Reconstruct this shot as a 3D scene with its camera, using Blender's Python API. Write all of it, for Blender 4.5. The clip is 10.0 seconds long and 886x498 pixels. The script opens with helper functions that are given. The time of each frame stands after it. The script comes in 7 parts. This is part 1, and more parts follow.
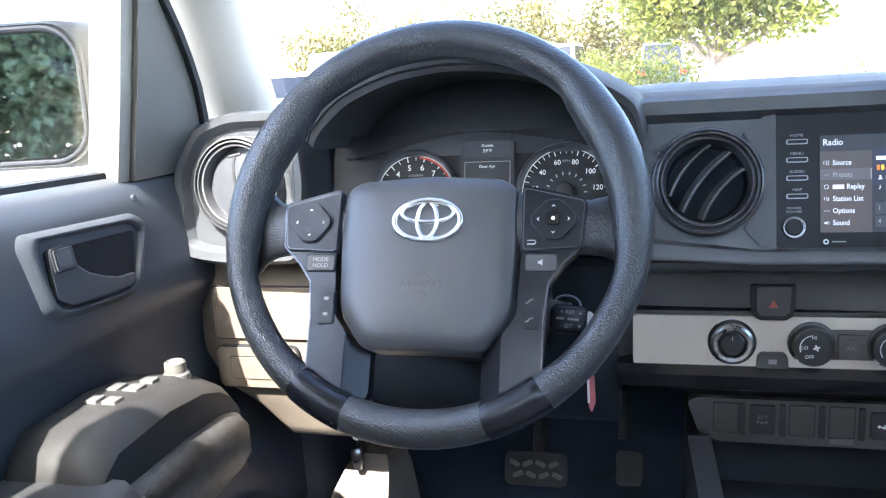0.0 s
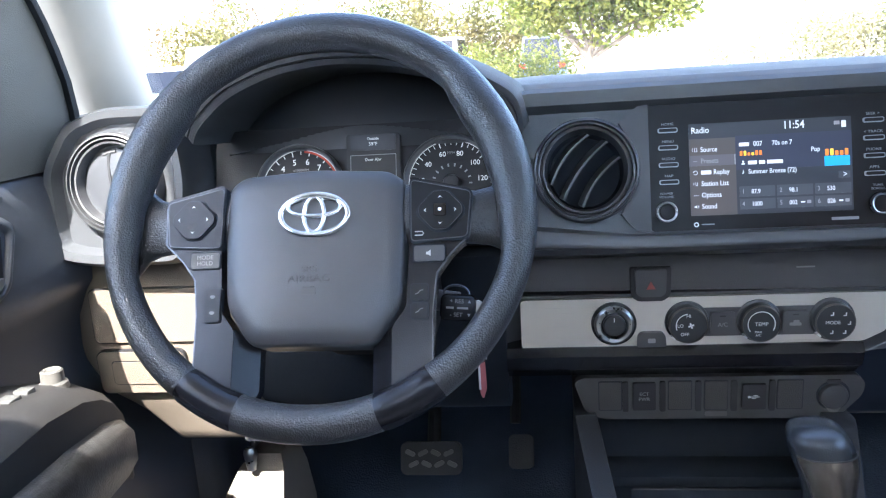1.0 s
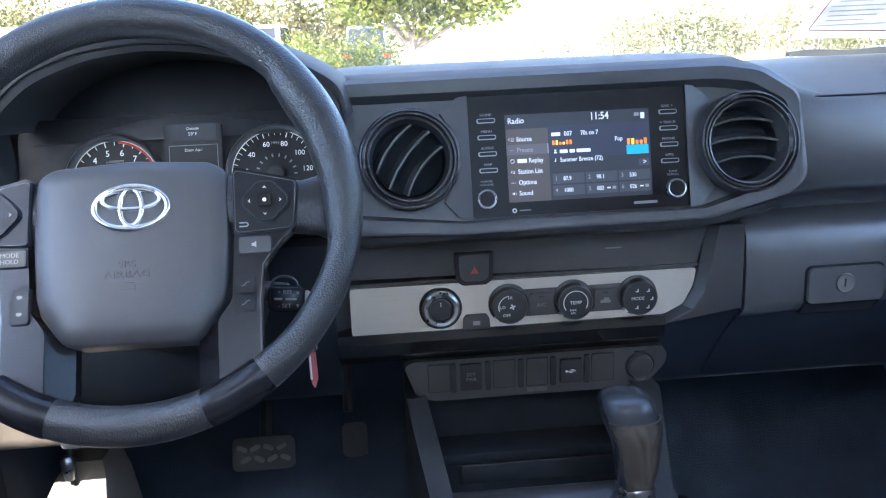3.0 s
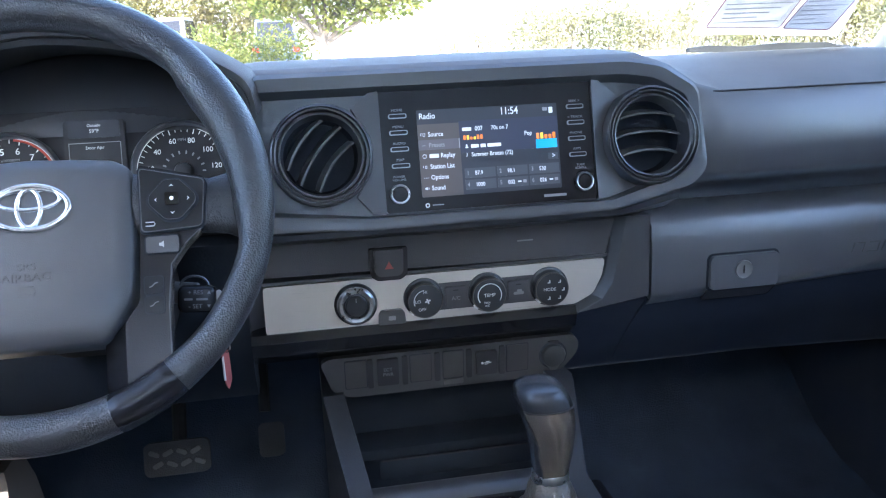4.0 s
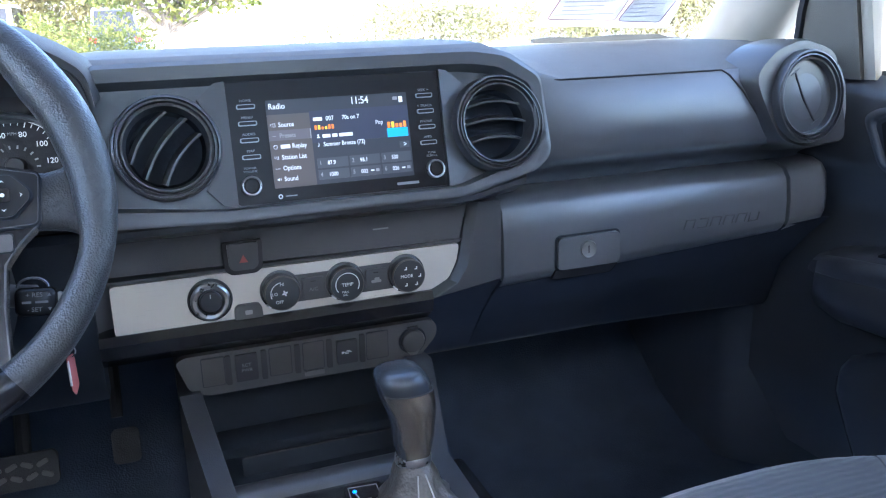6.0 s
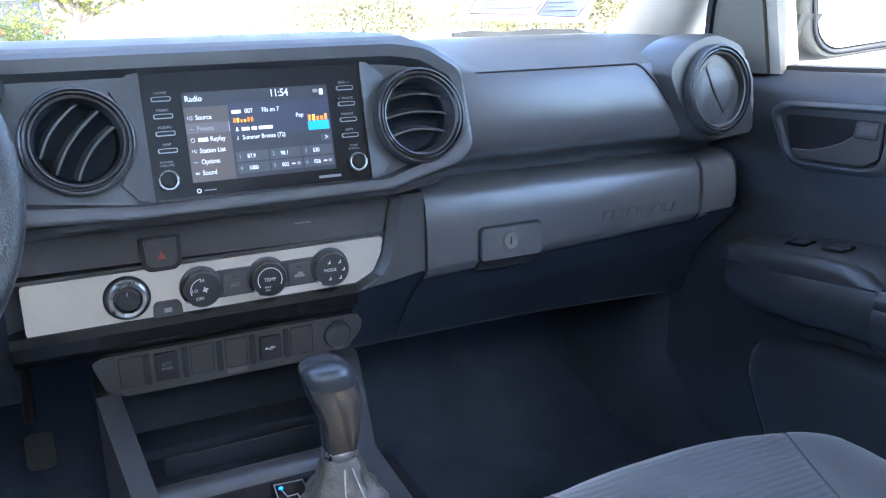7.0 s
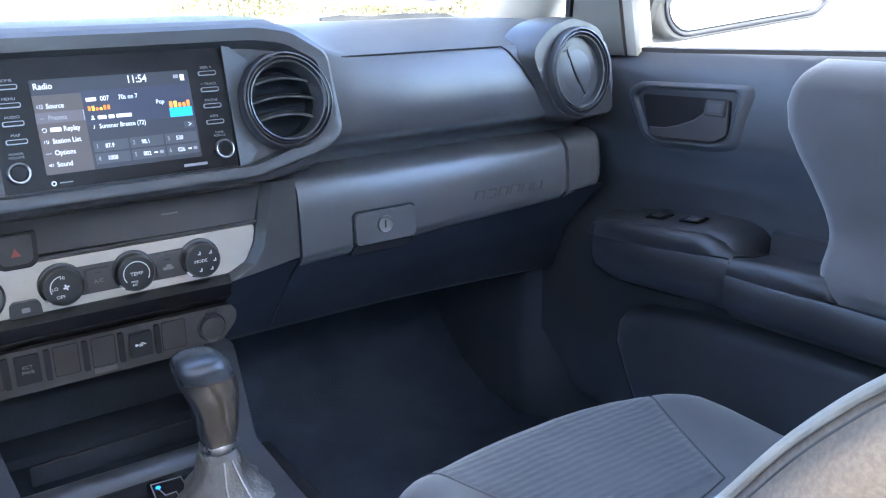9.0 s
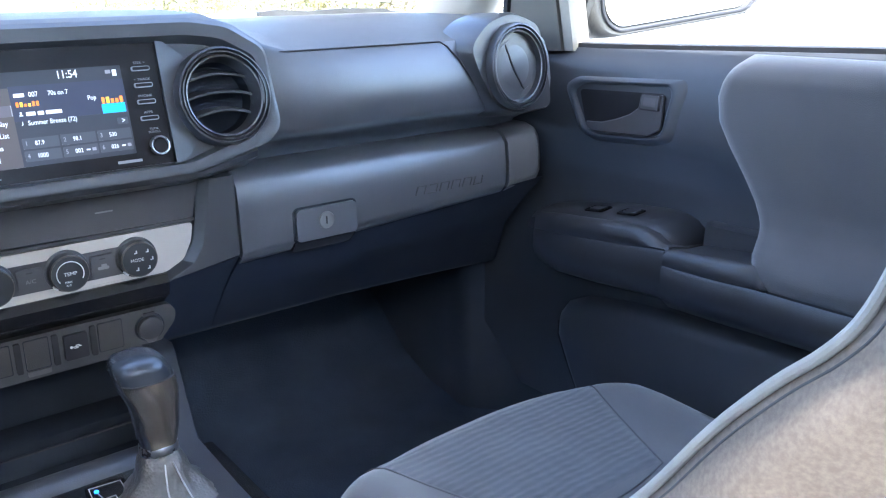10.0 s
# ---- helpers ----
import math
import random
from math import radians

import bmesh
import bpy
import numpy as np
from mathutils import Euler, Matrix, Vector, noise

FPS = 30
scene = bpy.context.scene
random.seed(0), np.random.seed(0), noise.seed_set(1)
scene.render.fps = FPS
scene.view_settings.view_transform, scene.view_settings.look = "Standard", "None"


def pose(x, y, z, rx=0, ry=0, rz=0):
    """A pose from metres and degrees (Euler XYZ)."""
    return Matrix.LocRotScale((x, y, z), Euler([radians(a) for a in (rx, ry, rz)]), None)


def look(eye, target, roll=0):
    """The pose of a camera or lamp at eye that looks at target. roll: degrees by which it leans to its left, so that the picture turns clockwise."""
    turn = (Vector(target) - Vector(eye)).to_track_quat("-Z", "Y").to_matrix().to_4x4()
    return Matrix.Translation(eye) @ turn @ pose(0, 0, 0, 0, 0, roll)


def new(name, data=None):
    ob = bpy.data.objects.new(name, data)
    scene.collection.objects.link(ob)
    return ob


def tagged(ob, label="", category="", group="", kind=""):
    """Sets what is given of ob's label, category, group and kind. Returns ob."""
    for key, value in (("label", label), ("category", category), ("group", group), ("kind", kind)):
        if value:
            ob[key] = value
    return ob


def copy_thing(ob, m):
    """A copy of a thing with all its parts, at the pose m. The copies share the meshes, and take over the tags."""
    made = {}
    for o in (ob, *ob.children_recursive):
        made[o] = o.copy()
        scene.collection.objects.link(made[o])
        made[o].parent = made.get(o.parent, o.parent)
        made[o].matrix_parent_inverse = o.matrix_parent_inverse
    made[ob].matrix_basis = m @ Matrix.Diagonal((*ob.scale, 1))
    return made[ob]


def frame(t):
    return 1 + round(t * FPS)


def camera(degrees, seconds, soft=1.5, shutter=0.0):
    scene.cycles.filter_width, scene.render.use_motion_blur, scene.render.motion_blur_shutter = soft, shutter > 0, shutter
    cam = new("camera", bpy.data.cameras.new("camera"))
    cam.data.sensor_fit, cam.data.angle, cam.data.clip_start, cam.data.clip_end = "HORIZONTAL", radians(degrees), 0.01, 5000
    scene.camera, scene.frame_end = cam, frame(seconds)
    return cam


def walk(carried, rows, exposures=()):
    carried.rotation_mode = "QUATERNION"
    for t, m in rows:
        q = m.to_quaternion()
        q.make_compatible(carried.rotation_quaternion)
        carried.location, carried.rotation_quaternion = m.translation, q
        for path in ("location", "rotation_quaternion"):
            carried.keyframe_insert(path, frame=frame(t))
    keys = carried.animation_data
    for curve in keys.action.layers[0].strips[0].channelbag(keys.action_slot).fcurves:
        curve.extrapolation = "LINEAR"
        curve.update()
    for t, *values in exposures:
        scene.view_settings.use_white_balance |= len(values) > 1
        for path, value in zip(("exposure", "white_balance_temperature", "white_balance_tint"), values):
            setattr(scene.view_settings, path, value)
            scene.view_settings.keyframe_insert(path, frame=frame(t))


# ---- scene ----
cam = camera(56.4, 10.0, soft=1.15)


def heading(x, y, z, yaw, pitch, roll):
    """The camera's pose: turned by yaw, then tilted, then rolled about its own axis."""
    return pose(x, y, z, 0, 0, yaw) @ pose(0, 0, 0, 90 + pitch) @ pose(0, 0, 0, 0, 0, roll)


ROWS = [
    (0, -0.2065, -0.8050, 1.3567, 15.73, -11.80, -3.59),
    (0.5, -0.2054, -0.8063, 1.3566, 11.51, -12.59, -3.80),
    (1, -0.2050, -0.8084, 1.3559, 7.95, -12.71, -3.79),
    (1.5, -0.2043, -0.8100, 1.3557, 5.02, -12.99, -3.75),
    (2, -0.2033, -0.8122, 1.3557, 1.87, -13.18, -3.41),
    (3.5, -0.2015, -0.8196, 1.3570, -7.03, -14.45, -2.37),
    (4, -0.2009, -0.8204, 1.3573, -10.08, -14.64, -2.28),
    (4.5, -0.2000, -0.8249, 1.3557, -12.77, -14.65, -1.99),
    (5, -0.1986, -0.8279, 1.3557, -15.32, -14.77, -1.80),
    (5.5, -0.1988, -0.8290, 1.3565, -17.51, -15.16, -1.94),
    (7, -0.1976, -0.8335, 1.3543, -25.39, -16.09, -1.29),
    (7.5, -0.1977, -0.8349, 1.3542, -27.64, -16.24, -1.28),
    (8, -0.1974, -0.8355, 1.3530, -30.13, -16.57, -1.41),
    (8.5, -0.1951, -0.8394, 1.3516, -32.39, -16.93, -1.33),
    (9, -0.1945, -0.8410, 1.3522, -34.02, -17.22, -1.18),
    (9.5, -0.1955, -0.8429, 1.3515, -36.06, -17.40, -0.99),
    (10, -0.1939, -0.8457, 1.3520, -38.05, -17.58, -0.84),
]
EXPOSURE = 3.15
walk(cam, [(t, heading(x, y, z, yaw, pitch, roll)) for t, x, y, z, yaw, pitch, roll in ROWS], [(0.0, EXPOSURE + 0.50, 5950, 9), (2.0, EXPOSURE + 0.28, 5700, 9), (5.0, EXPOSURE + 0.38, 5600, 9), (7.5, EXPOSURE + 0.84, 5640, 9.5), (10.0, EXPOSURE + 0.92, 5680, 10)])

# ---- daylight ----
SUN_AZ, SUN_EL = 190.5, 48.5  # degrees clockwise from the car's nose, and above the horizon
world = bpy.data.worlds.new("sky")
scene.world = world
world.use_nodes = True
wn = world.node_tree.nodes
wn.clear()
sky = wn.new("ShaderNodeTexSky")
sky.sky_type = "NISHITA"
sky.sun_disc = False
sky.sun_elevation, sky.sun_rotation = radians(SUN_EL), radians(SUN_AZ)
wbg, wout = wn.new("ShaderNodeBackground"), wn.new("ShaderNodeOutputWorld")
wbg.inputs["Strength"].default_value = 0.15
world.node_tree.links.new(sky.outputs[0], wbg.inputs[0])
world.node_tree.links.new(wbg.outputs[0], wout.inputs[0])
sun = new("sun", bpy.data.lights.new("sun", "SUN"))
sun.data.energy, sun.data.angle, sun.data.color = 3.6, radians(0.53), (1.0, 0.92, 0.79)
_a, _e = radians(SUN_AZ), radians(SUN_EL)
sun.matrix_world = look((0, 0, 20), (-math.sin(_a) * math.cos(_e), -math.cos(_a) * math.cos(_e), 20 - math.sin(_e)))

# ---- materials ----
def material(name, base, rough=0.5, metal=0.0, grain=0.0, grain_size=400.0, stain=0.0, stain_size=6.0, coat=0.0, tint2=None, emit=0.0, weave=0.0, sheen=0.0):
    """A surface with fine grain relief and soft uneven wear at two scales; sizes are repeats a metre."""
    m = bpy.data.materials.new(name)
    m.use_nodes = True
    nt = m.node_tree
    N, L = nt.nodes, nt.links
    b = N["Principled BSDF"]
    b.inputs["Base Color"].default_value = (*base, 1)
    b.inputs["Roughness"].default_value, b.inputs["Metallic"].default_value = rough, metal
    b.inputs["Coat Weight"].default_value = coat
    b.inputs["Sheen Weight"].default_value = sheen
    if emit:
        b.inputs["Emission Color"].default_value = (*base, 1)
        b.inputs["Emission Strength"].default_value = emit
    co = N.new("ShaderNodeTexCoord")
    if stain:
        n = N.new("ShaderNodeTexNoise")
        n.inputs["Scale"].default_value, n.inputs["Detail"].default_value = stain_size, 5
        L.new(co.outputs["Object"], n.inputs["Vector"])
        mix = N.new("ShaderNodeMix")
        mix.data_type = "RGBA"
        t2 = tint2 or tuple(min(1.0, c * 1.35 + 0.003) for c in base)
        t1 = tuple(c * 0.82 for c in base) if not tint2 else base
        mix.inputs[6].default_value, mix.inputs[7].default_value = (*t1, 1), (*t2, 1)
        ramp = N.new("ShaderNodeMapRange")
        ramp.inputs[1].default_value, ramp.inputs[2].default_value = 0.35, 0.68
        ramp.inputs[3].default_value, ramp.inputs[4].default_value = 0.5 - 0.5 * stain, 0.5 + 0.5 * stain
        L.new(n.outputs["Fac"], ramp.inputs[0])
        L.new(ramp.outputs[0], mix.inputs[0])
        L.new(mix.outputs[2], b.inputs["Base Color"])
        rr = N.new("ShaderNodeMapRange")
        rr.inputs[3].default_value, rr.inputs[4].default_value = max(0.02, rough - 0.08 * stain), min(1.0, rough + 0.08 * stain)
        n2 = N.new("ShaderNodeTexNoise")
        n2.inputs["Scale"].default_value, n2.inputs["Detail"].default_value = stain_size * 4.3, 4
        L.new(co.outputs["Object"], n2.inputs["Vector"])
        L.new(n2.outputs["Fac"], rr.inputs[0])
        L.new(rr.outputs[0], b.inputs["Roughness"])
    if grain:
        g = N.new("ShaderNodeTexVoronoi")
        g.inputs["Scale"].default_value = grain_size
        L.new(co.outputs["Object"], g.inputs["Vector"])
        h = g.outputs["Distance"]
        if weave:
            w1 = N.new("ShaderNodeTexWave")
            w1.inputs["Scale"].default_value, w1.inputs["Distortion"].default_value = weave, 1.0
            w1.bands_direction = "DIAGONAL"
            L.new(co.outputs["Object"], w1.inputs["Vector"])
            add = N.new("ShaderNodeMath")
            L.new(h, add.inputs[0])
            L.new(w1.outputs["Fac"], add.inputs[1])
            h = add.outputs[0]
        bump = N.new("ShaderNodeBump")
        bump.inputs["Strength"].default_value, bump.inputs["Distance"].default_value = grain, 0.0006
        L.new(h, bump.inputs["Height"])
        L.new(bump.outputs[0], b.inputs["Normal"])
    return m


def brushed(name, base, rough):
    """Brushed metal paint with fine streaks along x."""
    m = material(name, base, rough, 0.55)
    N, L = m.node_tree.nodes, m.node_tree.links
    b = N["Principled BSDF"]
    co, mp, n = N.new("ShaderNodeTexCoord"), N.new("ShaderNodeMapping"), N.new("ShaderNodeTexNoise")
    mp.inputs["Scale"].default_value = (6, 400, 1400)
    n.inputs["Scale"].default_value, n.inputs["Detail"].default_value = 1.0, 3
    L.new(co.outputs["Object"], mp.inputs["Vector"])
    L.new(mp.outputs[0], n.inputs["Vector"])
    r = N.new("ShaderNodeMapRange")
    r.inputs[3].default_value, r.inputs[4].default_value = rough - 0.1, rough + 0.14
    L.new(n.outputs["Fac"], r.inputs[0])
    L.new(r.outputs[0], b.inputs["Roughness"])
    return m


def clear(name, tint=(1, 1, 1), rough=0.0):
    m = material(name, tint, rough)
    b = m.node_tree.nodes["Principled BSDF"]
    b.inputs["Transmission Weight"].default_value, b.inputs["IOR"].default_value = 1.0, 1.45
    return m


def lets_light(m, share):
    """Thin paper and leaves pass part of the light that falls on their far side."""
    N, L = m.node_tree.nodes, m.node_tree.links
    b, out = N["Principled BSDF"], N["Material Output"]
    tr, mix = N.new("ShaderNodeBsdfTranslucent"), N.new("ShaderNodeMixShader")
    src = b.inputs["Base Color"]
    if src.is_linked:
        L.new(src.links[0].from_socket, tr.inputs[0])
    else:
        tr.inputs[0].default_value = src.default_value
    mix.inputs[0].default_value = share
    L.new(b.outputs[0], mix.inputs[1])
    L.new(tr.outputs[0], mix.inputs[2])
    L.new(mix.outputs[0], out.inputs["Surface"])
    return m


M = {
    "dash": material("grained_black_dash", (0.040, 0.042, 0.048), 0.35, 0, 0.14, 900, 0.5, 5),
    "dash_soft": material("satin_dash_pad", (0.066, 0.071, 0.082), 0.36, 0, 0.10, 1100, 0.4, 4),
    "black": material("matt_black_plastic", (0.054, 0.054, 0.059), 0.45, 0, 0.15, 900, 0.6, 8),
    "deep": material("deep_black_plastic", (0.018, 0.018, 0.021), 0.6, 0, 0.2, 700, 0.4, 8),
    "gloss": material("gloss_black_plastic", (0.008, 0.008, 0.010), 0.16, 0, 0, 0, 0.5, 12),
    "grey": material("grey_bezel_plastic", (0.040, 0.042, 0.047), 0.38, 0, 0.12, 900, 0.4, 6),
    "pewter": material("pewter_painted_plastic", (0.130, 0.116, 0.102), 0.29, 0.75, 0.05, 900, 0.2, 9),
    "rim": material("grained_wheel_urethane", (0.029, 0.030, 0.034), 0.31, 0, 0.7, 620, 0.5, 9),
    "airbag": material("airbag_cover_plastic", (0.045, 0.047, 0.054), 0.38, 0, 0.08, 1000, 0.4, 6),
    "chrome": material("chrome", (0.84, 0.84, 0.85), 0.12, 1.0, 0, 0, 0.4, 30),
    "alu": brushed("brushed_silver_paint", (0.60, 0.57, 0.53), 0.31),
    "glass": clear("window_glass"),
    # slight blue of skylit shade mixed into the door's black
    "door": material("grained_door_plastic", (0.030, 0.034, 0.042), 0.42, 0, 0.16, 900, 0.6, 5),
    "arm": material("armrest_vinyl", (0.030, 0.030, 0.032), 0.45, 0, 0.2, 700, 0.6, 9),
    "pillar": material("pale_grey_pillar_trim", (0.37, 0.345, 0.30), 0.6, 0, 0.3, 700, 0.4, 4),
    "fabric": material("dark_grey_seat_cloth", (0.052, 0.054, 0.060), 0.85, 0, 0.35, 1300, 0.5, 14, sheen=0.3),
    "cloth": material("grey_door_cloth", (0.042, 0.044, 0.050), 0.85, 0, 0.35, 1200, 0.4, 8, sheen=0.3),
    "side": material("grey_seat_side_cloth", (0.128, 0.106, 0.090), 0.9, 0, 0.16, 1500, 0.6, 300),
    "piping": material("light_grey_piping", (0.24, 0.24, 0.238), 0.7, 0, 0.3, 900, 0.3, 20),
    # black carpet; the footwell's blue shade is put into its colour
    "carpet": material("blue_shaded_carpet", (0.031, 0.043, 0.068), 0.95, 0, 1.0, 350, 0.7, 9),
    "rubber": material("black_rubber", (0.012, 0.013, 0.016), 0.7, 0, 0.4, 500, 0.5, 12),
    "boot": material("worn_boot_leather", (0.060, 0.057, 0.055), 0.42, 0, 0.9, 320, 0.8, 25),
    "white": material("white_marking", (0.75, 0.75, 0.75), 0.5),
    "dim": material("dim_marking", (0.22, 0.22, 0.23), 0.5),
    "arm_s": material("speckled_arm_vinyl", (0.032, 0.031, 0.031), 0.42, 0, 0.5, 520, 1.0, 90),
    "sw": material("grey_switch_plastic", (0.075, 0.074, 0.072), 0.4, 0, 0.1, 700, 0.4, 30),
    "chrome_soft": material("satin_metal", (0.42, 0.42, 0.42), 0.28, 1.0, 0, 0, 0.4, 40),
    # blue lean carries the skylight that tints the shaded kick panels
    "kick": material("kick_panel_plastic", (0.036, 0.044, 0.060), 0.5, 0, 0.2, 700, 0.5, 6),
    "hz": material("dull_red_print", (0.28, 0.06, 0.05), 0.5),
    "redzone": material("gauge_red", (0.45, 0.05, 0.03), 0.5),
    "blank": material("blank_cover_plastic", (0.034, 0.0315, 0.032), 0.55, 0, 0.3, 900, 0.5, 20),
    "knob": material("smooth_dark_knob", (0.022, 0.026, 0.034), 0.26, 0, 0.15, 900, 0.4, 14),
    "dialrim": material("gauge_rim_grey", (0.14, 0.14, 0.15), 0.35, 0.5, 0, 0, 0.3, 30),
    "tagred": material("red_card", (0.33, 0.09, 0.09), 0.5, 0, 0, 0, 0.4, 60),
    "mirror_case": material("grained_mirror_case", (0.015, 0.0155, 0.014), 0.6, 0, 0.6, 500, 0.6, 9),
    "mirror": material("mirror_silver", (0.86, 0.87, 0.88), 0.02, 1.0),
    "paper": material("white_paper", (0.84, 0.85, 0.86), 0.7, 0, 0.2, 300, 0.3, 12),
    "rule": material("red_printed_rule", (0.34, 0.16, 0.18), 0.6, 0, 0, 0, 0.3, 30),
    "greybar": material("grey_print", (0.45, 0.46, 0.49), 0.6, 0, 0, 0, 0.3, 30),
    "greybox": material("pale_grey_print", (0.70, 0.70, 0.71), 0.6, 0, 0, 0, 0.3, 30),
    # near-black blue: recess shade put into the colour, also used for dark joints
    "void": material("shade_and_gap_black", (0.015, 0.019, 0.027), 0.8, 0, 0.2, 300, 0.3, 20),
    "slat": material("satin_slat_plastic", (0.05, 0.052, 0.056), 0.3, 0, 0.1, 900, 0.3, 30),
    "blade": material("satin_spoke_paint", (0.010, 0.0105, 0.014), 0.19, 0.0, 0.1, 900, 0.3, 9),
    "headliner": material("grey_headliner", (0.45, 0.44, 0.42), 0.9, 0, 0.6, 500, 0.4, 5),
}
for _k in ("paper", "rule", "greybar", "greybox"):
    lets_light(M[_k], 0.62)
# ---- mesh helpers ----
def finish(bm, name, mat, sharp=34, smooth=True):
    bmesh.ops.recalc_face_normals(bm, faces=bm.faces)
    me = bpy.data.meshes.new(name)
    bm.to_mesh(me)
    bm.free()
    if smooth:
        me.shade_smooth()
        me.set_sharp_from_angle(angle=radians(sharp))
    for one in (mat if isinstance(mat, (list, tuple)) else [mat]):
        me.materials.append(one)
    return me


def thing(name, label, category, at=(0, 0, 0), group="", kind=""):
    ob = new(name)
    ob.empty_display_size = 0.05
    ob.location = at
    return tagged(ob, label, category, group, kind)


def part(name, bm, mat, parent, label="", sharp=34, smooth=True):
    """Links a bmesh, given in the car's coordinates, as one mesh under a thing or part."""
    ob = new(name, finish(bm, name, mat, sharp, smooth))
    if parent:
        ob.parent = parent
        ob.matrix_parent_inverse = Matrix.Translation(parent.location).inverted()
    return tagged(ob, label)


def solid(name, bm, mat, label, category, group="", kind="", sharp=34):
    ob = new(name, finish(bm, name, mat, sharp))
    return tagged(ob, label, category, group, kind)


def soften(bm, width, segments=2, angle=30):
    edges = [e for e in bm.edges if len(e.link_faces) == 2 and e.calc_face_angle(0) > radians(angle)]
    if edges:
        bmesh.ops.bevel(bm, geom=edges, offset=width, segments=segments, affect="EDGES", profile=0.5, clamp_overlap=True)
    return bm


def loft(rings, closed=True, caps=True):
    """A skin over rings of equal length; closed: each ring is a loop."""
    bm = bmesh.new()
    vs = [[bm.verts.new(p) for p in r] for r in rings]
    n = len(rings[0])
    for a, b in zip(vs, vs[1:]):
        for i in range(n if closed else n - 1):
            j = (i + 1) % n
            bm.faces.new((a[i], a[j], b[j], b[i]))
    if caps and closed:
        bm.faces.new(vs[0])
        bm.faces.new(vs[-1])
    return bm


def box(x0, x1, y0, y1, z0, z1, bevel=0.0, segments=2):
    bm = bmesh.new()
    bmesh.ops.create_cube(bm, size=1, matrix=Matrix.LocRotScale(((x0 + x1) / 2, (y0 + y1) / 2, (z0 + z1) / 2), None, (x1 - x0, y1 - y0, z1 - z0)))
    return soften(bm, bevel, segments) if bevel else bm


def prism(outline, depth, m, bevel=0.0, segments=2):
    """An outline in x, y, raised by depth along z, set at the pose m."""
    rings = [[m @ Vector((x, y, z)) for x, y in outline] for z in (0, depth)]
    bm = loft(rings)
    return soften(bm, bevel, segments) if bevel else bm


def rounded(w, h, r, n=5, cx=0.0, cy=0.0):
    pts = []
    for qx, qy, a in ((1, 1, 0), (-1, 1, 90), (-1, -1, 180), (1, -1, 270)):
        for i in range(n + 1):
            t = radians(a + 90 * i / n)
            pts.append((cx + qx * (w / 2 - r) + r * math.cos(t), cy + qy * (h / 2 - r) + r * math.sin(t)))
    return pts


def corners(pts, r, n=4):
    """A polygon with its corners rounded by about r."""
    out = []
    for i, p in enumerate(pts):
        p, a, b = Vector(p), Vector(pts[i - 1]), Vector(pts[(i + 1) % len(pts)])
        la, lb = (a - p).length, (b - p).length
        d = min(r, 0.45 * la, 0.45 * lb)
        s, e = p + (a - p) * d / la, p + (b - p) * d / lb
        for k in range(n + 1):
            t = k / n
            out.append(tuple(s * (1 - t) ** 2 + p * 2 * t * (1 - t) + e * t * t))
    return out


def lathe(profile, m, n=40, close=False):
    """A profile of (radius, height) turned about z, at the pose m."""
    bm = bmesh.new()
    rings = []
    for r, z in profile:
        if r < 1e-6:
            rings.append([bm.verts.new(m @ Vector((0, 0, z)))])
        else:
            rings.append([bm.verts.new(m @ Vector((r * math.cos(2 * math.pi * i / n), r * math.sin(2 * math.pi * i / n), z))) for i in range(n)])
    pairs = list(zip(rings, rings[1:])) + ([(rings[-1], rings[0])] if close else [])
    for a, b in pairs:
        for i in range(n):
            j = (i + 1) % n
            if len(a) == 1 and len(b) == 1:
                continue
            if len(a) == 1:
                bm.faces.new((a[0], b[j], b[i]))
            elif len(b) == 1:
                bm.faces.new((a[i], a[j], b[0]))
            else:
                bm.faces.new((a[i], a[j], b[j], b[i]))
    return bm


def tube(path, radii, n=12, caps=True):
    """A round bar along points; radii: one number, or one for each point."""
    pts = [Vector(p) for p in path]
    rs = radii if isinstance(radii, (list, tuple)) else [radii] * len(pts)
    rings, up = [], None
    for i, p in enumerate(pts):
        d = (pts[min(i + 1, len(pts) - 1)] - pts[max(i - 1, 0)]).normalized()
        if up is None:
            up = d.orthogonal().normalized()
        up = (up - d * up.dot(d)).normalized()
        s = d.cross(up)
        rings.append([p + rs[i] * (math.cos(2 * math.pi * k / n) * up + math.sin(2 * math.pi * k / n) * s) for k in range(n)])
    return loft(rings, True, caps)


def spline(keys, n):
    """Smooth points through keys."""
    ks = [Vector(k) for k in keys]
    out = []
    for i in range(len(ks) - 1):
        p0, p1, p2, p3 = ks[max(i - 1, 0)], ks[i], ks[i + 1], ks[min(i + 2, len(ks) - 1)]
        for j in range(n):
            t = j / n
            out.append(0.5 * ((2 * p1) + (p2 - p0) * t + (2 * p0 - 5 * p1 + 4 * p2 - p3) * t * t + (3 * p1 - p0 - 3 * p2 + p3) * t ** 3))
    return out + [ks[-1]]


def join(*bms):
    out = bms[0]
    for b in bms[1:]:
        me = bpy.data.meshes.new("tmp")
        b.to_mesh(me)
        b.free()
        out.from_mesh(me)
        bpy.data.meshes.remove(me)
    return out


def plane_at(o, xdir, ydir):
    """A pose whose x, y lie along the directions given; z stands off the face."""
    x = Vector(xdir).normalized()
    z = x.cross(Vector(ydir)).normalized()
    y = z.cross(x)
    m = Matrix((x, y, z)).transposed().to_4x4()
    m.translation = o
    return m


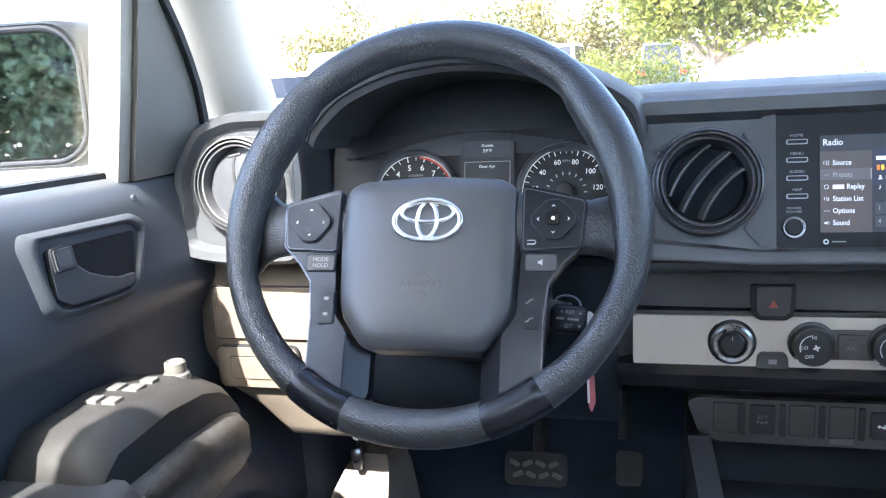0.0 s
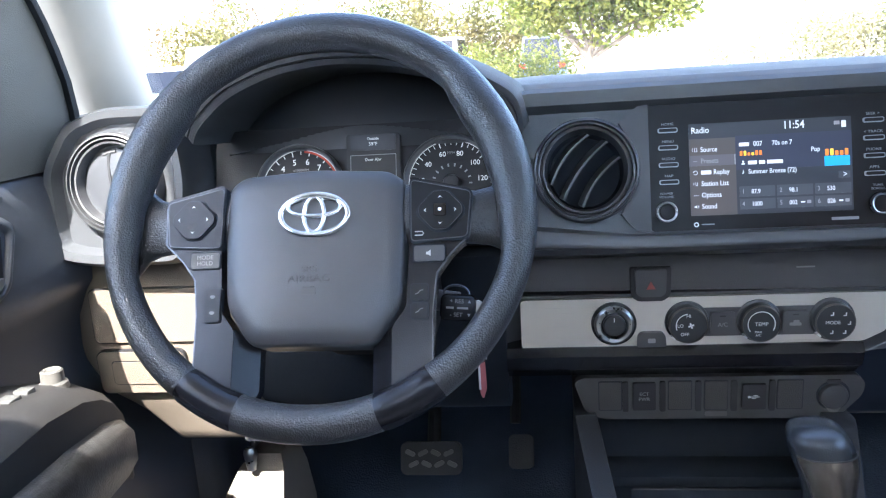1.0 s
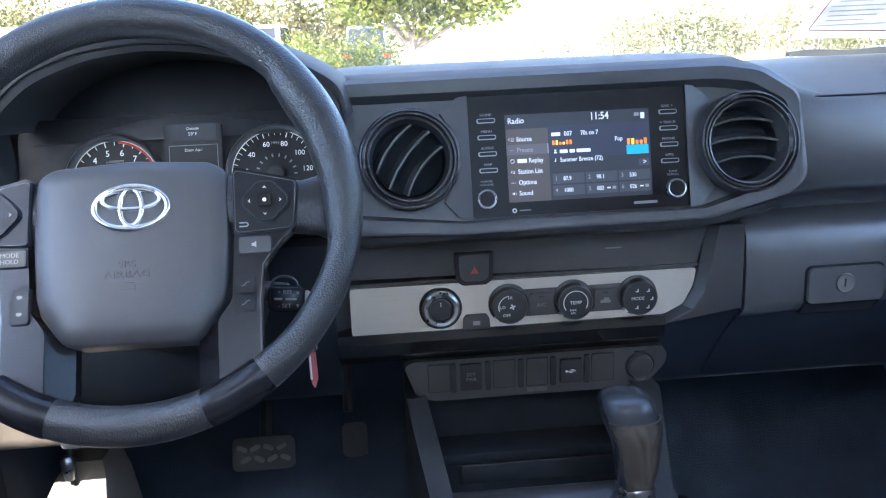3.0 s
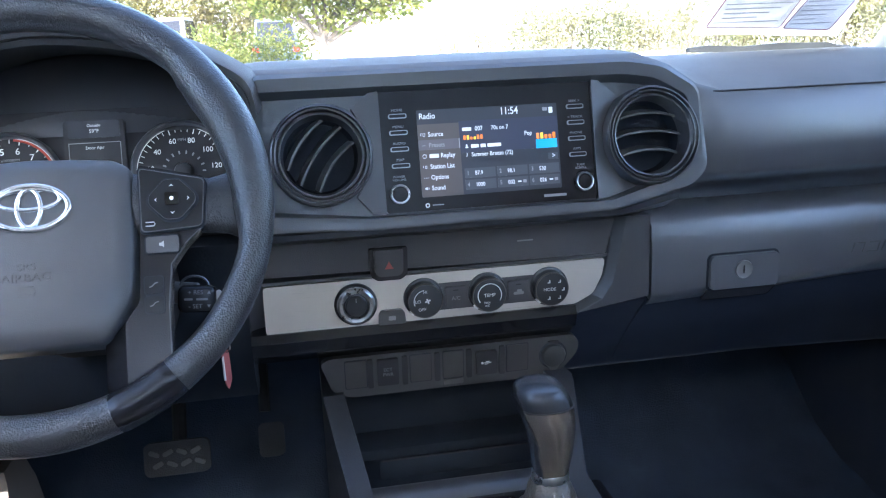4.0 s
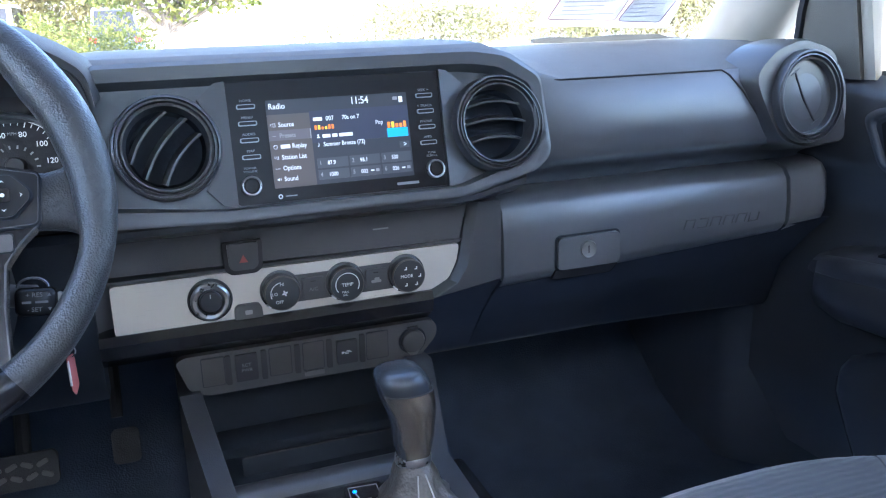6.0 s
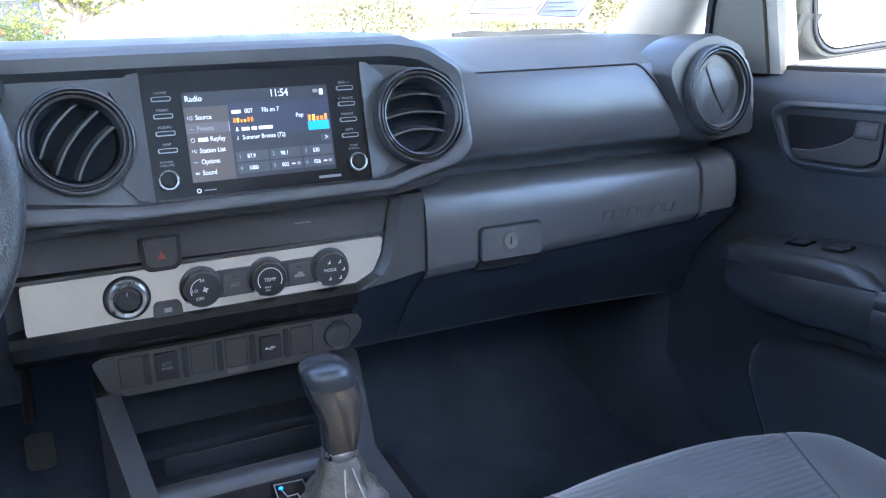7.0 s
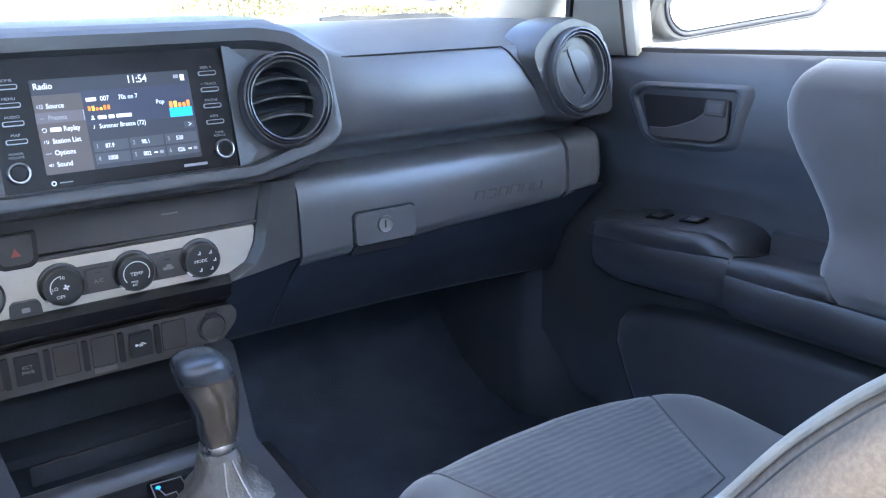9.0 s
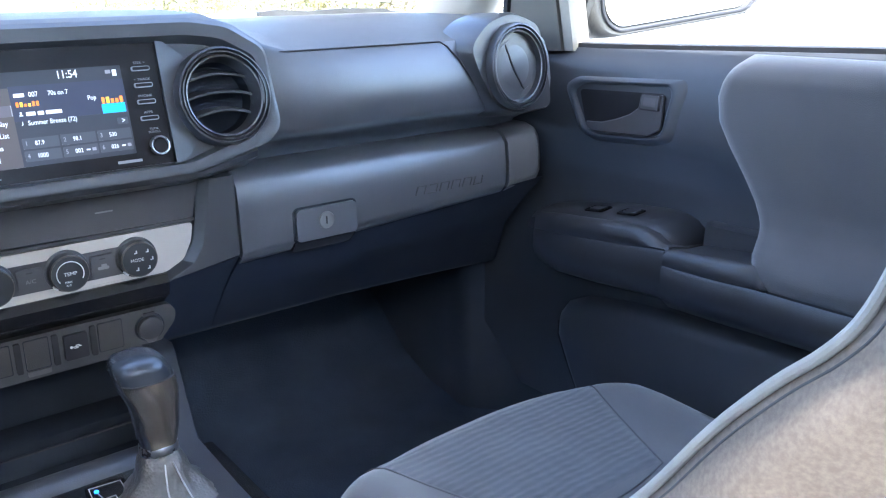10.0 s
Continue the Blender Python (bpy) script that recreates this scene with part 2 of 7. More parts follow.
def words(text, size, m, mat, parent, name="lettering", depth=0.0002, align="CENTER", bold=0.0, shear=0.0, squeeze=1.0):
    """Flat raised letters whose middle stands at the pose m."""
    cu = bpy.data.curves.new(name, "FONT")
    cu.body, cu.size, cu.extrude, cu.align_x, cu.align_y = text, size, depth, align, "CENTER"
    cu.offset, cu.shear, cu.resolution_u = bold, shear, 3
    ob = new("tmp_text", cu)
    dg = bpy.context.evaluated_depsgraph_get()
    me = bpy.data.meshes.new_from_object(ob.evaluated_get(dg))
    bpy.data.objects.remove(ob)
    bpy.data.curves.remove(cu)
    bm = bmesh.new()
    bm.from_mesh(me)
    bpy.data.meshes.remove(me)
    bmesh.ops.transform(bm, matrix=m @ Matrix.Diagonal((squeeze, 1, 1, 1)), verts=bm.verts)
    return part(name, bm, mat, parent, smooth=False)




def quilted(name, base):
    """Seat cloth with small wavy quilting rows, about 9 mm apart."""
    m = material(name, base, 0.85, 0, 0.3, 1300, 0.5, 14, sheen=0.3)
    N, L = m.node_tree.nodes, m.node_tree.links
    b = N["Principled BSDF"]
    co = N.new("ShaderNodeTexCoord")
    ws_ = []
    for d, s in (("Y", 34.0), ("X", 17.0)):
        w = N.new("ShaderNodeTexWave")
        w.bands_direction = d
        w.inputs["Scale"].default_value, w.inputs["Distortion"].default_value, w.inputs["Detail Scale"].default_value = s, 2.6, 0.9
        L.new(co.outputs["Object"], w.inputs["Vector"])
        ws_.append(w)
    mul = N.new("ShaderNodeMath")
    mul.operation = "MULTIPLY_ADD"
    mul.inputs[2].default_value = 0.0
    L.new(ws_[0].outputs["Fac"], mul.inputs[0])
    r = N.new("ShaderNodeMapRange")
    r.inputs[3].default_value, r.inputs[4].default_value = 0.55, 1.0
    L.new(ws_[1].outputs["Fac"], r.inputs[0])
    L.new(r.outputs[0], mul.inputs[1])
    bump = N.new("ShaderNodeBump")
    bump.inputs["Strength"].default_value, bump.inputs["Distance"].default_value = 0.42, 0.0014
    L.new(mul.outputs[0], bump.inputs["Height"])
    old = b.inputs["Normal"].links[0].from_socket
    L.new(old, bump.inputs["Normal"])
    L.new(bump.outputs[0], b.inputs["Normal"])
    return m


M["quilt"] = quilted("quilted_seat_cloth", (0.046, 0.050, 0.058))
M["screen_black"] = material("antiglare_black_glass", (0.010, 0.008, 0.008), 0.30, 0, 0, 0, 0.5, 12)
M["screen_black"].node_tree.nodes["Principled BSDF"].inputs["Specular IOR Level"].default_value = 0.12
# low specular in void and deep stands in for the shade of recesses; carpet and rubber scatter little of the light that
# grazes them; the soft dash skin has a waxy sheen
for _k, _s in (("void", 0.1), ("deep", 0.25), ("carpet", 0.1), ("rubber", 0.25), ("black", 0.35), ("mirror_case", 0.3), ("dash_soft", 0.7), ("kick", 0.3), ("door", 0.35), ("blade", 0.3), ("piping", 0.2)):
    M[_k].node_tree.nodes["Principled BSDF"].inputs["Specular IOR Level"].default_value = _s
M["tint"] = clear("privacy_glass", (0.55, 0.57, 0.57))
# ---- outside ----
# dark so that the unseen rear walls bounce little light forward
M["rear"] = material("dark_rear_trim", (0.060, 0.060, 0.064), 0.8, 0, 0.5, 500, 0.5, 6)
M["asphalt"] = material("sunlit_parking_concrete", (0.36, 0.35, 0.33), 0.9, 0, 1.0, 60, 0.8, 0.6)
M["leaf_y"] = material("yellow_green_leaves", (0.130, 0.135, 0.036), 0.6, 0, 0, 0, 1.0, 0.7, tint2=(0.24, 0.190, 0.070))
M["leaf_g"] = material("green_maple_leaves", (0.090, 0.118, 0.018), 0.55, 0, 0, 0, 1.0, 1.6, tint2=(0.27, 0.26, 0.05))
M["bark"] = material("tree_bark", (0.16, 0.12, 0.085), 0.9, 0, 1.0, 30, 0.8, 5)
M["wall_pale"] = material("pale_building_wall", (0.62, 0.60, 0.56), 0.85, 0, 0.5, 40, 0.5, 0.5)
# paler leaf colour stands in for the glare over the far shrubs
M["leaf_p"] = material("glare_pale_leaves", (0.27, 0.265, 0.125), 0.6, 0, 0, 0, 1.0, 0.7, tint2=(0.36, 0.31, 0.18))
for _k in ("leaf_y", "leaf_g", "leaf_p"):
    lets_light(M[_k], 0.5)

bm = bmesh.new()
bmesh.ops.create_grid(bm, x_segments=40, y_segments=40, size=600)
ground = solid("ground", bm, M["asphalt"], "pale sunlit concrete of a parking lot", "ground", kind="structure")
ground.location.z = 0.0


def leaf_cloud(name, blobs, count, size, mat, seed, parent):
    """Small tilted leaves scattered through uneven lumps (centre, radii)."""
    rng = random.Random(seed)
    verts, faces = [], []
    weights = [b[1][0] * b[1][1] * b[1][2] for b in blobs]
    for _ in range(count):
        c, r = rng.choices(blobs, weights)[0]
        d = Vector((rng.gauss(0, 1), rng.gauss(0, 1), rng.gauss(0, 1))).normalized() * (rng.random() ** 0.45)
        p = Vector(c) + Vector((d.x * r[0], d.y * r[1], d.z * r[2]))
        q = Euler((rng.uniform(-1.1, 1.1), rng.uniform(-1.1, 1.1), rng.uniform(0, 6.28))).to_matrix()
        s = size * rng.uniform(0.6, 1.3)
        k = len(verts)
        for x, y, z in ((-0.5, 0, 0), (0, -0.32, 0.08), (0.6, 0, -0.05), (0, 0.32, 0.08)):
            verts.append(p + q @ Vector((x * s, y * s, z * s)))
        faces.append((k, k + 1, k + 2, k + 3))
    me = bpy.data.meshes.new(name)
    me.from_pydata(verts, [], faces)
    me.materials.append(mat)
    ob = new(name, me)
    ob.parent = parent
    ob.matrix_parent_inverse = Matrix.Translation(parent.location).inverted()
    return tagged(ob, kind="stuff")


def tree(name, at, trunk_h, trunk_r, blobs, count, size, mat, seed, label):
    t = thing(name, label, "tree", at)
    base = Vector(at)
    rng = random.Random(seed)
    bm = tube([base + Vector(p) for p in ((0, 0, -0.05), (0.03, 0, trunk_h * 0.4), (-0.03, 0.02, trunk_h))], [trunk_r * 1.3, trunk_r, trunk_r * 0.75], 10)
    for c, r in blobs:
        s = base + Vector((0, 0, trunk_h * rng.uniform(0.75, 1.0)))
        e = base + Vector(c)
        bm = join(bm, tube([s, (s + e) / 2 + Vector((0, 0, 0.15)), e], [trunk_r * 0.5, trunk_r * 0.35, trunk_r * 0.12], 6))
    part("trunk", bm, M["bark"], t)
    leaf_cloud("crown", [((base + Vector(c)), r) for c, r in blobs], count, size, mat, seed, t)
    return t


def hedge(at, length, height, seed, count, size=0.24, mat="leaf_y"):
    t = thing("hedge", "yellow-green sunlit shrubs in a loose row", "shrub", at)
    rng = random.Random(seed)
    base = Vector(at)
    blobs = []
    n = int(length / 0.75)
    for i in range(n):
        h = height * rng.uniform(0.6, 1.15)
        blobs.append((base + Vector((-length / 2 + length * (i + 0.5) / n, rng.uniform(-0.8, 0.8), h * 0.5)), (rng.uniform(0.7, 1.4), 1.0, h * 0.55)))
    bm = bmesh.new()
    for c, r in blobs:
        bm = join(bm, tube([(c.x, c.y, -0.02), (c.x + 0.1, c.y, c.z)], [0.05, 0.02], 6))
    tagged(part("stems", bm, M["bark"], t), kind="stuff")
    leaf_cloud("leaves", blobs, count, size, M[mat], seed, t)
    return t


def parked_car(at, turn, paint, label, tall=1.5, lift=0.0):
    """A parked car: body with wheel arches, glasshouse, windows, wheels and lamps."""
    t = thing("parked_car", label, "car", at)
    m = Matrix.Translation(at) @ pose(0, 0, 0, 0, 0, turn)
    L, W = 4.5, 1.8
    prof = [(-2.25, 0.35), (-2.25, 0.75), (-2.1, 0.95), (-0.95, 1.0), (-0.3, 1.0), (1.6, 1.02), (2.2, 0.98), (2.25, 0.6), (2.2, 0.32)]
    rings = []
    for f, sx in ((0.86, -W / 2), (1.0, -W / 2 + 0.07), (1.0, W / 2 - 0.07), (0.86, W / 2)):
        rings.append([m @ Vector((sx, y * (0.985 if f < 1 else 1), 0.32 + (z - 0.32) * (f if f < 1 else 1))) for y, z in prof])
    part("body", soften(loft(rings), 0.03), paint, t)
    roof = [(-1.0, 0.98), (-0.35, tall - 0.06), (0.1, tall), (1.2, tall - 0.02), (1.95, 1.0)]
    rings = [[m @ Vector((sx * (1 if z < 1.1 else 0.84), y, z)) for y, z in roof] for sx in (-W / 2 + 0.1, W / 2 - 0.1)]
    part("cabin", soften(loft(rings), 0.05), paint, t)
    for sx in (-1, 1):
        o = [(-0.78, 1.04), (-0.3, tall - 0.12), (1.1, tall - 0.1), (1.6, 1.05)]
        rr = [[m @ Vector((sx * ((W / 2 - 0.1) * (1 if z < 1.1 else 0.865) + d), y, z)) for y, z in o] for d in (-0.02, 0.012)]
        part("side_window", loft(rr), M["gloss"], t)
    part("rear_window", loft([[m @ Vector((x * (1 if z < 1.2 else 0.88), 1.97 - 0.75 * (z - 1.0) / (tall - 1.02) + d, z)) for x, z in ((-0.7, 1.06), (0.7, 1.06), (0.68, tall - 0.12), (-0.68, tall - 0.12))] for d in (-0.03, 0.02)]), M["gloss"], t)
    for sx in (-1, 1):
        for yy in (-1.4, 1.35):
            w = m @ Matrix.Translation((sx * (W / 2 - 0.12), yy, 0.33)) @ pose(0, 0, 0, 0, 90 * sx, 0)
            wheel = part("wheel", lathe([(0, -0.1), (0.33, -0.1), (0.33, 0.1), (0.24, 0.13), (0, 0.11)], w, 20), M["rubber"], t)
            part("rim", lathe([(0, 0.12), (0.2, 0.125), (0.22, 0.11)], w, 20), M["alu"], wheel)
        for yy, mt in ((-2.24, M["white"]), (2.24, M["lamp_red"])):
            part("lamp", soften(loft([[m @ Vector((sx * (0.62 + a), yy + d, 0.78 + lift + b)) for a, b in ((-0.02, -0.08), (0.2, -0.08), (0.2, 0.10), (-0.02, 0.08))] for d in (-0.04, 0.04)]), 0.01), mt, t)
    return t


M["lamp_red"] = material("red_tail_lamp", (0.5, 0.02, 0.02), 0.2, 0, 0, 0, 0.3, 8)
M["paint_white"] = material("white_car_paint", (0.7, 0.7, 0.7), 0.25, 0, 0, 0, 0.3, 1, coat=0.6)
M["paint_blue"] = material("grey_blue_car_paint", (0.035, 0.05, 0.068), 0.3, 0, 0, 0, 0.3, 1, coat=0.3)

M["paint_teal"] = material("grey_teal_van_paint", (0.075, 0.11, 0.115), 0.4, 0, 0, 0, 0.3, 1, coat=0.2)
M["leaf_t"] = material("tan_autumn_leaves", (0.15, 0.105, 0.05), 0.6, 0, 0, 0, 1.0, 0.9, tint2=(0.23, 0.15, 0.08))
M["leaf_d"] = material("dark_shaded_leaves", (0.045, 0.062, 0.024), 0.6, 0, 0, 0, 1.0, 0.6)
lets_light(M["leaf_t"], 0.5)
tree("maple_tree", (0.85, 21.5, 0.0), 1.45, 0.15, [((0.25, 0, 1.80), (0.75, 0.8, 0.42)), ((-1.15, 0.1, 2.35), (1.15, 1.1, 0.55)), ((1.55, 0.1, 2.25), (1.25, 1.1, 0.62)), ((-0.4, 0, 2.75), (1.5, 1.3, 0.7)), ((0.9, 0.2, 2.7), (1.5, 1.2, 0.8)), ((-1.7, 0.3, 3.1), (1.1, 1.2, 0.6)), ((0.2, 0, 3.6), (2.2, 1.8, 1.1)), ((2.1, 0.3, 3.2), (1.1, 1.3, 0.8)), ((-0.9, -0.2, 1.95), (0.45, 0.5, 0.28)), ((2.45, 0, 2.35), (0.5, 0.6, 0.35))], 13000, 0.165, M["leaf_g"], 3, "green leafy maple beyond the parked cars")
hedge((-7.5, 33, 0), 16, 4.4, 11, 34000, 0.16)
hedge((-9.0, 35.5, 0), 18, 5.0, 16, 12000, 0.17, "leaf_t")
hedge((16.0, 36, 0), 12, 3.3, 12, 17000, 0.16, "leaf_p")
hedge((8.6, 40, 0), 3.4, 2.3, 17, 2600, 0.13, "leaf_p")
hedge((21.0, 30, 0), 12, 4.2, 13, 20000, 0.16, "leaf_p")
hedge((23.5, 31.5, 0), 5, 5.2, 18, 12000, 0.13, "leaf_y")
hedge((-24.0, 30, 0), 14, 4.0, 14, 14000, 0.13)
hedge((-1.45, 24.8, 0), 2.7, 1.62, 15, 5000, 0.11, "leaf_g")
parked_car((-10.2, 21.0, 0), 190, M["paint_white"], "white car parked in sunshine by the shrubs", tall=1.7)
parked_car((-12.7, 30.0, 0), 186, M["paint_teal"], "tall grey-teal van parked before the shrubs", tall=2.5)
parked_car((-3.7, 27.5, 0), 175, M["paint_white"], "white van parked beside the shrubs", tall=2.15)
parked_car((-0.45, 31.8, 0), 180, M["paint_blue"], "blue-grey car parked with its red tail lamps showing", tall=2.1, lift=0.23)
parked_car((3.4, 32.5, 0), 8, M["paint_white"], "white car parked beyond the maple", tall=1.5)
hedge((-16, -24, 0), 26, 6.0, 21, 42000, 0.36, "leaf_d")
bm = box(-60, 60, 70, 71, -0.2, 5.5)
solid("building_wall", bm, M["wall_pale"], "pale low building wall beyond the trees", "building", kind="structure")

# ---- cab shell ----
WS_Y, WS_Z, WS_K = 0.70, 1.27, 1.50  # windshield foot, and how far it leans back for each metre of height


def ws(x, z, off=0.0):
    """A point on the windshield."""
    return Vector((x, WS_Y - 0.10 * (x / 0.7) ** 2 - WS_K * (z - WS_Z) + off, z))


FLOOR = 0.60
bm = loft([[(x, y, z) for y, z in ((-1.62, FLOOR), (0.24, FLOOR), (0.34, FLOOR + 0.012), (0.42, FLOOR + 0.045), (0.49, FLOOR + 0.10), (0.60, 0.80), (0.67, 0.90), (0.72, 1.0), (0.76, 1.0), (0.72, 0.86), (0.56, 0.66), (0.42, FLOOR - 0.05), (-1.62, FLOOR - 0.05))] for x in (-0.80, 0.80)])
solid("floor", bm, M["carpet"], "black carpeted cab floor and toe board", "floor", kind="structure")
bm = loft([[(x, y, z) for y, z in ((0.72, 0.9), (0.72, 1.262), (0.76, 1.262), (0.76, 0.9))] for x in (-0.85, 0.85)])
solid("firewall", bm, M["deep"], "black bulkhead behind the dashboard", "wall", kind="structure")
# transmission tunnel
sec = [(-0.17, FLOOR - 0.02), (-0.14, 0.74), (-0.11, 0.78), (0.11, 0.78), (0.14, 0.74), (0.17, FLOOR - 0.02)]
bm = loft([[(x, y, z) for x, z in sec] for y in (-1.5, 0.62)])
solid("tunnel", soften(bm, 0.02), M["carpet"], "carpeted transmission tunnel along the floor", "floor", kind="structure")
# roof
rings = []
for y, z in ((-0.16, 1.842), (-0.4, 1.86), (-1.0, 1.86), (-1.242, 1.845)):
    rings.append([Vector((x, y, z - 0.07 * (x / 0.62) ** 4)) for x in [-0.66 + 1.32 * i / 16 for i in range(17)]] + [Vector((x, y, z + 0.05 - 0.07 * (x / 0.62) ** 4)) for x in [0.66 - 1.32 * i / 16 for i in range(17)]])
solid("ceiling", loft(rings), M["headliner"], "grey cloth headliner under the roof", "ceiling", kind="structure")
# unseen rear wall round the back window, its opening set for the sun patch
for nm, args in (("wall_rear", (-0.78, 0.78, -1.31, -1.24, FLOOR, 1.36)), ("wall_rear", (-0.78, 0.78, -1.262, -1.244, 1.828, 1.90)), ("wall_rear", (-0.78, -0.66, -1.31, -1.24, 1.36, 1.83)), ("wall_rear", (0.66, 0.78, -1.31, -1.24, 1.36, 1.83))):
    solid(nm, box(*args, bevel=0.008), M["rear"], "unseen dark rear wall, set to shape the light in the cab", "wall", kind="structure")
# rear quarters, beyond the doors; unseen, added to block light from behind
for s in (-1, 1):
    for z0, z1, mt in ((FLOOR, 1.38, "door"), (1.38, 1.84, "rear")):
        bm = box(min(s * 0.70, s * 0.80), max(s * 0.70, s * 0.80), -1.31, -0.86, z0, z1, 0.008)
        solid("wall_side", bm, M[mt], "unseen rear quarter, added to close off light from behind", "wall", kind="structure")
    bm = loft([[(s * (0.76 - 0.10 * (z - 1.27) / 0.5 + d), y, z) for y, z in ((-0.93, 0.7), (-0.78, 0.7), (-0.82, 1.27), (-0.86, 1.78), (-0.98, 1.78))] for d in (-0.04, 0.03)])
    solid("door_pillar", soften(bm, 0.012), M["pillar"], "pale grey pillar behind the front door", "pillar", kind="structure")
    # windshield pillar, roof rail
    path = [(s * 0.875 - 0.02, 0.50, 1.24), (s * 0.835 - 0.02, 0.36, 1.33), (s * 0.765 - 0.02, 0.17, 1.47), (s * 0.70, -0.02, 1.62), (s * 0.65, -0.22, 1.76), (s * 0.63, -0.45, 1.81), (s * 0.62, -0.9, 1.82), (s * 0.62, -1.5, 1.78)]
    rings = []
    for i, (x, y, z) in enumerate(spline(path, 4)):
        w = 0.052
        rings.append([Vector((x + s * a, y + b, z + c)) for a, b, c in ((-w, 0.045, 0.005), (-w * 1.05, -0.01, -0.03), (-w * 0.6, -0.055, -0.045), (w * 0.1, -0.065, -0.035), (w * 0.9, -0.04, 0.0), (w * 0.9, 0.05, 0.05), (-w * 0.3, 0.07, 0.05))])
    solid("windshield_pillar", loft(rings), M["pillar"], "pale grey trim over the windshield pillar and roof rail", "pillar", kind="structure", sharp=60)
# windshield glass and header
bm = bmesh.new()
gx, gz = 14, 8
rows = []
for off in (0.0, 0.006):
    rows.append([[bm.verts.new(ws(-0.88 + 1.76 * i / gx, WS_Z - 0.02 + 0.55 * j / gz, off)) for i in range(gx + 1)] for j in range(gz + 1)])
for k in (0, 1):
    for j in range(gz):
        for i in range(gx):
            bm.faces.new((rows[k][j][i], rows[k][j][i + 1], rows[k][j + 1][i + 1], rows[k][j + 1][i]))
ring = [(0, i) for i in range(gx)] + [(j, gx) for j in range(gz)] + [(gz, i) for i in range(gx, 0, -1)] + [(j, 0) for j in range(gz, 0, -1)]
for (a, b), (c, d) in zip(ring, ring[1:] + ring[:1]):
    bm.faces.new((rows[0][a][b], rows[0][c][d], rows[1][c][d], rows[1][a][b]))
windshield = solid("windshield", bm, M["glass"], "clear laminated windshield above the dashboard", "window", kind="structure")
windshield.visible_shadow = False
rearglass = solid("rear_window", box(-0.66, 0.66, -1.279, -1.273, 1.36, 1.83), M["tint"], "tinted back window of the cab", "window", kind="structure")
rearglass.visible_shadow = False

# ---- dashboard ----
M["dash_top"] = material("matt_dash_top", (0.036, 0.038, 0.043), 0.62, 0, 0.25, 900, 0.5, 6)
M["dash_top"].node_tree.nodes["Principled BSDF"].inputs["Specular IOR Level"].default_value = 0.3
dashboard = thing("dashboard", "black grained dashboard with round vents and a glove box", "dashboard", (0, 0.3, 1.0))
FACE_K = 0.22  # the centre face leans forward by this much for each metre of height


def face(x, z, off=0.0):
    """A point on the leaning centre face; off stands out towards the seats."""
    c = math.sqrt(1 + FACE_K ** 2)
    return Vector((x, FACE_K * (z - 1.2) - off / c, z + off * FACE_K / c))


def on_face(x, z, off=0.0):
    return plane_at(face(x, z, off), (1, 0, 0), (0, FACE_K, 1))


# main body: one skin from the windshield foot over the top and down to the knees
PASS = [(0.70, 1.235), (0.69, 1.262), (0.55, 1.296), (0.36, 1.313), (0.20, 1.312), (0.10, 1.300), (0.0395, 1.2838), (0.0345, 1.2785), (0.0245, 1.257), (0.0200, 1.226), (0.0215, 1.195), (0.0300, 1.1865), (0.060, 1.176), (0.100, 1.158), (0.115, 1.13), (0.125, 1.06), (0.14, 1.02), (0.30, 0.99), (0.62, 0.99)]
MID = [(0.70, 1.235), (0.69, 1.262), (0.55, 1.312), (0.36, 1.329), (0.20, 1.331), (0.10, 1.330), (0.060, 1.328), (0.052, 1.32), (0.05, 1.28), (0.05, 1.24), (0.05, 1.21), (0.055, 1.18), (0.065, 1.165), (0.085, 1.15), (0.085, 1.13), (0.085, 1.06), (0.10, 1.0), (0.30, 0.985), (0.62, 0.99)]
DRIV = [(0.70, 1.235), (0.69, 1.262), (0.55, 1.310), (0.36, 1.326), (0.22, 1.320), (0.16, 1.300), (0.15, 1.285), (0.145, 1.27), (0.14, 1.25), (0.135, 1.23), (0.13, 1.21), (0.12, 1.19), (0.10, 1.175), (0.075, 1.165), (0.062, 1.15), (0.058, 1.06), (0.08, 1.0), (0.30, 0.985), (0.62, 0.99)]
LEFT = [(0.70, 1.235), (0.69, 1.262), (0.55, 1.300), (0.36, 1.318), (0.20, 1.322), (0.10, 1.322), (0.06, 1.318), (0.05, 1.31), (0.048, 1.28), (0.048, 1.24), (0.05, 1.21), (0.052, 1.185), (0.058, 1.17), (0.062, 1.16), (0.06, 1.15), (0.056, 1.06), (0.08, 1.0), (0.30, 0.985), (0.62, 0.99)]


def blend(a, b, t):
    return [(p[0] * (1 - t) + q[0] * t, p[1] * (1 - t) + q[1] * t) for p, q in zip(a, b)]


secs = [(-0.775, LEFT), (-0.76, LEFT), (-0.60, LEFT), (-0.575, blend(LEFT, DRIV, 0.5)), (-0.56, DRIV), (-0.27, DRIV), (-0.255, blend(DRIV, MID, 0.5)), (-0.235, MID), (0.14, MID), (0.18, MID), (0.215, blend(MID, PASS, 0.3)), (0.245, blend(MID, PASS, 0.8)), (0.275, PASS), (0.40, PASS), (0.55, PASS), (0.66, PASS), (0.70, [(y + 0.012, z - 0.004) for y, z in PASS]), (0.735, [(y + 0.05, z - 0.012) for y, z in PASS])]
part("top_pad", loft([[(x, y, z) for y, z in pr[:7]] for x, pr in secs]), M["dash_top"], dashboard, "matt black top of the dashboard", sharp=50)
part("body", loft([[(x, y, z) for y, z in pr[6:]] + [(x, 0.62, 1.20)] for x, pr in secs]), M["dash_soft"], dashboard, sharp=45)
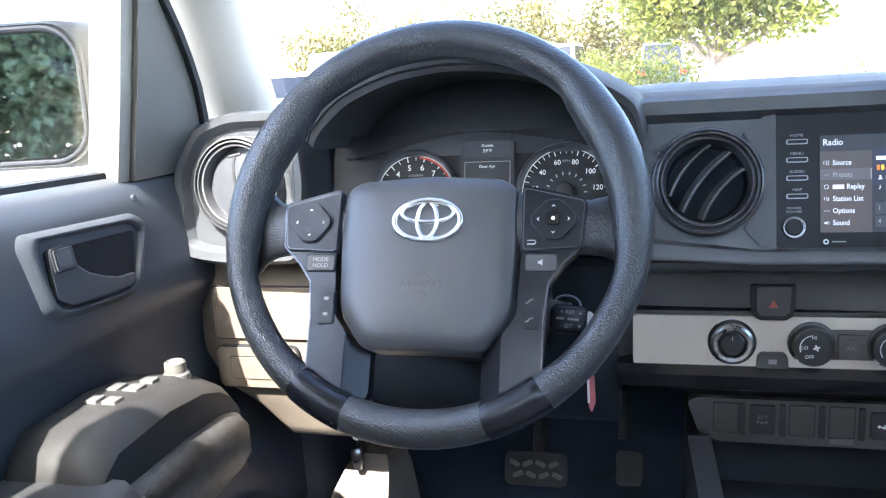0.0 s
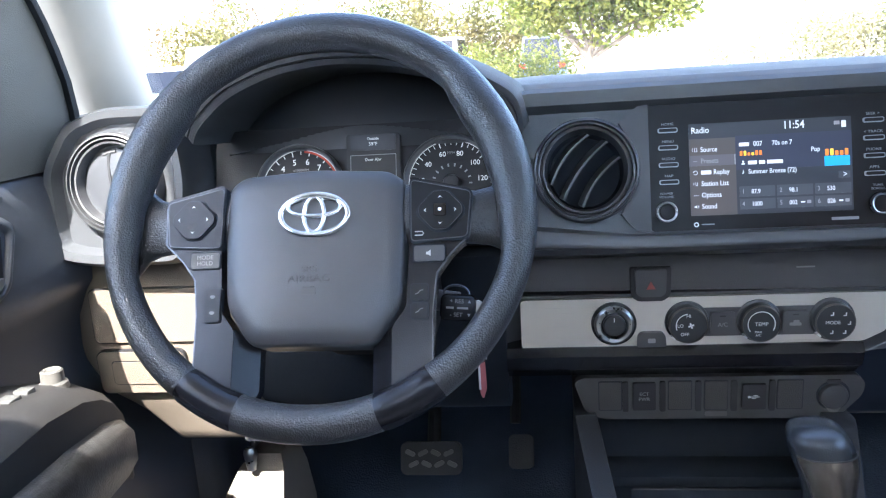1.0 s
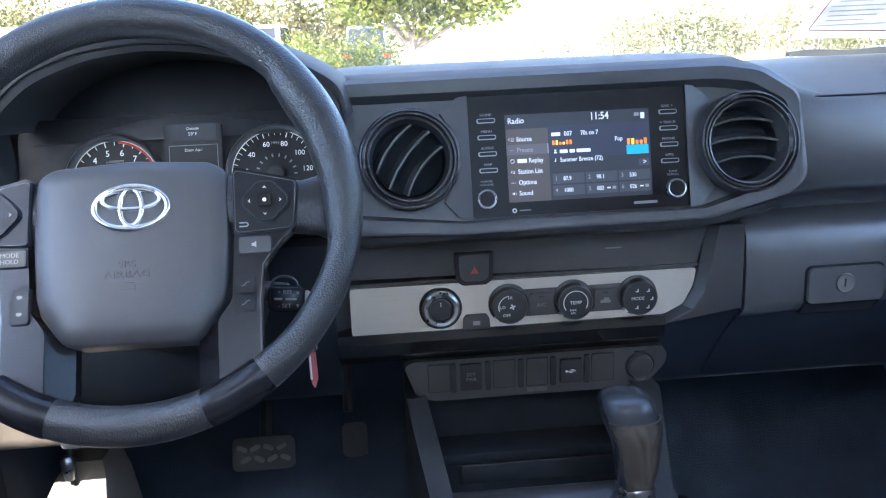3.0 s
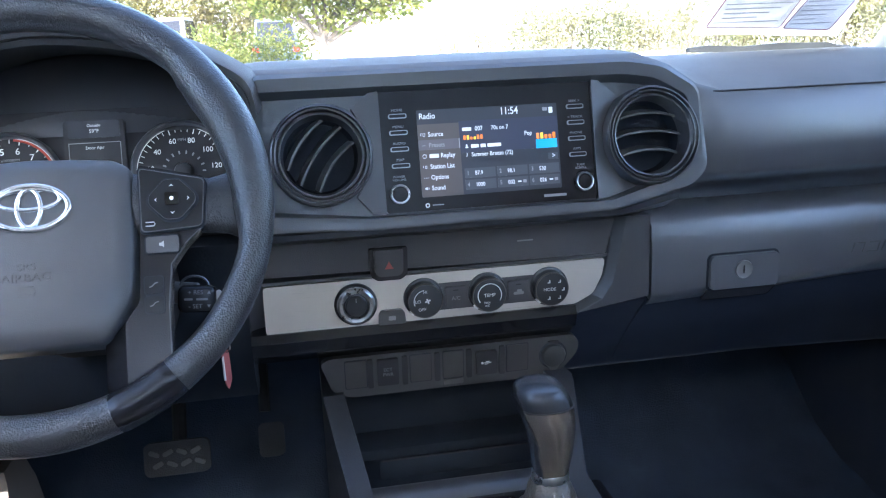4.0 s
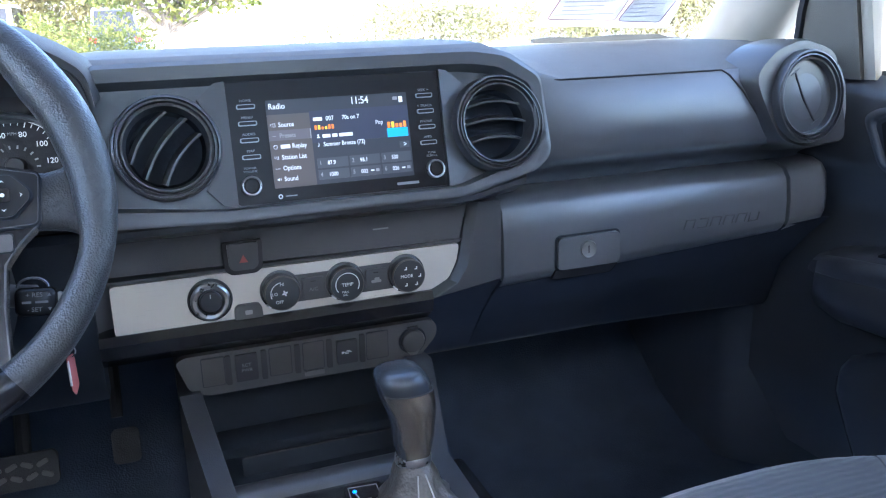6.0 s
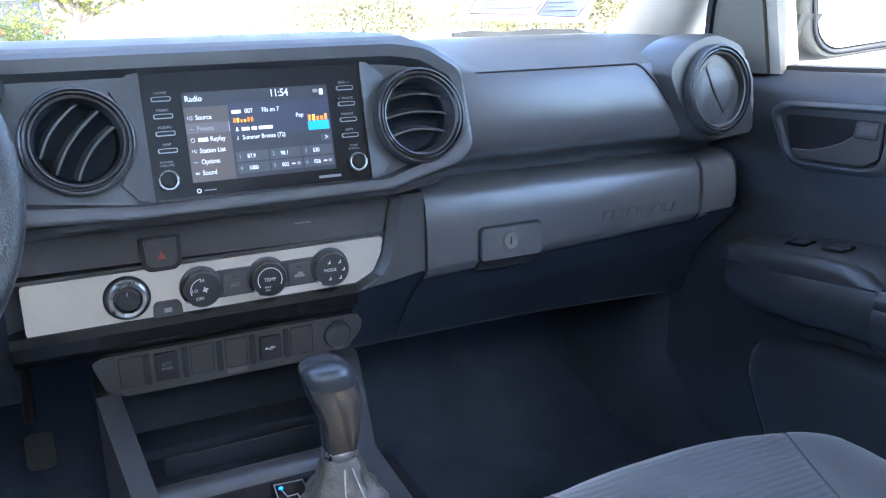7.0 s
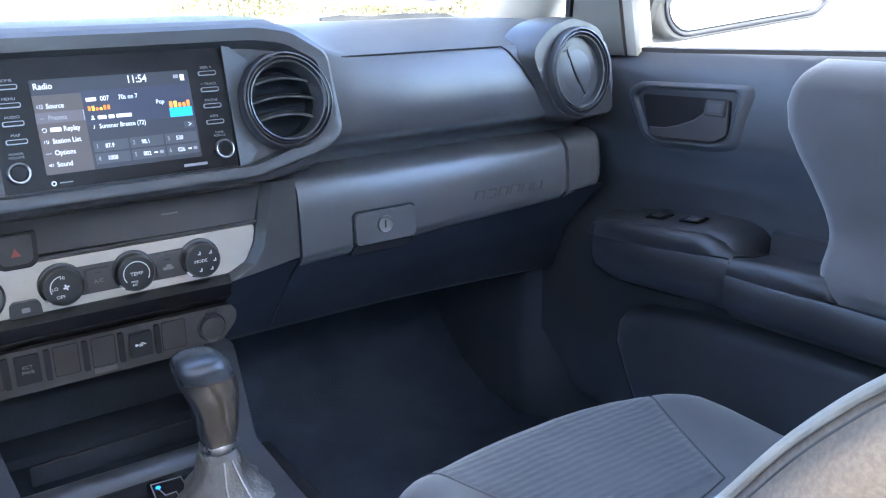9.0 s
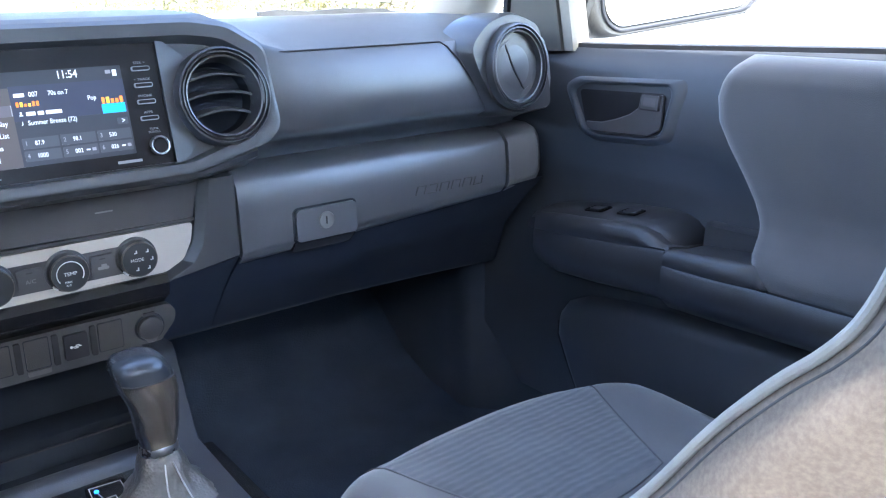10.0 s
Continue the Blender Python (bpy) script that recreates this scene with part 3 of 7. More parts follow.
# fine groove between the top and the passenger's face
part("face_groove", tube([(0.262 + 0.235 * k / 12, PASS[6][0] - 0.0012, PASS[6][1] - 0.0004) for k in range(13)] + [(0.506, 0.0330, 1.2770), (0.520, 0.0240, 1.2580), (0.536, 0.0200, 1.2340), (0.556, 0.0195, 1.2080), (0.570, 0.0205, 1.1960)], 0.0012, 6), M["deep"], dashboard)

# ---- cluster visor: an arched brow over the gauges that flows back into the top ----
visor_keys = [(-0.569, 1.306), (-0.564, 1.317), (-0.552, 1.330), (-0.525, 1.350), (-0.480, 1.367), (-0.441, 1.373), (-0.405, 1.3745), (-0.35, 1.370), (-0.30, 1.358), (-0.255, 1.336), (-0.235, 1.318), (-0.230, 1.29)]
arch = [(p.x, p.y) for p in spline([(x, z, 0) for x, z in visor_keys], 5)]
cxv, czv = -0.40, 1.25


def arch_at(y, s, dz, cut=0.0):
    return [Vector((cxv + (x - cxv) * s, y, max(czv + (z - czv) * s + dz, cut))) for x, z in arch]


def band(y, d):
    """The arch drawn in by d all round."""
    return [Vector((x + (0.6 * d if x < cxv - 0.06 else -0.6 * d if x > cxv + 0.06 else 0.6 * d * (cxv - x) / 0.06), y, z - d)) for x, z in arch]


rings = [band(0.13, 0.026), band(0.05, 0.020), band(0.0, 0.0165), band(-0.012, 0.0150), band(-0.0165, 0.0140), band(-0.0185, 0.0085), band(-0.0165, 0.0080), band(-0.0165, 0.0070), band(-0.0195, 0.0065), band(-0.020, 0.0012), band(-0.017, 0.0), arch_at(0.0, 1.012, 0.002), arch_at(0.06, 1.03, 0.002), arch_at(0.14, 1.05, -0.006), arch_at(0.26, 1.10, -0.030), arch_at(0.42, 1.16, -0.075)]
part("visor", loft(rings, closed=False), M["dash_top"], dashboard, "grained black brow over the gauges", sharp=30)

# the hood's back, leaning away from the gauges up to the brow
hb = [(x + (0.6 * 0.022 if x < cxv - 0.06 else -0.6 * 0.022 if x > cxv + 0.06 else 0.6 * 0.022 * (cxv - x) / 0.06), z - 0.0215) for x, z in arch]
rings = [[Vector((x, 0.112, z)) for x, z in hb], [Vector((x, 0.088 - 0.010 * (1.36 - z), z - 0.024)) for x, z in hb], [Vector((x, 0.062, 1.272)) for x, z in hb]]
part("hood_back", loft(rings, closed=False, caps=False), M["dash"], dashboard, "matt lining behind the gauges", sharp=60)

# ---- centre bezel: a six-sided rim round two vents and the screen ----
OUT = corners([(-0.236, 1.322), (0.150, 1.323), (0.190, 1.316), (0.229, 1.290), (0.234, 1.205), (0.216, 1.189), (0.128, 1.168), (-0.130, 1.167), (-0.236, 1.172)], 0.010)
INN = corners([(-0.236, 1.305), (0.142, 1.306), (0.178, 1.301), (0.214, 1.281), (0.219, 1.212), (0.206, 1.201), (0.126, 1.1785), (-0.128, 1.1785), (-0.236, 1.188)], 0.008)
INB = corners([(-0.236, 1.300), (0.140, 1.301), (0.174, 1.297), (0.208, 1.279), (0.213, 1.216), (0.203, 1.206), (0.124, 1.1805), (-0.126, 1.1805), (-0.236, 1.193)], 0.008)
rings = [[face(x, z, -0.05) for x, z in OUT], [face(x, z, 0.012) for x, z in OUT]]
mid = [(a[0] * 0.7 + b[0] * 0.3, a[1] * 0.7 + b[1] * 0.3) for a, b in zip(OUT, INN)]
rings += [[face(x, z, 0.017 if z > 1.23 else 0.013) for x, z in mid], [face(x, z, 0.015 if z > 1.23 else 0.010) for x, z in INN], [face(x, z, -0.006) for x, z in INB]]
bm = loft(rings, caps=False)
inner = list(bm.verts)[-len(OUT):]
rim_edges = [bm.edges.get((a, b)) for a, b in zip(inner, inner[1:] + inner[:1])]
for hx in (-0.173, 0.1745):  # openings for the two vents
    hole = [bm.verts.new(on_face(hx, 1.243, -0.006) @ Vector((0.046 * math.cos(2 * math.pi * k / 32), 0.046 * math.sin(2 * math.pi * k / 32), 0))) for k in range(32)]
    rim_edges += [bm.edges.new((a, b)) for a, b in zip(hole, hole[1:] + hole[:1])]
bmesh.ops.triangle_fill(bm, use_beauty=True, use_dissolve=False, edges=rim_edges)
part("centre_bezel", bm, M["grey"], dashboard, "charcoal rim round the screen and vents", sharp=40)
# raised shoulders beside the screen
for s in (-1, 1):
    o = [(s * 0.1122, 1.3035), (s * 0.120, 1.3035), (s * 0.140, 1.287), (s * 0.129, 1.268), (s * 0.1245, 1.243), (s * 0.129, 1.218), (s * 0.140, 1.200), (s * 0.126, 1.184), (s * 0.1122, 1.1815)]
    bm = loft([[face(x, z, -0.006) for x, z in o], [face(x, z, 0.001 + 0.003 * (abs(x) < 0.113)) for x, z in o]])
    part("screen_shoulder", soften(bm, 0.0012), M["grey"], dashboard)


def vent(m, r, parent, mat, slat_turn, slats=3, shut=False):
    """A round air vent: stepped rings, a deep barrel and slats, facing along z of m."""
    v = part("air_vent", lathe([(r, -0.02), (r, 0.006), (r * 0.975, 0.011), (r * 0.94, 0.012), (r * 0.932, 0.0025), (r * 0.905, 0.0025), (r * 0.897, 0.0105), (r * 0.868, 0.0110), (r * 0.858, 0.0020), (r * 0.828, 0.0015), (r * 0.820, 0.0085), (r * 0.785, 0.0080), (r * 0.755, -0.004), (r * 0.725, -0.022)], m, 48), mat, parent, "round stepped black vent ring", sharp=25)
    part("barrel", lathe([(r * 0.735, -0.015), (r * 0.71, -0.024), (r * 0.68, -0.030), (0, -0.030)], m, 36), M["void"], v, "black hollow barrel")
    ri = r * 0.715
    t = m @ pose(0, 0, 0, 0, 0, slat_turn)
    if shut:
        disc = [(0, 0.001), (ri * 0.5, 0.0015), (ri * 0.94, -0.002), (ri * 0.97, -0.006), (ri * 0.97, -0.012)]
        part("shutter", lathe(disc, m, 40), M["dash"], v, "closed round shutter")
        pts = []
        for i in range(13):
            a = -1 + 2 * i / 12
            pts.append(t @ Vector((ri * 0.90 * a, ri * 0.13 * (1 - a * a), 0.0014 - 0.0030 * a * a)))
        part("shutter_groove", tube(pts, 0.0019, 8), M["deep"], v)
        for a in (-0.86, 0.86):
            part("shutter_tab", tube([t @ Vector((ri * a, ri * b, -0.0006)) for b in (-0.20, 0.0, 0.22)], 0.0013, 8), mat, v)
        return v
    for i in range(slats):
        off = (i - (slats - 1) / 2) * ri * 0.52
        half = math.sqrt(max(ri ** 2 - off ** 2, 1e-6)) * 0.97
        top = []
        for k in range(9):
            a = -1 + 2 * k / 8
            bow = 0.14 * ri * (1 - a * a)
            top.append([t @ Vector((half * a, off + bow + d, z)) for d, z in ((-0.0012, -0.004), (0.0012, -0.0035), (0.006, -0.022), (0.0035, -0.022))])
        part("slat", loft(top), M["slat"], v)
    return v


M["ventk"] = material("satin_black_vent", (0.027, 0.028, 0.032), 0.34, 0, 0.12, 900, 0.4, 20)
vent(on_face(-0.173, 1.243, 0.004), 0.051, dashboard, M["ventk"], 52)
vent(on_face(0.1745, 1.2425, 0.004), 0.0525, dashboard, M["ventk"], 0)

# ---- passenger vent on its raised mount ----
rv = plane_at((0.611, 0.018, 1.245), (1, 0.10, 0), (0, 0.10, 1))
mount = corners([(-0.100, 0.034), (-0.056, 0.068), (0.0, 0.080), (0.066, 0.060), (0.086, -0.045), (0.084, -0.068), (0.0, -0.072), (-0.050, -0.058), (-0.08, -0.01)], 0.02)
bm = loft([[rv @ Vector((x, y, -0.06)) for x, y in mount], [rv @ Vector((x * 0.93, y * 0.95, -0.005)) for x, y in mount], [rv @ Vector((x * 0.86 , y * 0.9, 0.004)) for x, y in mount]])
part("vent_mount", soften(bm, 0.004), M["ventk"], dashboard)
vent(rv @ Matrix.Translation((0, 0, 0.004)), 0.0595, dashboard, M["ventk"], 118, shut=True)

# ---- driver's outer vent in its six-sided rim ----
lv = plane_at((-0.668, 0.022, 1.252), (1, -0.06, 0), (0, 0.12, 1))
lo = corners([(-0.075, -0.078), (-0.082, 0.015), (-0.052, 0.064), (-0.01, 0.078), (0.075, 0.078), (0.085, 0.0), (0.075, -0.085), (-0.02, -0.088), (-0.055, -0.084)], 0.016)
bm = loft([[lv @ Vector((x * 1.04, y * 1.04, -0.05)) for x, y in lo], [lv @ Vector((x * 1.03, y * 1.03, 0.004)) for x, y in lo], [lv @ Vector((x * 0.98, y * 0.98, 0.014)) for x, y in lo], [lv @ Vector((x * 0.88, y * 0.88, 0.013)) for x, y in lo], [lv @ Vector((x * 0.80, y * 0.80, 0.002)) for x, y in lo], [lv @ Vector((x * 0.3, y * 0.3, 0.0)) for x, y in lo]])
part("vent_bezel", bm, M["grey"], dashboard, "charcoal rim round the driver's vent", sharp=40)
vent(lv @ Matrix.Translation((0.002, 0, 0.006)), 0.054, dashboard, M["black"], 100, shut=True)

# ---- lower lip under the centre bezel, slot panel and stack ----
bm = loft([[(x, y, z) for y, z in ((0.09, 1.178), (-0.008, 1.176), (-0.014, 1.170), (-0.010, 1.163), (0.03, 1.150), (0.09, 1.147))] for x in (-0.245, 0.135)] + [[(x, y, z) for y, z in ((0.09, 1.188), (0.0, 1.188), (-0.006, 1.183), (-0.004, 1.176), (0.03, 1.160), (0.09, 1.155))] for x in (0.205,)])
part("bezel_lip", soften(bm, 0.002), M["dash"], dashboard)
STK = 0.058
bm = prism(corners([(-0.262, 1.148), (0.158, 1.148), (0.146, 1.102), (-0.262, 1.108)], 0.003), 0.02, plane_at((0, STK + 0.02, 0), (1, 0, 0), (0, 0, 1)), 0.002)
part("slot_panel", bm, M["black"], dashboard)
bm = prism([(-0.262, 1.1035), (0.148, 1.1035), (0.146, 1.1), (-0.262, 1.1)], 0.024, plane_at((0, STK + 0.02, 0), (1, 0, 0), (0, 0, 1)))
part("slot_shelf", bm, M["grey"], dashboard)
# fin that frames the stack: a lit flank beside the plate, a flat face, running down into the crease
rings = []
for (bx, bz), (ax, az), rz in (((0.1563, 1.1465), (0.1680, 1.1465), 1.1465), ((0.1500, 1.1000), (0.1596, 1.1000), 1.1040), ((0.1440, 1.0740), (0.1525, 1.0690), 1.0760), ((0.1300, 1.0540), (0.1400, 1.0510), 1.0600), ((0.1020, 1.0410), (0.1090, 1.0368), 1.0492)):
    rings.append([(bx, 0.0590, bz), (ax, 0.0495, az), (ax + 0.003, 0.0488, az), (0.1970, 0.0490, rz), (0.1982, 0.0520, rz), (0.1982, 0.0700, rz), (bx, 0.0700, bz)])
part("stack_fin", loft(rings), M["dash"], dashboard, "slanted fin beside the climate plate", sharp=18)
bm = loft([[(x, y, z) for y, z in ((0.12, 1.046), (0.052, 1.045), (0.046, 1.036), (0.052, 1.02), (0.075, 1.004), (0.12, 1.0))] for x in (-0.262, -0.2, 0.085, 0.108)])
part("stack_lip", soften(bm, 0.002), M["gloss"], dashboard, "gloss black lip under the climate controls")

# ---- glove box ----
def gb(x):
    """The lid's section at x: a flat face over a tucked-under bottom whose crease climbs outwards."""
    zc = 1.044 + 0.022 * (x - 0.19) / 0.44
    return [(0.112, 1.150), (0.082, 1.149), (0.064, 1.143), (0.054, 1.130), (0.050, 1.10), (0.050, zc + 0.006), (0.0525, zc), (0.0570, zc - 0.006), (0.0640, zc - 0.012), (0.0900, zc - 0.016)]


bm = loft([[(x, y + 0.012 * e, z - 0.002 * e) for y, z in gb(x)] for x, e in ((0.199, 1), (0.201, 0), (0.40, 0), (0.56, 0), (0.630, 0.1), (0.6330, 1))])
glove = part("glove_box_lid", soften(bm, 0.0012), M["dash_soft"], dashboard, "wide satin black glove box lid")
bm = loft([[(x, y + 0.012 * e, z - 0.002 * e) for y, z in gb(x)] for x, e in ((0.6345, 1), (0.6370, 0.1), (0.70, 0.4), (0.735, 3))])
part("end_panel", bm, M["dash_soft"], dashboard)
# blue-black base puts the shade under the glove box into the colour
M["under"] = material("shaded_black_underside", (0.015, 0.020, 0.032), 0.7, 0, 0.25, 700, 0.5, 9)
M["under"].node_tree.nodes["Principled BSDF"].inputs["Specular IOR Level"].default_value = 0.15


def knee_skin(x):
    """The underside from the crease down to the rolled lower edge over the footwell."""
    zc = gb(x)[6][1] if x > 0.199 else 1.0365 + 0.13 * (x - 0.1088)
    low = 0.909 - 0.012 * max(0.0, (x - 0.45) / 0.25)
    return [(0.0560, zc - 0.003), (0.0640, zc - 0.011), (0.0850, zc - 0.030), (0.1150, zc - 0.062), (0.1450, zc - 0.098), (0.1680, low + 0.010), (0.1740, low + 0.002), (0.1820, low), (0.20, low + 0.006), (0.32, 0.965), (0.32, 1.06), (0.10, 1.06)]


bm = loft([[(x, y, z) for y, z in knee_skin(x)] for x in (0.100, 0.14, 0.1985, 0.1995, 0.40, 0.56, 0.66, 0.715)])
part("lower_panel", bm, M["under"], dashboard, "black panel rolling under the glove box, coloured for its shade", sharp=40)
part("lower_seam", tube([(x, 0.1728, 0.9125 - 0.012 * max(0.0, (x - 0.45) / 0.25)) for x in (0.13, 0.3, 0.45, 0.55, 0.68)], 0.0010, 6), M["dash"], dashboard)
M["divider"] = material("satin_divider", (0.030, 0.030, 0.032), 0.24, 0, 0.1, 900, 0.3, 40)
M["lockm"] = material("dull_lock_metal", (0.17, 0.17, 0.17), 0.35, 0.3, 0, 0, 0.3, 80)
gm = plane_at((0.317, 0.0505, 1.062), (1, 0, 0), (0, 0, 1))
part("latch_frame", prism(rounded(0.0935, 0.0465, 0.008, cx=0.0, cy=0.0075), 0.0125, gm @ Matrix.Translation((0, 0, -0.0115)), 0.0006), M["void"], glove, "thin dark seam round the latch")
part("latch", prism(rounded(0.088, 0.041, 0.006, cx=0.0, cy=0.0075), 0.006, gm, 0.0018), M["dash_soft"], glove, "rectangular pull latch")
fr = plane_at((0.317, 0.0590, 1.0400), (1, 0, 0), (0, -0.69, 0.72))
# dark slab stands in for the recess's shade; nothing is hollowed out
part("finger_recess_shade", prism(rounded(0.0900, 0.0250, 0.005), 0.0030, fr @ Matrix.Translation((0, 0, -0.0015)), 0.0008), M["deep"], glove, "thin dark slab coloured as the shaded finger recess under the latch")
# lighter tube draws the light on the recess's lower lip
part("recess_edge", tube([fr @ Vector(p) for p in ((-0.0445, 0.008, 0.0012), (-0.0440, -0.0085, 0.0012), (-0.0400, -0.0122, 0.0012), (0.0400, -0.0122, 0.0012), (0.0440, -0.0085, 0.0012), (0.0445, 0.008, 0.0012))], 0.0007, 6), M["divider"], glove)
lm = gm @ Matrix.Translation((-0.002, 0.010, 0.006))
part("lock", lathe([(0, 0.001), (0.008, 0.001), (0.0105, 0.0025), (0.0112, 0.001), (0.0112, -0.002)], lm, 28), M["lockm"], glove, "round metal key lock")
part("key_slot", prism(rounded(0.0018, 0.010, 0.0008), 0.0006, lm @ Matrix.Translation((0, 0, 0.001))), M["deep"], glove)
# raised mark on the lid: six plain slanted outlines, each open at one side
for i in range(6):
    tm = plane_at((0.470 + i * 0.0208, 0.0498, 1.084), (1, 0, 0), (0, 0, 1))
    q = [(-0.0090, -0.0058), (-0.0050, 0.0058), (0.0090, 0.0058), (0.0055, -0.0058)]
    q = q[i % 3:] + q[:i % 3] if i % 2 else q
    part("raised_mark", tube([tm @ Vector((x, y, 0.0)) for x, y in q], 0.0012, 6), M["black"], glove)

# ---- knee panels on the driver's side ----
M["tri_dark"] = material("brown_black_moulding", (0.040, 0.034, 0.030), 0.5, 0, 0.3, 800, 0.5, 8)
M["knee"] = material("brown_grey_knee_panel", (0.128, 0.104, 0.082), 0.5, 0, 0.4, 900, 0.5, 5)
rings = []
for z, xl, y in ((1.159, -0.750, 0.060), (1.155, -0.753, 0.047), (1.13, -0.759, 0.0415), (1.10, -0.7630, 0.040), (1.07, -0.7620, 0.040), (1.05, -0.7585, 0.0405), (1.03, -0.7490, 0.042), (1.01, -0.7360, 0.0445), (0.998, -0.7270, 0.0465), (0.988, -0.7120, 0.049), (0.975, -0.6980, 0.054), (0.960, -0.6880, 0.060), (0.945, -0.6780, 0.066), (0.932, -0.6700, 0.071), (0.929, -0.6690, 0.078), (0.929, -0.6690, 0.100)):
    rings.append([(xl, y + 0.06, z), (xl, y + 0.012, z), (xl + 0.004, y + 0.004, z), (xl + 0.012, y, z), (-0.62, y, z), (-0.555, y, z), (-0.555, y + 0.06, z)])
part("knee_panel", loft(rings), M["knee"], dashboard, "brownish grey panel beside the steering column", sharp=50)
rings = []
for z, w in ((1.166, 0.004), (1.150, 0.010), (1.12, 0.0145), (1.09, 0.0155), (1.06, 0.0135), (1.035, 0.008), (1.022, 0.003)):
    rings.append([(-0.7835 + w * math.cos(a) - 0.10 * (1.09 - z), 0.035 + 1.6 * w * math.sin(a), z) for a in [2 * math.pi * k / 16 for k in range(16)]])
part("end_moulding", loft(rings), M["tri_dark"], dashboard, "dark rounded moulding at the dashboard's end", sharp=60)
# void colour carries the dark below the steering column
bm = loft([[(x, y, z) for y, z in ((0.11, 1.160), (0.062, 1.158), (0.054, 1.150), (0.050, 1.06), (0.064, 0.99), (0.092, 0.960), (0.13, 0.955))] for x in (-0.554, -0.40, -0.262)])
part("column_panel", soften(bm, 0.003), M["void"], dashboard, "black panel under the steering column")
pm = plane_at((-0.665, 0.040, 1.098), (1, 0, 0), (0, 0, 1))
part("fuse_door_gap", prism(rounded(0.1390, 0.0660, 0.008), 0.0018, pm), M["deep"], dashboard)
part("fuse_door", prism(rounded(0.135, 0.062, 0.006), 0.004, pm, 0.0015), M["knee"], dashboard)
pm = plane_at((-0.680, 0.0420, 1.0315), (1, 0, 0), (0, -0.05, 1))
part("coin_tray_gap", prism(rounded(0.1085, 0.0535, 0.010), 0.0062, pm), M["deep"], dashboard)
part("coin_tray", prism(rounded(0.105, 0.050, 0.008), 0.008, pm, 0.003), M["knee"], dashboard)
part("pull_gap", prism(rounded(0.0715, 0.0295, 0.005), 0.0084, pm), M["deep"], dashboard)
part("coin_tray_pull", prism(rounded(0.0690, 0.0270, 0.004), 0.0098, pm, 0.001), M["knee"], dashboard)

# ---- steering wheel ----
WT = 26.0
wc = Vector((-0.4000, -0.158, 1.238))
WM = Matrix.Translation(wc) @ pose(0, 0, 0, 90 - WT)  # z of WM points at the driver
M["mark"] = material("soft_white_marking", (0.42, 0.42, 0.43), 0.5)
# lighter than the covers and pads: edge highlights put into the colour
M["edge"] = material("pale_edge_glint", (0.095, 0.10, 0.112), 0.16, 0.2, 0, 0, 0.3, 60)
steering = thing("steering_wheel", "black urethane four-spoke steering wheel with a silver oval emblem", "steering wheel", tuple(wc))
WO = 0.1826  # outer radius of the rim
GRIP = [(-90, 0.0156), (-60, 0.0150), (-35, 0.0134), (-16, 0.0126), (0, 0.0160), (16, 0.0180), (32, 0.0190), (38, 0.0180), (46, 0.0152), (60, 0.0158), (90, 0.0166)]  # half thickness up one side


def rim_half(up):
    for (a, p), (b, q) in zip(GRIP, GRIP[1:]):
        if up <= b:
            t = max(0.0, (up - a) / (b - a))
            return p + (q - p) * t * t * (3 - 2 * t)
    return GRIP[-1][1]


rings = []
n = 144
for i in range(n):
    a = 2 * math.pi * i / n
    deg = math.degrees(a) % 360
    up = (deg + 90) % 360 - 90
    r1 = rim_half(up if up <= 90 else 180 - up)
    c, s = math.cos(a), math.sin(a)
    ring = []
    for k in range(16):
        b = 2 * math.pi * k / 16
        rr = WO - r1 + r1 * math.cos(b)
        ring.append(WM @ Vector((rr * c - 0.0006, rr * s, r1 * 1.08 * math.sin(b) + 0.001)))
    rings.append(ring)
bm = loft(rings + [rings[0]], caps=False)
bmesh.ops.remove_doubles(bm, verts=bm.verts, dist=1e-6)
part("rim", bm, M["rim"], steering, "grained black rim", sharp=80)
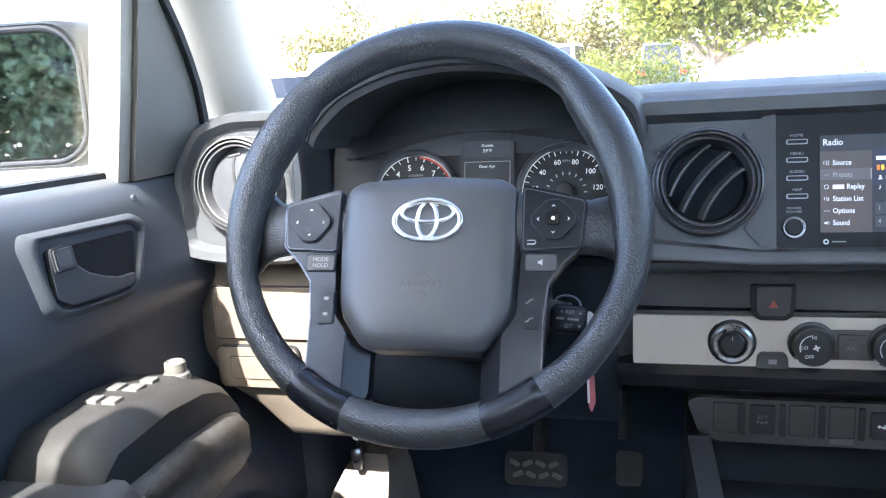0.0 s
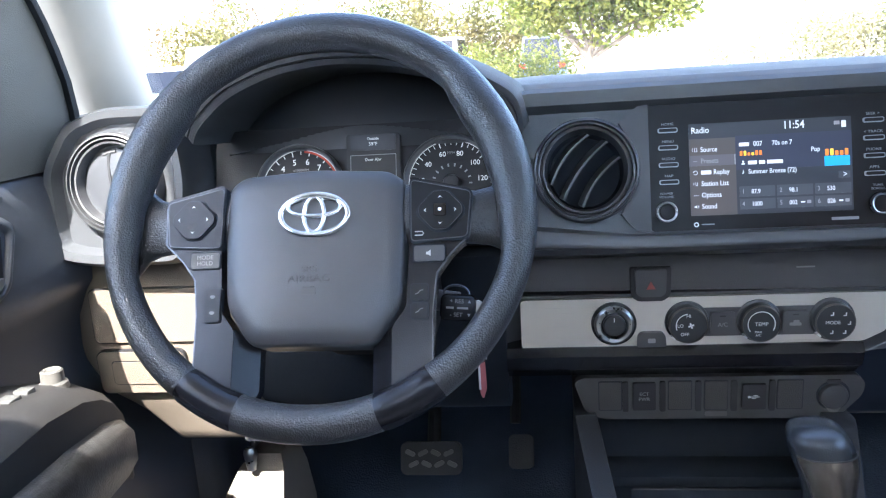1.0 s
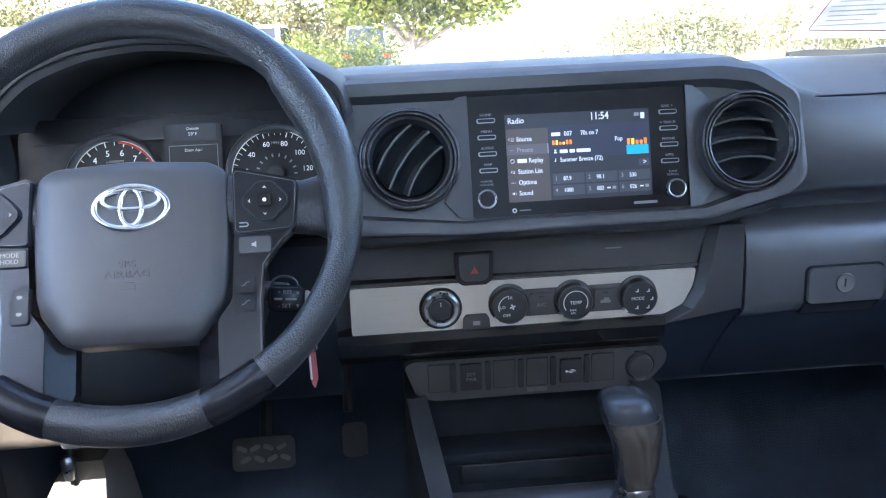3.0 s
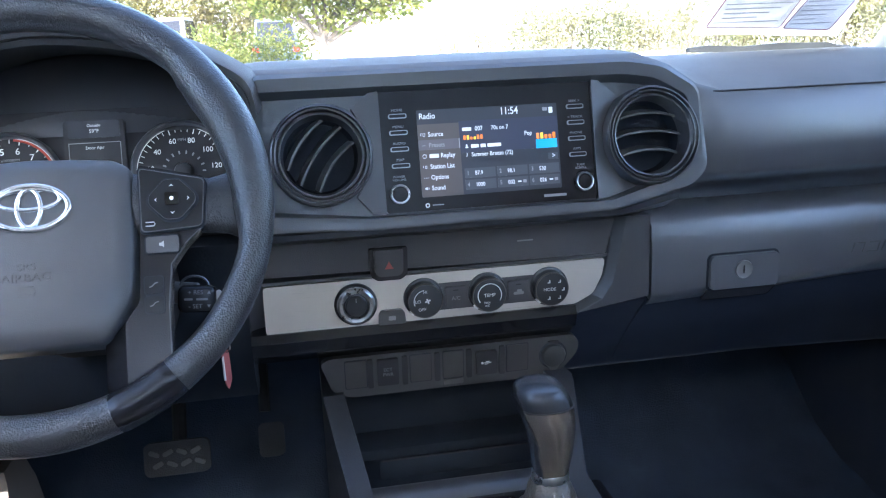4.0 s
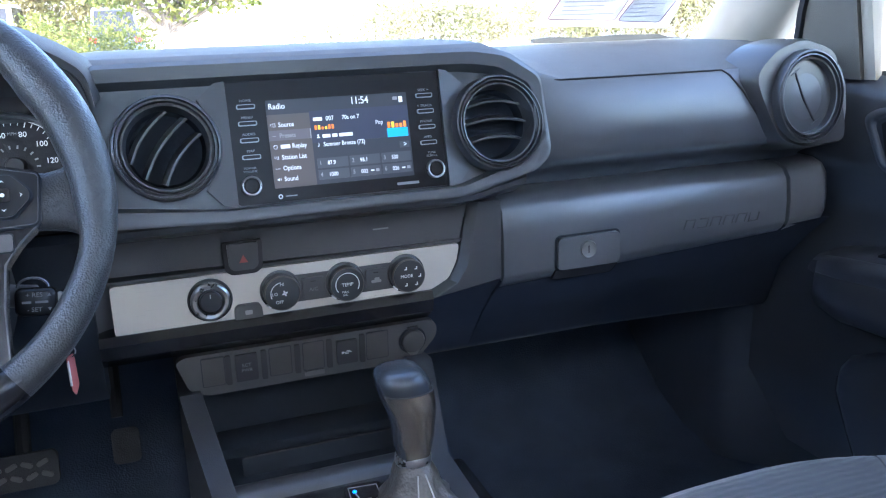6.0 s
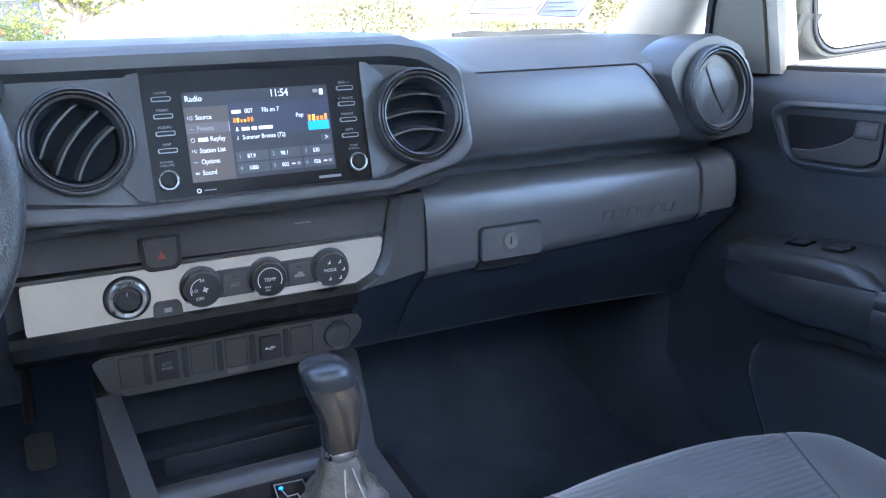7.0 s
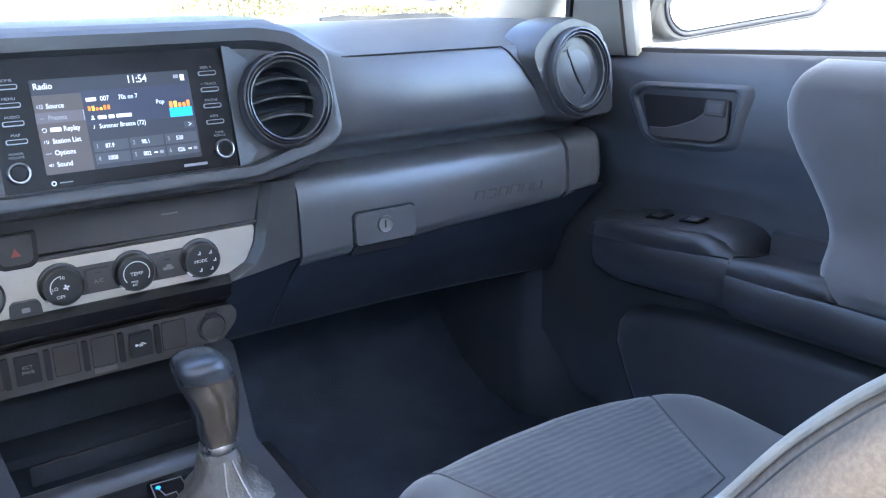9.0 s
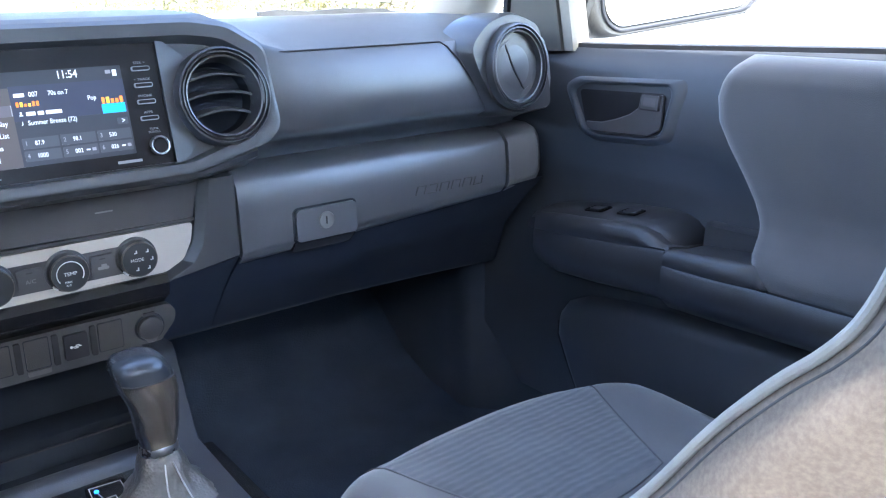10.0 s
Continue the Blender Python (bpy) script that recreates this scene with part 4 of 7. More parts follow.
for sg in (-1, 1):
    # upper spokes, swelling into the rim
    rings = []
    for x, cy, hh, top in ((0.070, 0.002, 0.026, 0.002), (0.112, -0.001, 0.023, 0.001), (0.130, -0.002, 0.0225, -0.001), (0.142, -0.001, 0.025, -0.003), (0.152, 0.001, 0.031, -0.005), (0.162, 0.002, 0.042, -0.009), (0.168, 0.003, 0.050, -0.012)):
        rings.append([WM @ Vector((sg * x + 0.002, cy + hh * math.cos(t), top - 0.010 + 0.012 * math.sin(t))) for t in [2 * math.pi * k / 24 for k in range(24)]])
    part("spoke", loft(rings), M["rim"], steering, sharp=60)
    # lower spokes: flat satin blades from the switch pads to the bottom of the rim
    o = [(sg * 0.0785, 0.0305), (sg * 0.129, 0.018), (sg * 0.127, -0.020), (sg * 0.112, -0.034), (sg * 0.1005, -0.050), (sg * 0.0975, -0.080), (sg * 0.0975, -0.1415), (sg * 0.056, -0.157), (sg * 0.0650, -0.140), (sg * 0.0650, -0.092), (sg * 0.0762, -0.077), (sg * 0.0788, -0.02)]
    o = [(x + 0.001, y) for x, y in o]
    part("spoke_cover", prism(corners(o, 0.004), 0.018, WM @ Matrix.Translation((0, 0, -0.014)), 0.0030), M["blade"], steering, "satin dark grey spoke cover")
    edge_pts = [(0.1285, 0.012), (0.1268, -0.020), (0.1120, -0.034), (0.1003, -0.050), (0.0973, -0.080), (0.0973, -0.1405), (0.058, -0.1560)]
    # pale tube draws the bright line along the cover's edge
    part("cover_edge_glint", tube([WM @ Vector((sg * x + 0.001, y, 0.0030)) for x, y in edge_pts], 0.0012, 6), M["edge"], steering, "thin pale tube drawn as the highlight on the cover's edge")
    # the cover's sloping inner flank
    oo = [(0.0652, -0.091, 0.0025), (0.0652, -0.140, 0.0025), (0.0572, -0.1555, 0.0025), (0.0520, -0.1515, -0.010), (0.0470, -0.1400, -0.012), (0.0470, -0.106, -0.012)]
    fl = [WM @ Vector((sg * x + 0.001, y, z)) for x, y, z in oo]
    fb = [WM @ Vector((sg * x + 0.001, y, z - 0.012)) for x, y, z in oo]
    part("spoke_flank", soften(loft([fb, fl]), 0.0012), M["blade"], steering, "sloping flank of the spoke")
# airbag cover
AB = corners([(-0.0755, 0.028), (-0.063, 0.0365), (0.0, 0.0405), (0.063, 0.0365), (0.0755, 0.028), (0.0765, -0.022), (0.0735, -0.074), (0.0520, -0.1065), (-0.0520, -0.1065), (-0.0735, -0.074), (-0.0765, -0.022)], 0.010)
rings = []
for s, z in ((1.0, -0.03), (1.0, -0.002), (0.990, 0.003), (0.965, 0.006), (0.80, 0.0085), (0.5, 0.0095), (0.15, 0.0095)):
    rings.append([WM @ Vector((x * s * 0.985 + 0.001, -0.030 + (y + 0.030) * s, z)) for x, y in AB])
part("airbag_cover", loft(rings), M["airbag"], steering, "smooth slate grey airbag cover", sharp=50)
# emblem: a plain chrome oval with two ovals inside
def oval(rx, ry, w, cx, cy, z, hgt):
    pts = []
    bm = bmesh.new()
    rings = []
    nn = 48
    for k in range(nn):
        a = 2 * math.pi * k / nn
        c, s = math.cos(a), math.sin(a)
        rings.append([WM @ Vector((cx + (rx + d) * c, cy + (ry + d) * s, z + h)) for d, h in ((-w, 0), (-w * 0.85, hgt * 0.6), (-w * 0.4, hgt * 0.95), (w * 0.4, hgt * 0.95), (w * 0.85, hgt * 0.6), (w, 0))])
    b2 = loft(rings + [rings[0]], caps=False)
    bmesh.ops.remove_doubles(b2, verts=b2.verts, dist=1e-6)
    return b2


part("emblem", join(oval(0.0281, 0.0170, 0.0026, 0.002, 0.000, 0.0095, 0.0028), oval(0.0222, 0.0080, 0.0021, 0.002, 0.0065, 0.0095, 0.0024), oval(0.0084, 0.0146, 0.0021, 0.002, 0.000, 0.0095, 0.0024)), M["chrome"], steering, "polished chrome oval", sharp=50)
part("embossed_box", tube([WM @ Vector((-0.001 + x, -0.0625 + y, 0.0094)) for x, y in ((-0.0045, -0.0028), (0.0045, -0.0028), (0.0045, 0.0028), (-0.0045, 0.0028), (-0.0045, -0.0028))], 0.0005, 6), M["ventk"], steering)
for tx, sz, yy in (("SRS", 0.0075, -0.045), ("AIRBAG", 0.0085, -0.053)):
    words(tx, sz, WM @ Matrix.Translation((-0.001, yy, 0.0092)), M["ventk"], steering, "embossed_text", 0.0009, squeeze=1.2)
part("embossed_mark", prism(rounded(0.012, 0.006, 0.001), 0.001, WM @ Matrix.Translation((-0.001, -0.063, 0.0089))), M["black"], steering)
# switch pads
M["padgloss"] = material("satin_switch_pad", (0.012, 0.013, 0.016), 0.26, 0, 0, 0, 0.4, 14)
M["padgloss"].node_tree.nodes["Principled BSDF"].inputs["Specular IOR Level"].default_value = 0.22
for sg in (-1, 1):
    o = [(x + 0.002, y) for x, y in corners([(sg * 0.0790, 0.0265), (sg * 0.1275, 0.0150), (sg * 0.1240, -0.0222), (sg * 0.0795, -0.0245)], 0.004)]
    pad = part("switch_pad", prism(o, 0.008, WM @ Matrix.Translation((0, 0, -0.001)), 0.0015), M["padgloss"], steering, "gloss black switch pad")
    # pale tubes draw the highlights round pad and button
    part("pad_edge", tube([WM @ Vector((x, y, 0.0066)) for x, y in o + o[:1]], 0.0006, 6), M["edge"], pad)
    part("pad_gap", prism([(sg * 0.1035 + 0.002 + (x - sg * 0.1035 - 0.002) * 1.07, y * 1.07) for x, y in o], 0.0062, WM @ Matrix.Translation((0, 0, -0.001))), M["void"], pad)
    dc = (sg * 0.1032 + 0.002, -0.0005)
    o = corners([(dc[0] - 0.0172, dc[1] + 0.003), (dc[0] - 0.0055, dc[1] + 0.0155), (dc[0] + 0.0055, dc[1] + 0.0155), (dc[0] + 0.0172, dc[1] + 0.003), (dc[0] + 0.0172, dc[1] - 0.003), (dc[0] + 0.0055, dc[1] - 0.0155), (dc[0] - 0.0055, dc[1] - 0.0155), (dc[0] - 0.0172, dc[1] - 0.003)], 0.003)
    part("button_recess", prism([(dc[0] + (x - dc[0]) * 1.14, dc[1] + (y - dc[1]) * 1.14) for x, y in o], 0.0004, WM @ Matrix.Translation((0, 0, 0.007))), M["void"], pad)
    part("direction_button", prism(o, 0.0035, WM @ Matrix.Translation((0, 0, 0.007)), 0.0016), M["padgloss"], pad)
    part("button_edge", tube([WM @ Vector((x, y, 0.0098)) for x, y in o + o[:1]], 0.0005, 6), M["edge"], pad)
    if sg > 0:
        part("centre_button", prism(rounded(0.010, 0.010, 0.0015), 0.0055, WM @ Matrix.Translation((dc[0], dc[1], 0.007)), 0.0012), M["gloss"], pad)
    part("button_gap", prism(rounded(0.0262, 0.0148, 0.0025), 0.0052, WM @ Matrix.Translation((sg * 0.0932 + 0.0026, -0.0345, 0.0))), M["void"], steering)
    for dy, hh in (((-0.072, 0.027),) if sg < 0 else ((-0.0656, 0.0128), (-0.0802, 0.0120))):
        bx = sg * 0.0850 + 0.0030
        part("button_gap", prism(rounded(0.0150, hh + 0.002, 0.0025), 0.0046, WM @ Matrix.Translation((bx, dy, 0.0))), M["void"], steering)
        part("rocker_button", prism(rounded(0.0130, hh, 0.002), 0.006, WM @ Matrix.Translation((bx, dy, 0.0005)), 0.0014), M["padgloss"], steering)
    part("small_button", prism(rounded(0.0242, 0.0126, 0.002), 0.006, WM @ Matrix.Translation((sg * 0.0932 + 0.0026, -0.0345, 0.0)), 0.001), M["black"], steering)
# column shroud and stalk
column = thing("steering_column", "black steering column shroud with a cruise stalk", "steering column", (-0.4, 0.0, 1.15))
cm = WM @ Matrix.Translation((0, 0, -0.03))
o = corners([(-0.062, 0.045), (0.062, 0.045), (0.07, -0.01), (0.055, -0.062), (-0.055, -0.062), (-0.07, -0.01)], 0.02)
bm = loft([[cm @ Vector((x * s, y * s - d * 0.1, -d)) for x, y in o] for s, d in ((0.8, 0.0), (0.95, 0.015), (1.0, 0.06), (1.05, 0.22))])
part("shroud", bm, M["deep"], column, sharp=60)
stalk_pts = [(-0.36, -0.030, 1.137), (-0.33, -0.040, 1.132), (-0.30, -0.046, 1.128)]
stalk = part("cruise_stalk", tube(stalk_pts, [0.008, 0.010, 0.011], 14), M["black"], column)
hm = plane_at((-0.2990, -0.056, 1.1268), (1, 0, -0.08), (0, 0.25, 1))
rings = []
for d, s in ((-0.016, 0.80), (-0.010, 0.97), (0.000, 1.0), (0.006, 0.97), (0.009, 0.86), (0.010, 0.70)):
    rings.append([hm @ Vector((x * s, y * s, d)) for x, y in rounded(0.0345, 0.0255, 0.006)])
head = part("stalk_head", loft(rings), M["padgloss"], stalk, "rounded black head with white marks", sharp=50)
part("stalk_end", prism(corners([(0.0176, -0.0080), (0.0215, -0.0060), (0.0235, 0.0050), (0.0176, 0.0085)], 0.002), 0.014, hm @ Matrix.Translation((0, 0, -0.008)), 0.002), M["mark"], stalk, "pale end cap")
part("stalk_ring", tube([hm @ Vector((-0.003 + 0.0125 * math.cos(a), 0.0125 + 0.0085 * math.sin(a), -0.004)) for a in [math.pi * k / 10 for k in range(11)]], 0.0012, 6), M["edge"], stalk)
words("+ RES", 0.0056, hm @ Matrix.Translation((-0.0008, 0.0062, 0.0101)), M["dim"], stalk, "lettering", 0.0001)
words("- SET", 0.0056, hm @ Matrix.Translation((-0.0008, -0.0066, 0.0101)), M["dim"], stalk, "lettering", 0.0001)
for x, w in ((-0.0070, 0.0075), (0.0050, 0.0105)):
    part("stalk_mark", prism(rounded(w, 0.0020, 0.0005), 0.0002, hm @ Matrix.Translation((x, 0.0, 0.0100))), M["dim"], stalk)
for sy, up in ((0.0064, 1), (-0.0064, -1)):
    part("arrow_mark", prism([(-0.0016, -0.0014 * up), (0.0016 , -0.0014 * up), (0.0, 0.0016 * up)][::up], 0.0002, hm @ Matrix.Translation((0.0112, sy, 0.0100))), M["dim"], stalk)

# ---- doors ----
def door(s, hy, hz):
    """A front door from inside: sill, dished handle, mirror triangle and window. s: -1 driver, 1 passenger; hy, hz: the handle's middle."""
    who = "driver" if s < 0 else "passenger"
    d = thing("front_door", "closed black front door with armrest, handle and window beside the " + who, "door", (s * 0.78, -0.35, 0.7))
    prof = [(0.76, 0.66), (0.715, 0.78), (0.716, 0.90), (0.732, 0.97), (0.7500, 1.02), (0.7530, 1.06), (0.7490, 1.100), (0.7380, 1.126), (0.7285, 1.142), (0.7290, 1.155), (0.7325, 1.18), (0.7375, 1.21), (0.7430, 1.240), (0.7500, 1.262), (0.764, 1.272), (0.785, 1.272), (0.80, 1.255), (0.80, 0.66)]
    if s > 0:
        prof[11:16] = [(0.7375, 1.205), (0.7430, 1.230), (0.7500, 1.242), (0.7572, 1.2485), (0.7690, 1.2620), (0.785, 1.262)]
    sill = 1.274 if s < 0 else 1.264
    bm = loft([[(s * x, y, z + 0.012 * min(1, max(0, -y / 0.4)) * (z > 1.15)) for x, z in prof] for y in (-0.80, -0.6, -0.4, -0.2, 0.0, 0.12, 0.20)])
    part("panel", bm, M["door"], d, sharp=40)
    part("weatherstrip", loft([[(s * (0.776 + a), y, sill + b + 0.012 * min(1, max(0, -y / 0.4))) for a, b in ((-0.006, -0.004), (-0.006, 0.004), (0.006, 0.006), (0.006, -0.004))] for y in (-0.78, -0.4, -0.06, -0.055 if s < 0 else 0.045)]), M["rubber"], d, "thin black rubber strip along the glass")

    def xw(z):
        return s * (0.785 - 0.12 * (z - 1.27) / 0.5)

    if s < 0:
        back, front = [(-0.052, 1.268), (-0.058, 1.36), (-0.067, 1.45), (-0.076, 1.50)], [(-0.070, 1.505), (-0.036, 1.452), (-0.005, 1.422), (0.020, 1.394), (0.045, 1.362), (0.064, 1.328), (0.076, 1.295), (0.080, 1.268)]
    else:
        back, front = [(0.064, 1.256), (0.060, 1.36), (0.045, 1.46), (0.030, 1.54)], [(0.036, 1.545), (0.075, 1.49), (0.110, 1.43), (0.134, 1.388), (0.152, 1.350), (0.166, 1.310), (0.174, 1.280), (0.176, 1.256)]
    bm = loft([[(xw(z) + s * dx, y, z) for y, z in back + front] for dx in (-0.034, 0.012)])
    part("mirror_triangle", soften(bm, 0.006, 3), M["tri"], d, "dark grey triangle trim ahead of the window")
    bm = loft([[(xw(z) + s * (dx - 0.006), y + k, z) for (y, z), k in [(p, -0.001) for p in back] + [(p, -0.020) for p in reversed(back)]] for dx in (-0.022, 0.016)])
    part("glass_channel", soften(bm, 0.003), M["seal"], d, "pale glass channel")
    bm = loft([[(xw(z) + s * dx, y + k, z) for (y, z), k in [(p, 0.001) for p in front] + [(p, 0.011) for p in reversed(front)]] for dx in (-0.040, 0.0)])
    part("door_seal", bm, M["rubber"], d, "black rubber door seal")
    q = -0.10 if s < 0 else 0.01
    bm = loft([[(xw(z) + s * dx, y, z) for y, z in ((-0.80, 1.27), (-0.80, 1.76), (-0.15 + q, 1.76), (0.0 + q, 1.66), (0.04 + q, 1.56), (0.0 + q, 1.56), (-0.06 + q, 1.64), (-0.17 + q, 1.715), (-0.755, 1.715), (-0.755, 1.27))] for dx in (-0.02, 0.004)])
    part("window_frame", soften(bm, 0.004), M["door"], d)
    bm = loft([[(xw(z) + s * dx, y, z) for y, z in ((-0.77, 1.265), (-0.77, 1.73), (-0.17 + q, 1.73), (-0.03 + q, 1.63), (0.02 + q, 1.46), (0.04 + q, 1.265))] for dx in (-0.002, 0.002)])
    g = part("window_pane", bm, M["glass"], d, "clear side window")
    g.visible_shadow = False
    # handle; local x runs forward on the driver's side and rearward on the passenger's
    hm = plane_at((s * (0.7300 if s > 0 else 0.7318), hy, hz), (0, 1 if s < 0 else -1, 0), (s * 0.15, 0, 1))
    f = 1 if s < 0 else -1
    hs, vs = (0.83, 0.92) if s < 0 else (1.0, 1.0)

    def shape(pts, r):
        return corners([(f * u * hs, v * vs) for u, v in pts], r * hs)

    o = shape([(0.100, 0.025), (0.078, 0.038), (-0.093, 0.045), (-0.100, 0.034), (-0.091, -0.030), (-0.066, -0.037), (0.039, -0.041), (0.0615, -0.033)], 0.012)
    bm = loft([[hm @ Vector((x * k, y * k, z)) for x, y in o] for k, z in ((1.16, -0.009), (1.08, -0.002), (1.01, 0.0020), (0.965, 0.0036), (0.925, 0.0034), (0.89, 0.0012), (0.87, -0.0020))], caps=False)
    bm.faces.new(list(bm.verts)[-len(o):])
    han = part("handle_surround", bm, M["door"], d, "dished oblong handle surround", sharp=40)
    o1 = shape([(0.074, 0.0205), (0.070, 0.024), (-0.078, 0.029), (-0.082, -0.018), (-0.062, -0.030), (0.040, -0.034), (0.054, -0.027)], 0.006)
    # flat plate; the hollow's depth is only a shade-black colour
    part("handle_cavity_shade", prism(o1, 0.0012, hm @ Matrix.Translation((0, 0, -0.0012))), M["pit"], han, "flat black plate coloured as the shaded hollow behind the lever")
    o2 = shape([(0.052, -0.0205), (0.022, -0.0190), (-0.002, -0.0125), (-0.026, -0.0030), (-0.040, 0.0070), (-0.041, 0.0265), (-0.077, 0.0275), (-0.081, -0.018), (-0.062, -0.029), (0.038, -0.033), (0.050, -0.027)], 0.004)
    lev = part("lever", prism(o2, 0.0060, hm @ Matrix.Translation((0, 0, -0.002)), 0.0024), M["lever"], han, "curved pull lever")
    part("lever_edge", tube([hm @ Vector((f * u * hs, v * vs, 0.0036)) for u, v in ((0.050, -0.0212), (0.022, -0.0198), (-0.002, -0.0134), (-0.026, -0.0042), (-0.039, 0.0052))], 0.0008, 6), M["divider_door"], lev, "thin paler edge of the lever")
    part("button_frame", prism(rounded(0.0330 * hs, 0.0230, 0.003, cx=f * -0.059 * hs, cy=0.0160), 0.0030, hm @ Matrix.Translation((0, 0, 0.0025)), 0.001), M["deep"], lev)
    lb = part("lock_button", prism(rounded(0.0290 * hs, 0.0190, 0.002, cx=f * -0.059 * hs, cy=0.0160), 0.0046, hm @ Matrix.Translation((0, 0, 0.0025)), 0.0012), M["lever"], lev, "square lock button")
    part("button_dish", prism(rounded(0.0200 * hs, 0.0120, 0.002, cx=f * -0.059 * hs, cy=0.0160), 0.0049, hm @ Matrix.Translation((0, 0, 0.0025)), 0.0003), M["black"], lb)
    return d


# near-black colour with low specular replaces shade in the shallow handle dish
M["pit"] = material("hollow_shade_black", (0.007, 0.007, 0.009), 0.45, 0, 0.1, 700, 0.4, 20)
M["pit"].node_tree.nodes["Principled BSDF"].inputs["Specular IOR Level"].default_value = 0.15
M["divider_door"] = material("pale_plastic_edge", (0.075, 0.076, 0.080), 0.35, 0, 0.1, 900, 0.3, 40)
M["lever"] = material("satin_lever_plastic", (0.030, 0.030, 0.034), 0.32, 0, 0.1, 900, 0.3, 20)
M["pod"] = material("smooth_pod_plastic", (0.023, 0.022, 0.022), 0.46, 0, 0.12, 900, 0.5, 12)
M["knob_pale"] = material("pale_knob_plastic", (0.085, 0.080, 0.074), 0.35, 0, 0, 0, 0.4, 60)
for _k in ("pod", "knob_pale"):
    M[_k].node_tree.nodes["Principled BSDF"].inputs["Specular IOR Level"].default_value = 0.2
M["arm_r"] = material("black_arm_vinyl", (0.015, 0.016, 0.020), 0.46, 0, 0.15, 800, 0.5, 8)
M["gloss_soft"] = material("satin_black_panel", (0.014, 0.015, 0.019), 0.46, 0, 0.1, 900, 0.4, 12)
M["tri"] = material("taupe_triangle_trim", (0.080, 0.076, 0.066), 0.5, 0, 0.4, 800, 0.5, 7)
M["seal"] = material("pale_channel_trim", (0.20, 0.19, 0.165), 0.6, 0, 0.4, 500, 0.6, 9)
door_left = door(-1, -0.150, 1.2015)
door_right = door(1, -0.072, 1.182)
part("trim_plug", lathe([(0, 0.0022), (0.003, 0.002), (0.0042, 0.0005), (0.0042, -0.002)], plane_at((-0.7465, -0.065, 1.252), (0, 1, 0), (0, 0, 1)), 18), M["door"], door_left)

AY, AZ = 0.055, -0.033  # the driver's armrest sits this much further on and lower than its drawing


# driver's armrest: a long pad, a raised switch pod and a padded lower face
def arm_ring(x1, x0, zt, zb, y, r=0.012, slope=0.0):
    return [(x1, y, zb), (x1, y, zt), (x1 + (x0 - x1) * 0.4, y, zt + 0.002), (x0 + r * (1 if x0 < x1 else -1) * 1.0, y, zt - slope * 0.3), (x0, y, zt - r - slope), (x0, y, zb + r), (x0 + r * (1 if x0 < x1 else -1), y, zb)]


bm = loft([arm_ring(-0.745, -0.622, 1.085 + AZ, 0.985 + AZ, -0.74), arm_ring(-0.745, -0.622, 1.085 + AZ, 0.985 + AZ, -0.40 + AY), arm_ring(-0.745, -0.626, 1.082 + AZ, 0.985 + AZ, -0.33 + AY)])
part("arm_pad", soften(bm, 0.010, 3), M["arm"], door_left, "padded charcoal armrest", sharp=60)
bm = loft([arm_ring(-0.745, -0.628, 1.066 + AZ, 0.985 + AZ, -0.329 + AY), arm_ring(-0.745, -0.632, 1.066 + AZ, 0.992 + AZ, -0.22 + AY), arm_ring(-0.745, -0.638, 1.060 + AZ, 0.992 + AZ, -0.150 + AY), arm_ring(-0.745, -0.642, 1.052 + AZ, 0.996 + AZ, -0.122 + AY), arm_ring(-0.745, -0.650, 1.040 + AZ, 1.004 + AZ, -0.108 + AY)])
part("arm_lower", soften(bm, 0.008, 3), M["arm_s"], door_left, "speckled padded front of the armrest", sharp=60)
pod_rings = []
for y, zt, x0, zb in ((-0.348, 1.085, -0.640, 1.0), (-0.338, 1.104, -0.640, 1.0), (-0.318, 1.117, -0.640, 1.0), (-0.24, 1.121, -0.642, 1.0), (-0.18, 1.114, -0.645, 1.0), (-0.145, 1.102, -0.648, 0.995), (-0.122, 1.088, -0.650, 0.985), (-0.104, 1.068, -0.652, 0.975), (-0.094, 1.046, -0.656, 0.975), (-0.088, 1.022, -0.664, 0.980), (-0.085, 1.004, -0.676, 0.990)):
    x0, y, zt = x0 - 0.010, y + AY, zt + AZ
    pod_rings.append([(-0.742, y, zb + AZ), (-0.742, y, zt - 0.004), (-0.734, y, zt), (x0 - 0.030, y, zt), (x0 - 0.010, y, zt - 0.007), (x0, y, zt - 0.018), (x0, y, zb + AZ)])
pod = part("switch_pod", soften(loft(pod_rings), 0.002, 2), M["pod"], door_left, "raised switch pod on the armrest", sharp=35)
for y, x, w, l in ((-0.262, -0.694, 0.015, 0.014), (-0.262, -0.713, 0.013, 0.014), (-0.231, -0.693, 0.016, 0.018), (-0.231, -0.713, 0.014, 0.018), (-0.206, -0.694, 0.015, 0.013)):
    part("window_switch", soften(box(x - w / 2, x + w / 2, y - l / 2 + AY, y + l / 2 + AY, 1.105 + AZ, 1.1232 - 0.06 * max(0, y + 0.24) + AZ), 0.0015, 2), M["sw"], pod, "grey window switch")
km = Matrix.Translation((-0.690, -0.168 + AY, 1.106 + AZ))
part("mirror_knob", lathe([(0.0, 0.017), (0.006, 0.0175), (0.0085, 0.0195), (0.0105, 0.018), (0.0110, 0.008), (0.0135, 0.006), (0.0145, 0.0)], km, 26), M["knob_pale"], pod, "round mirror adjuster knob")
slit = []
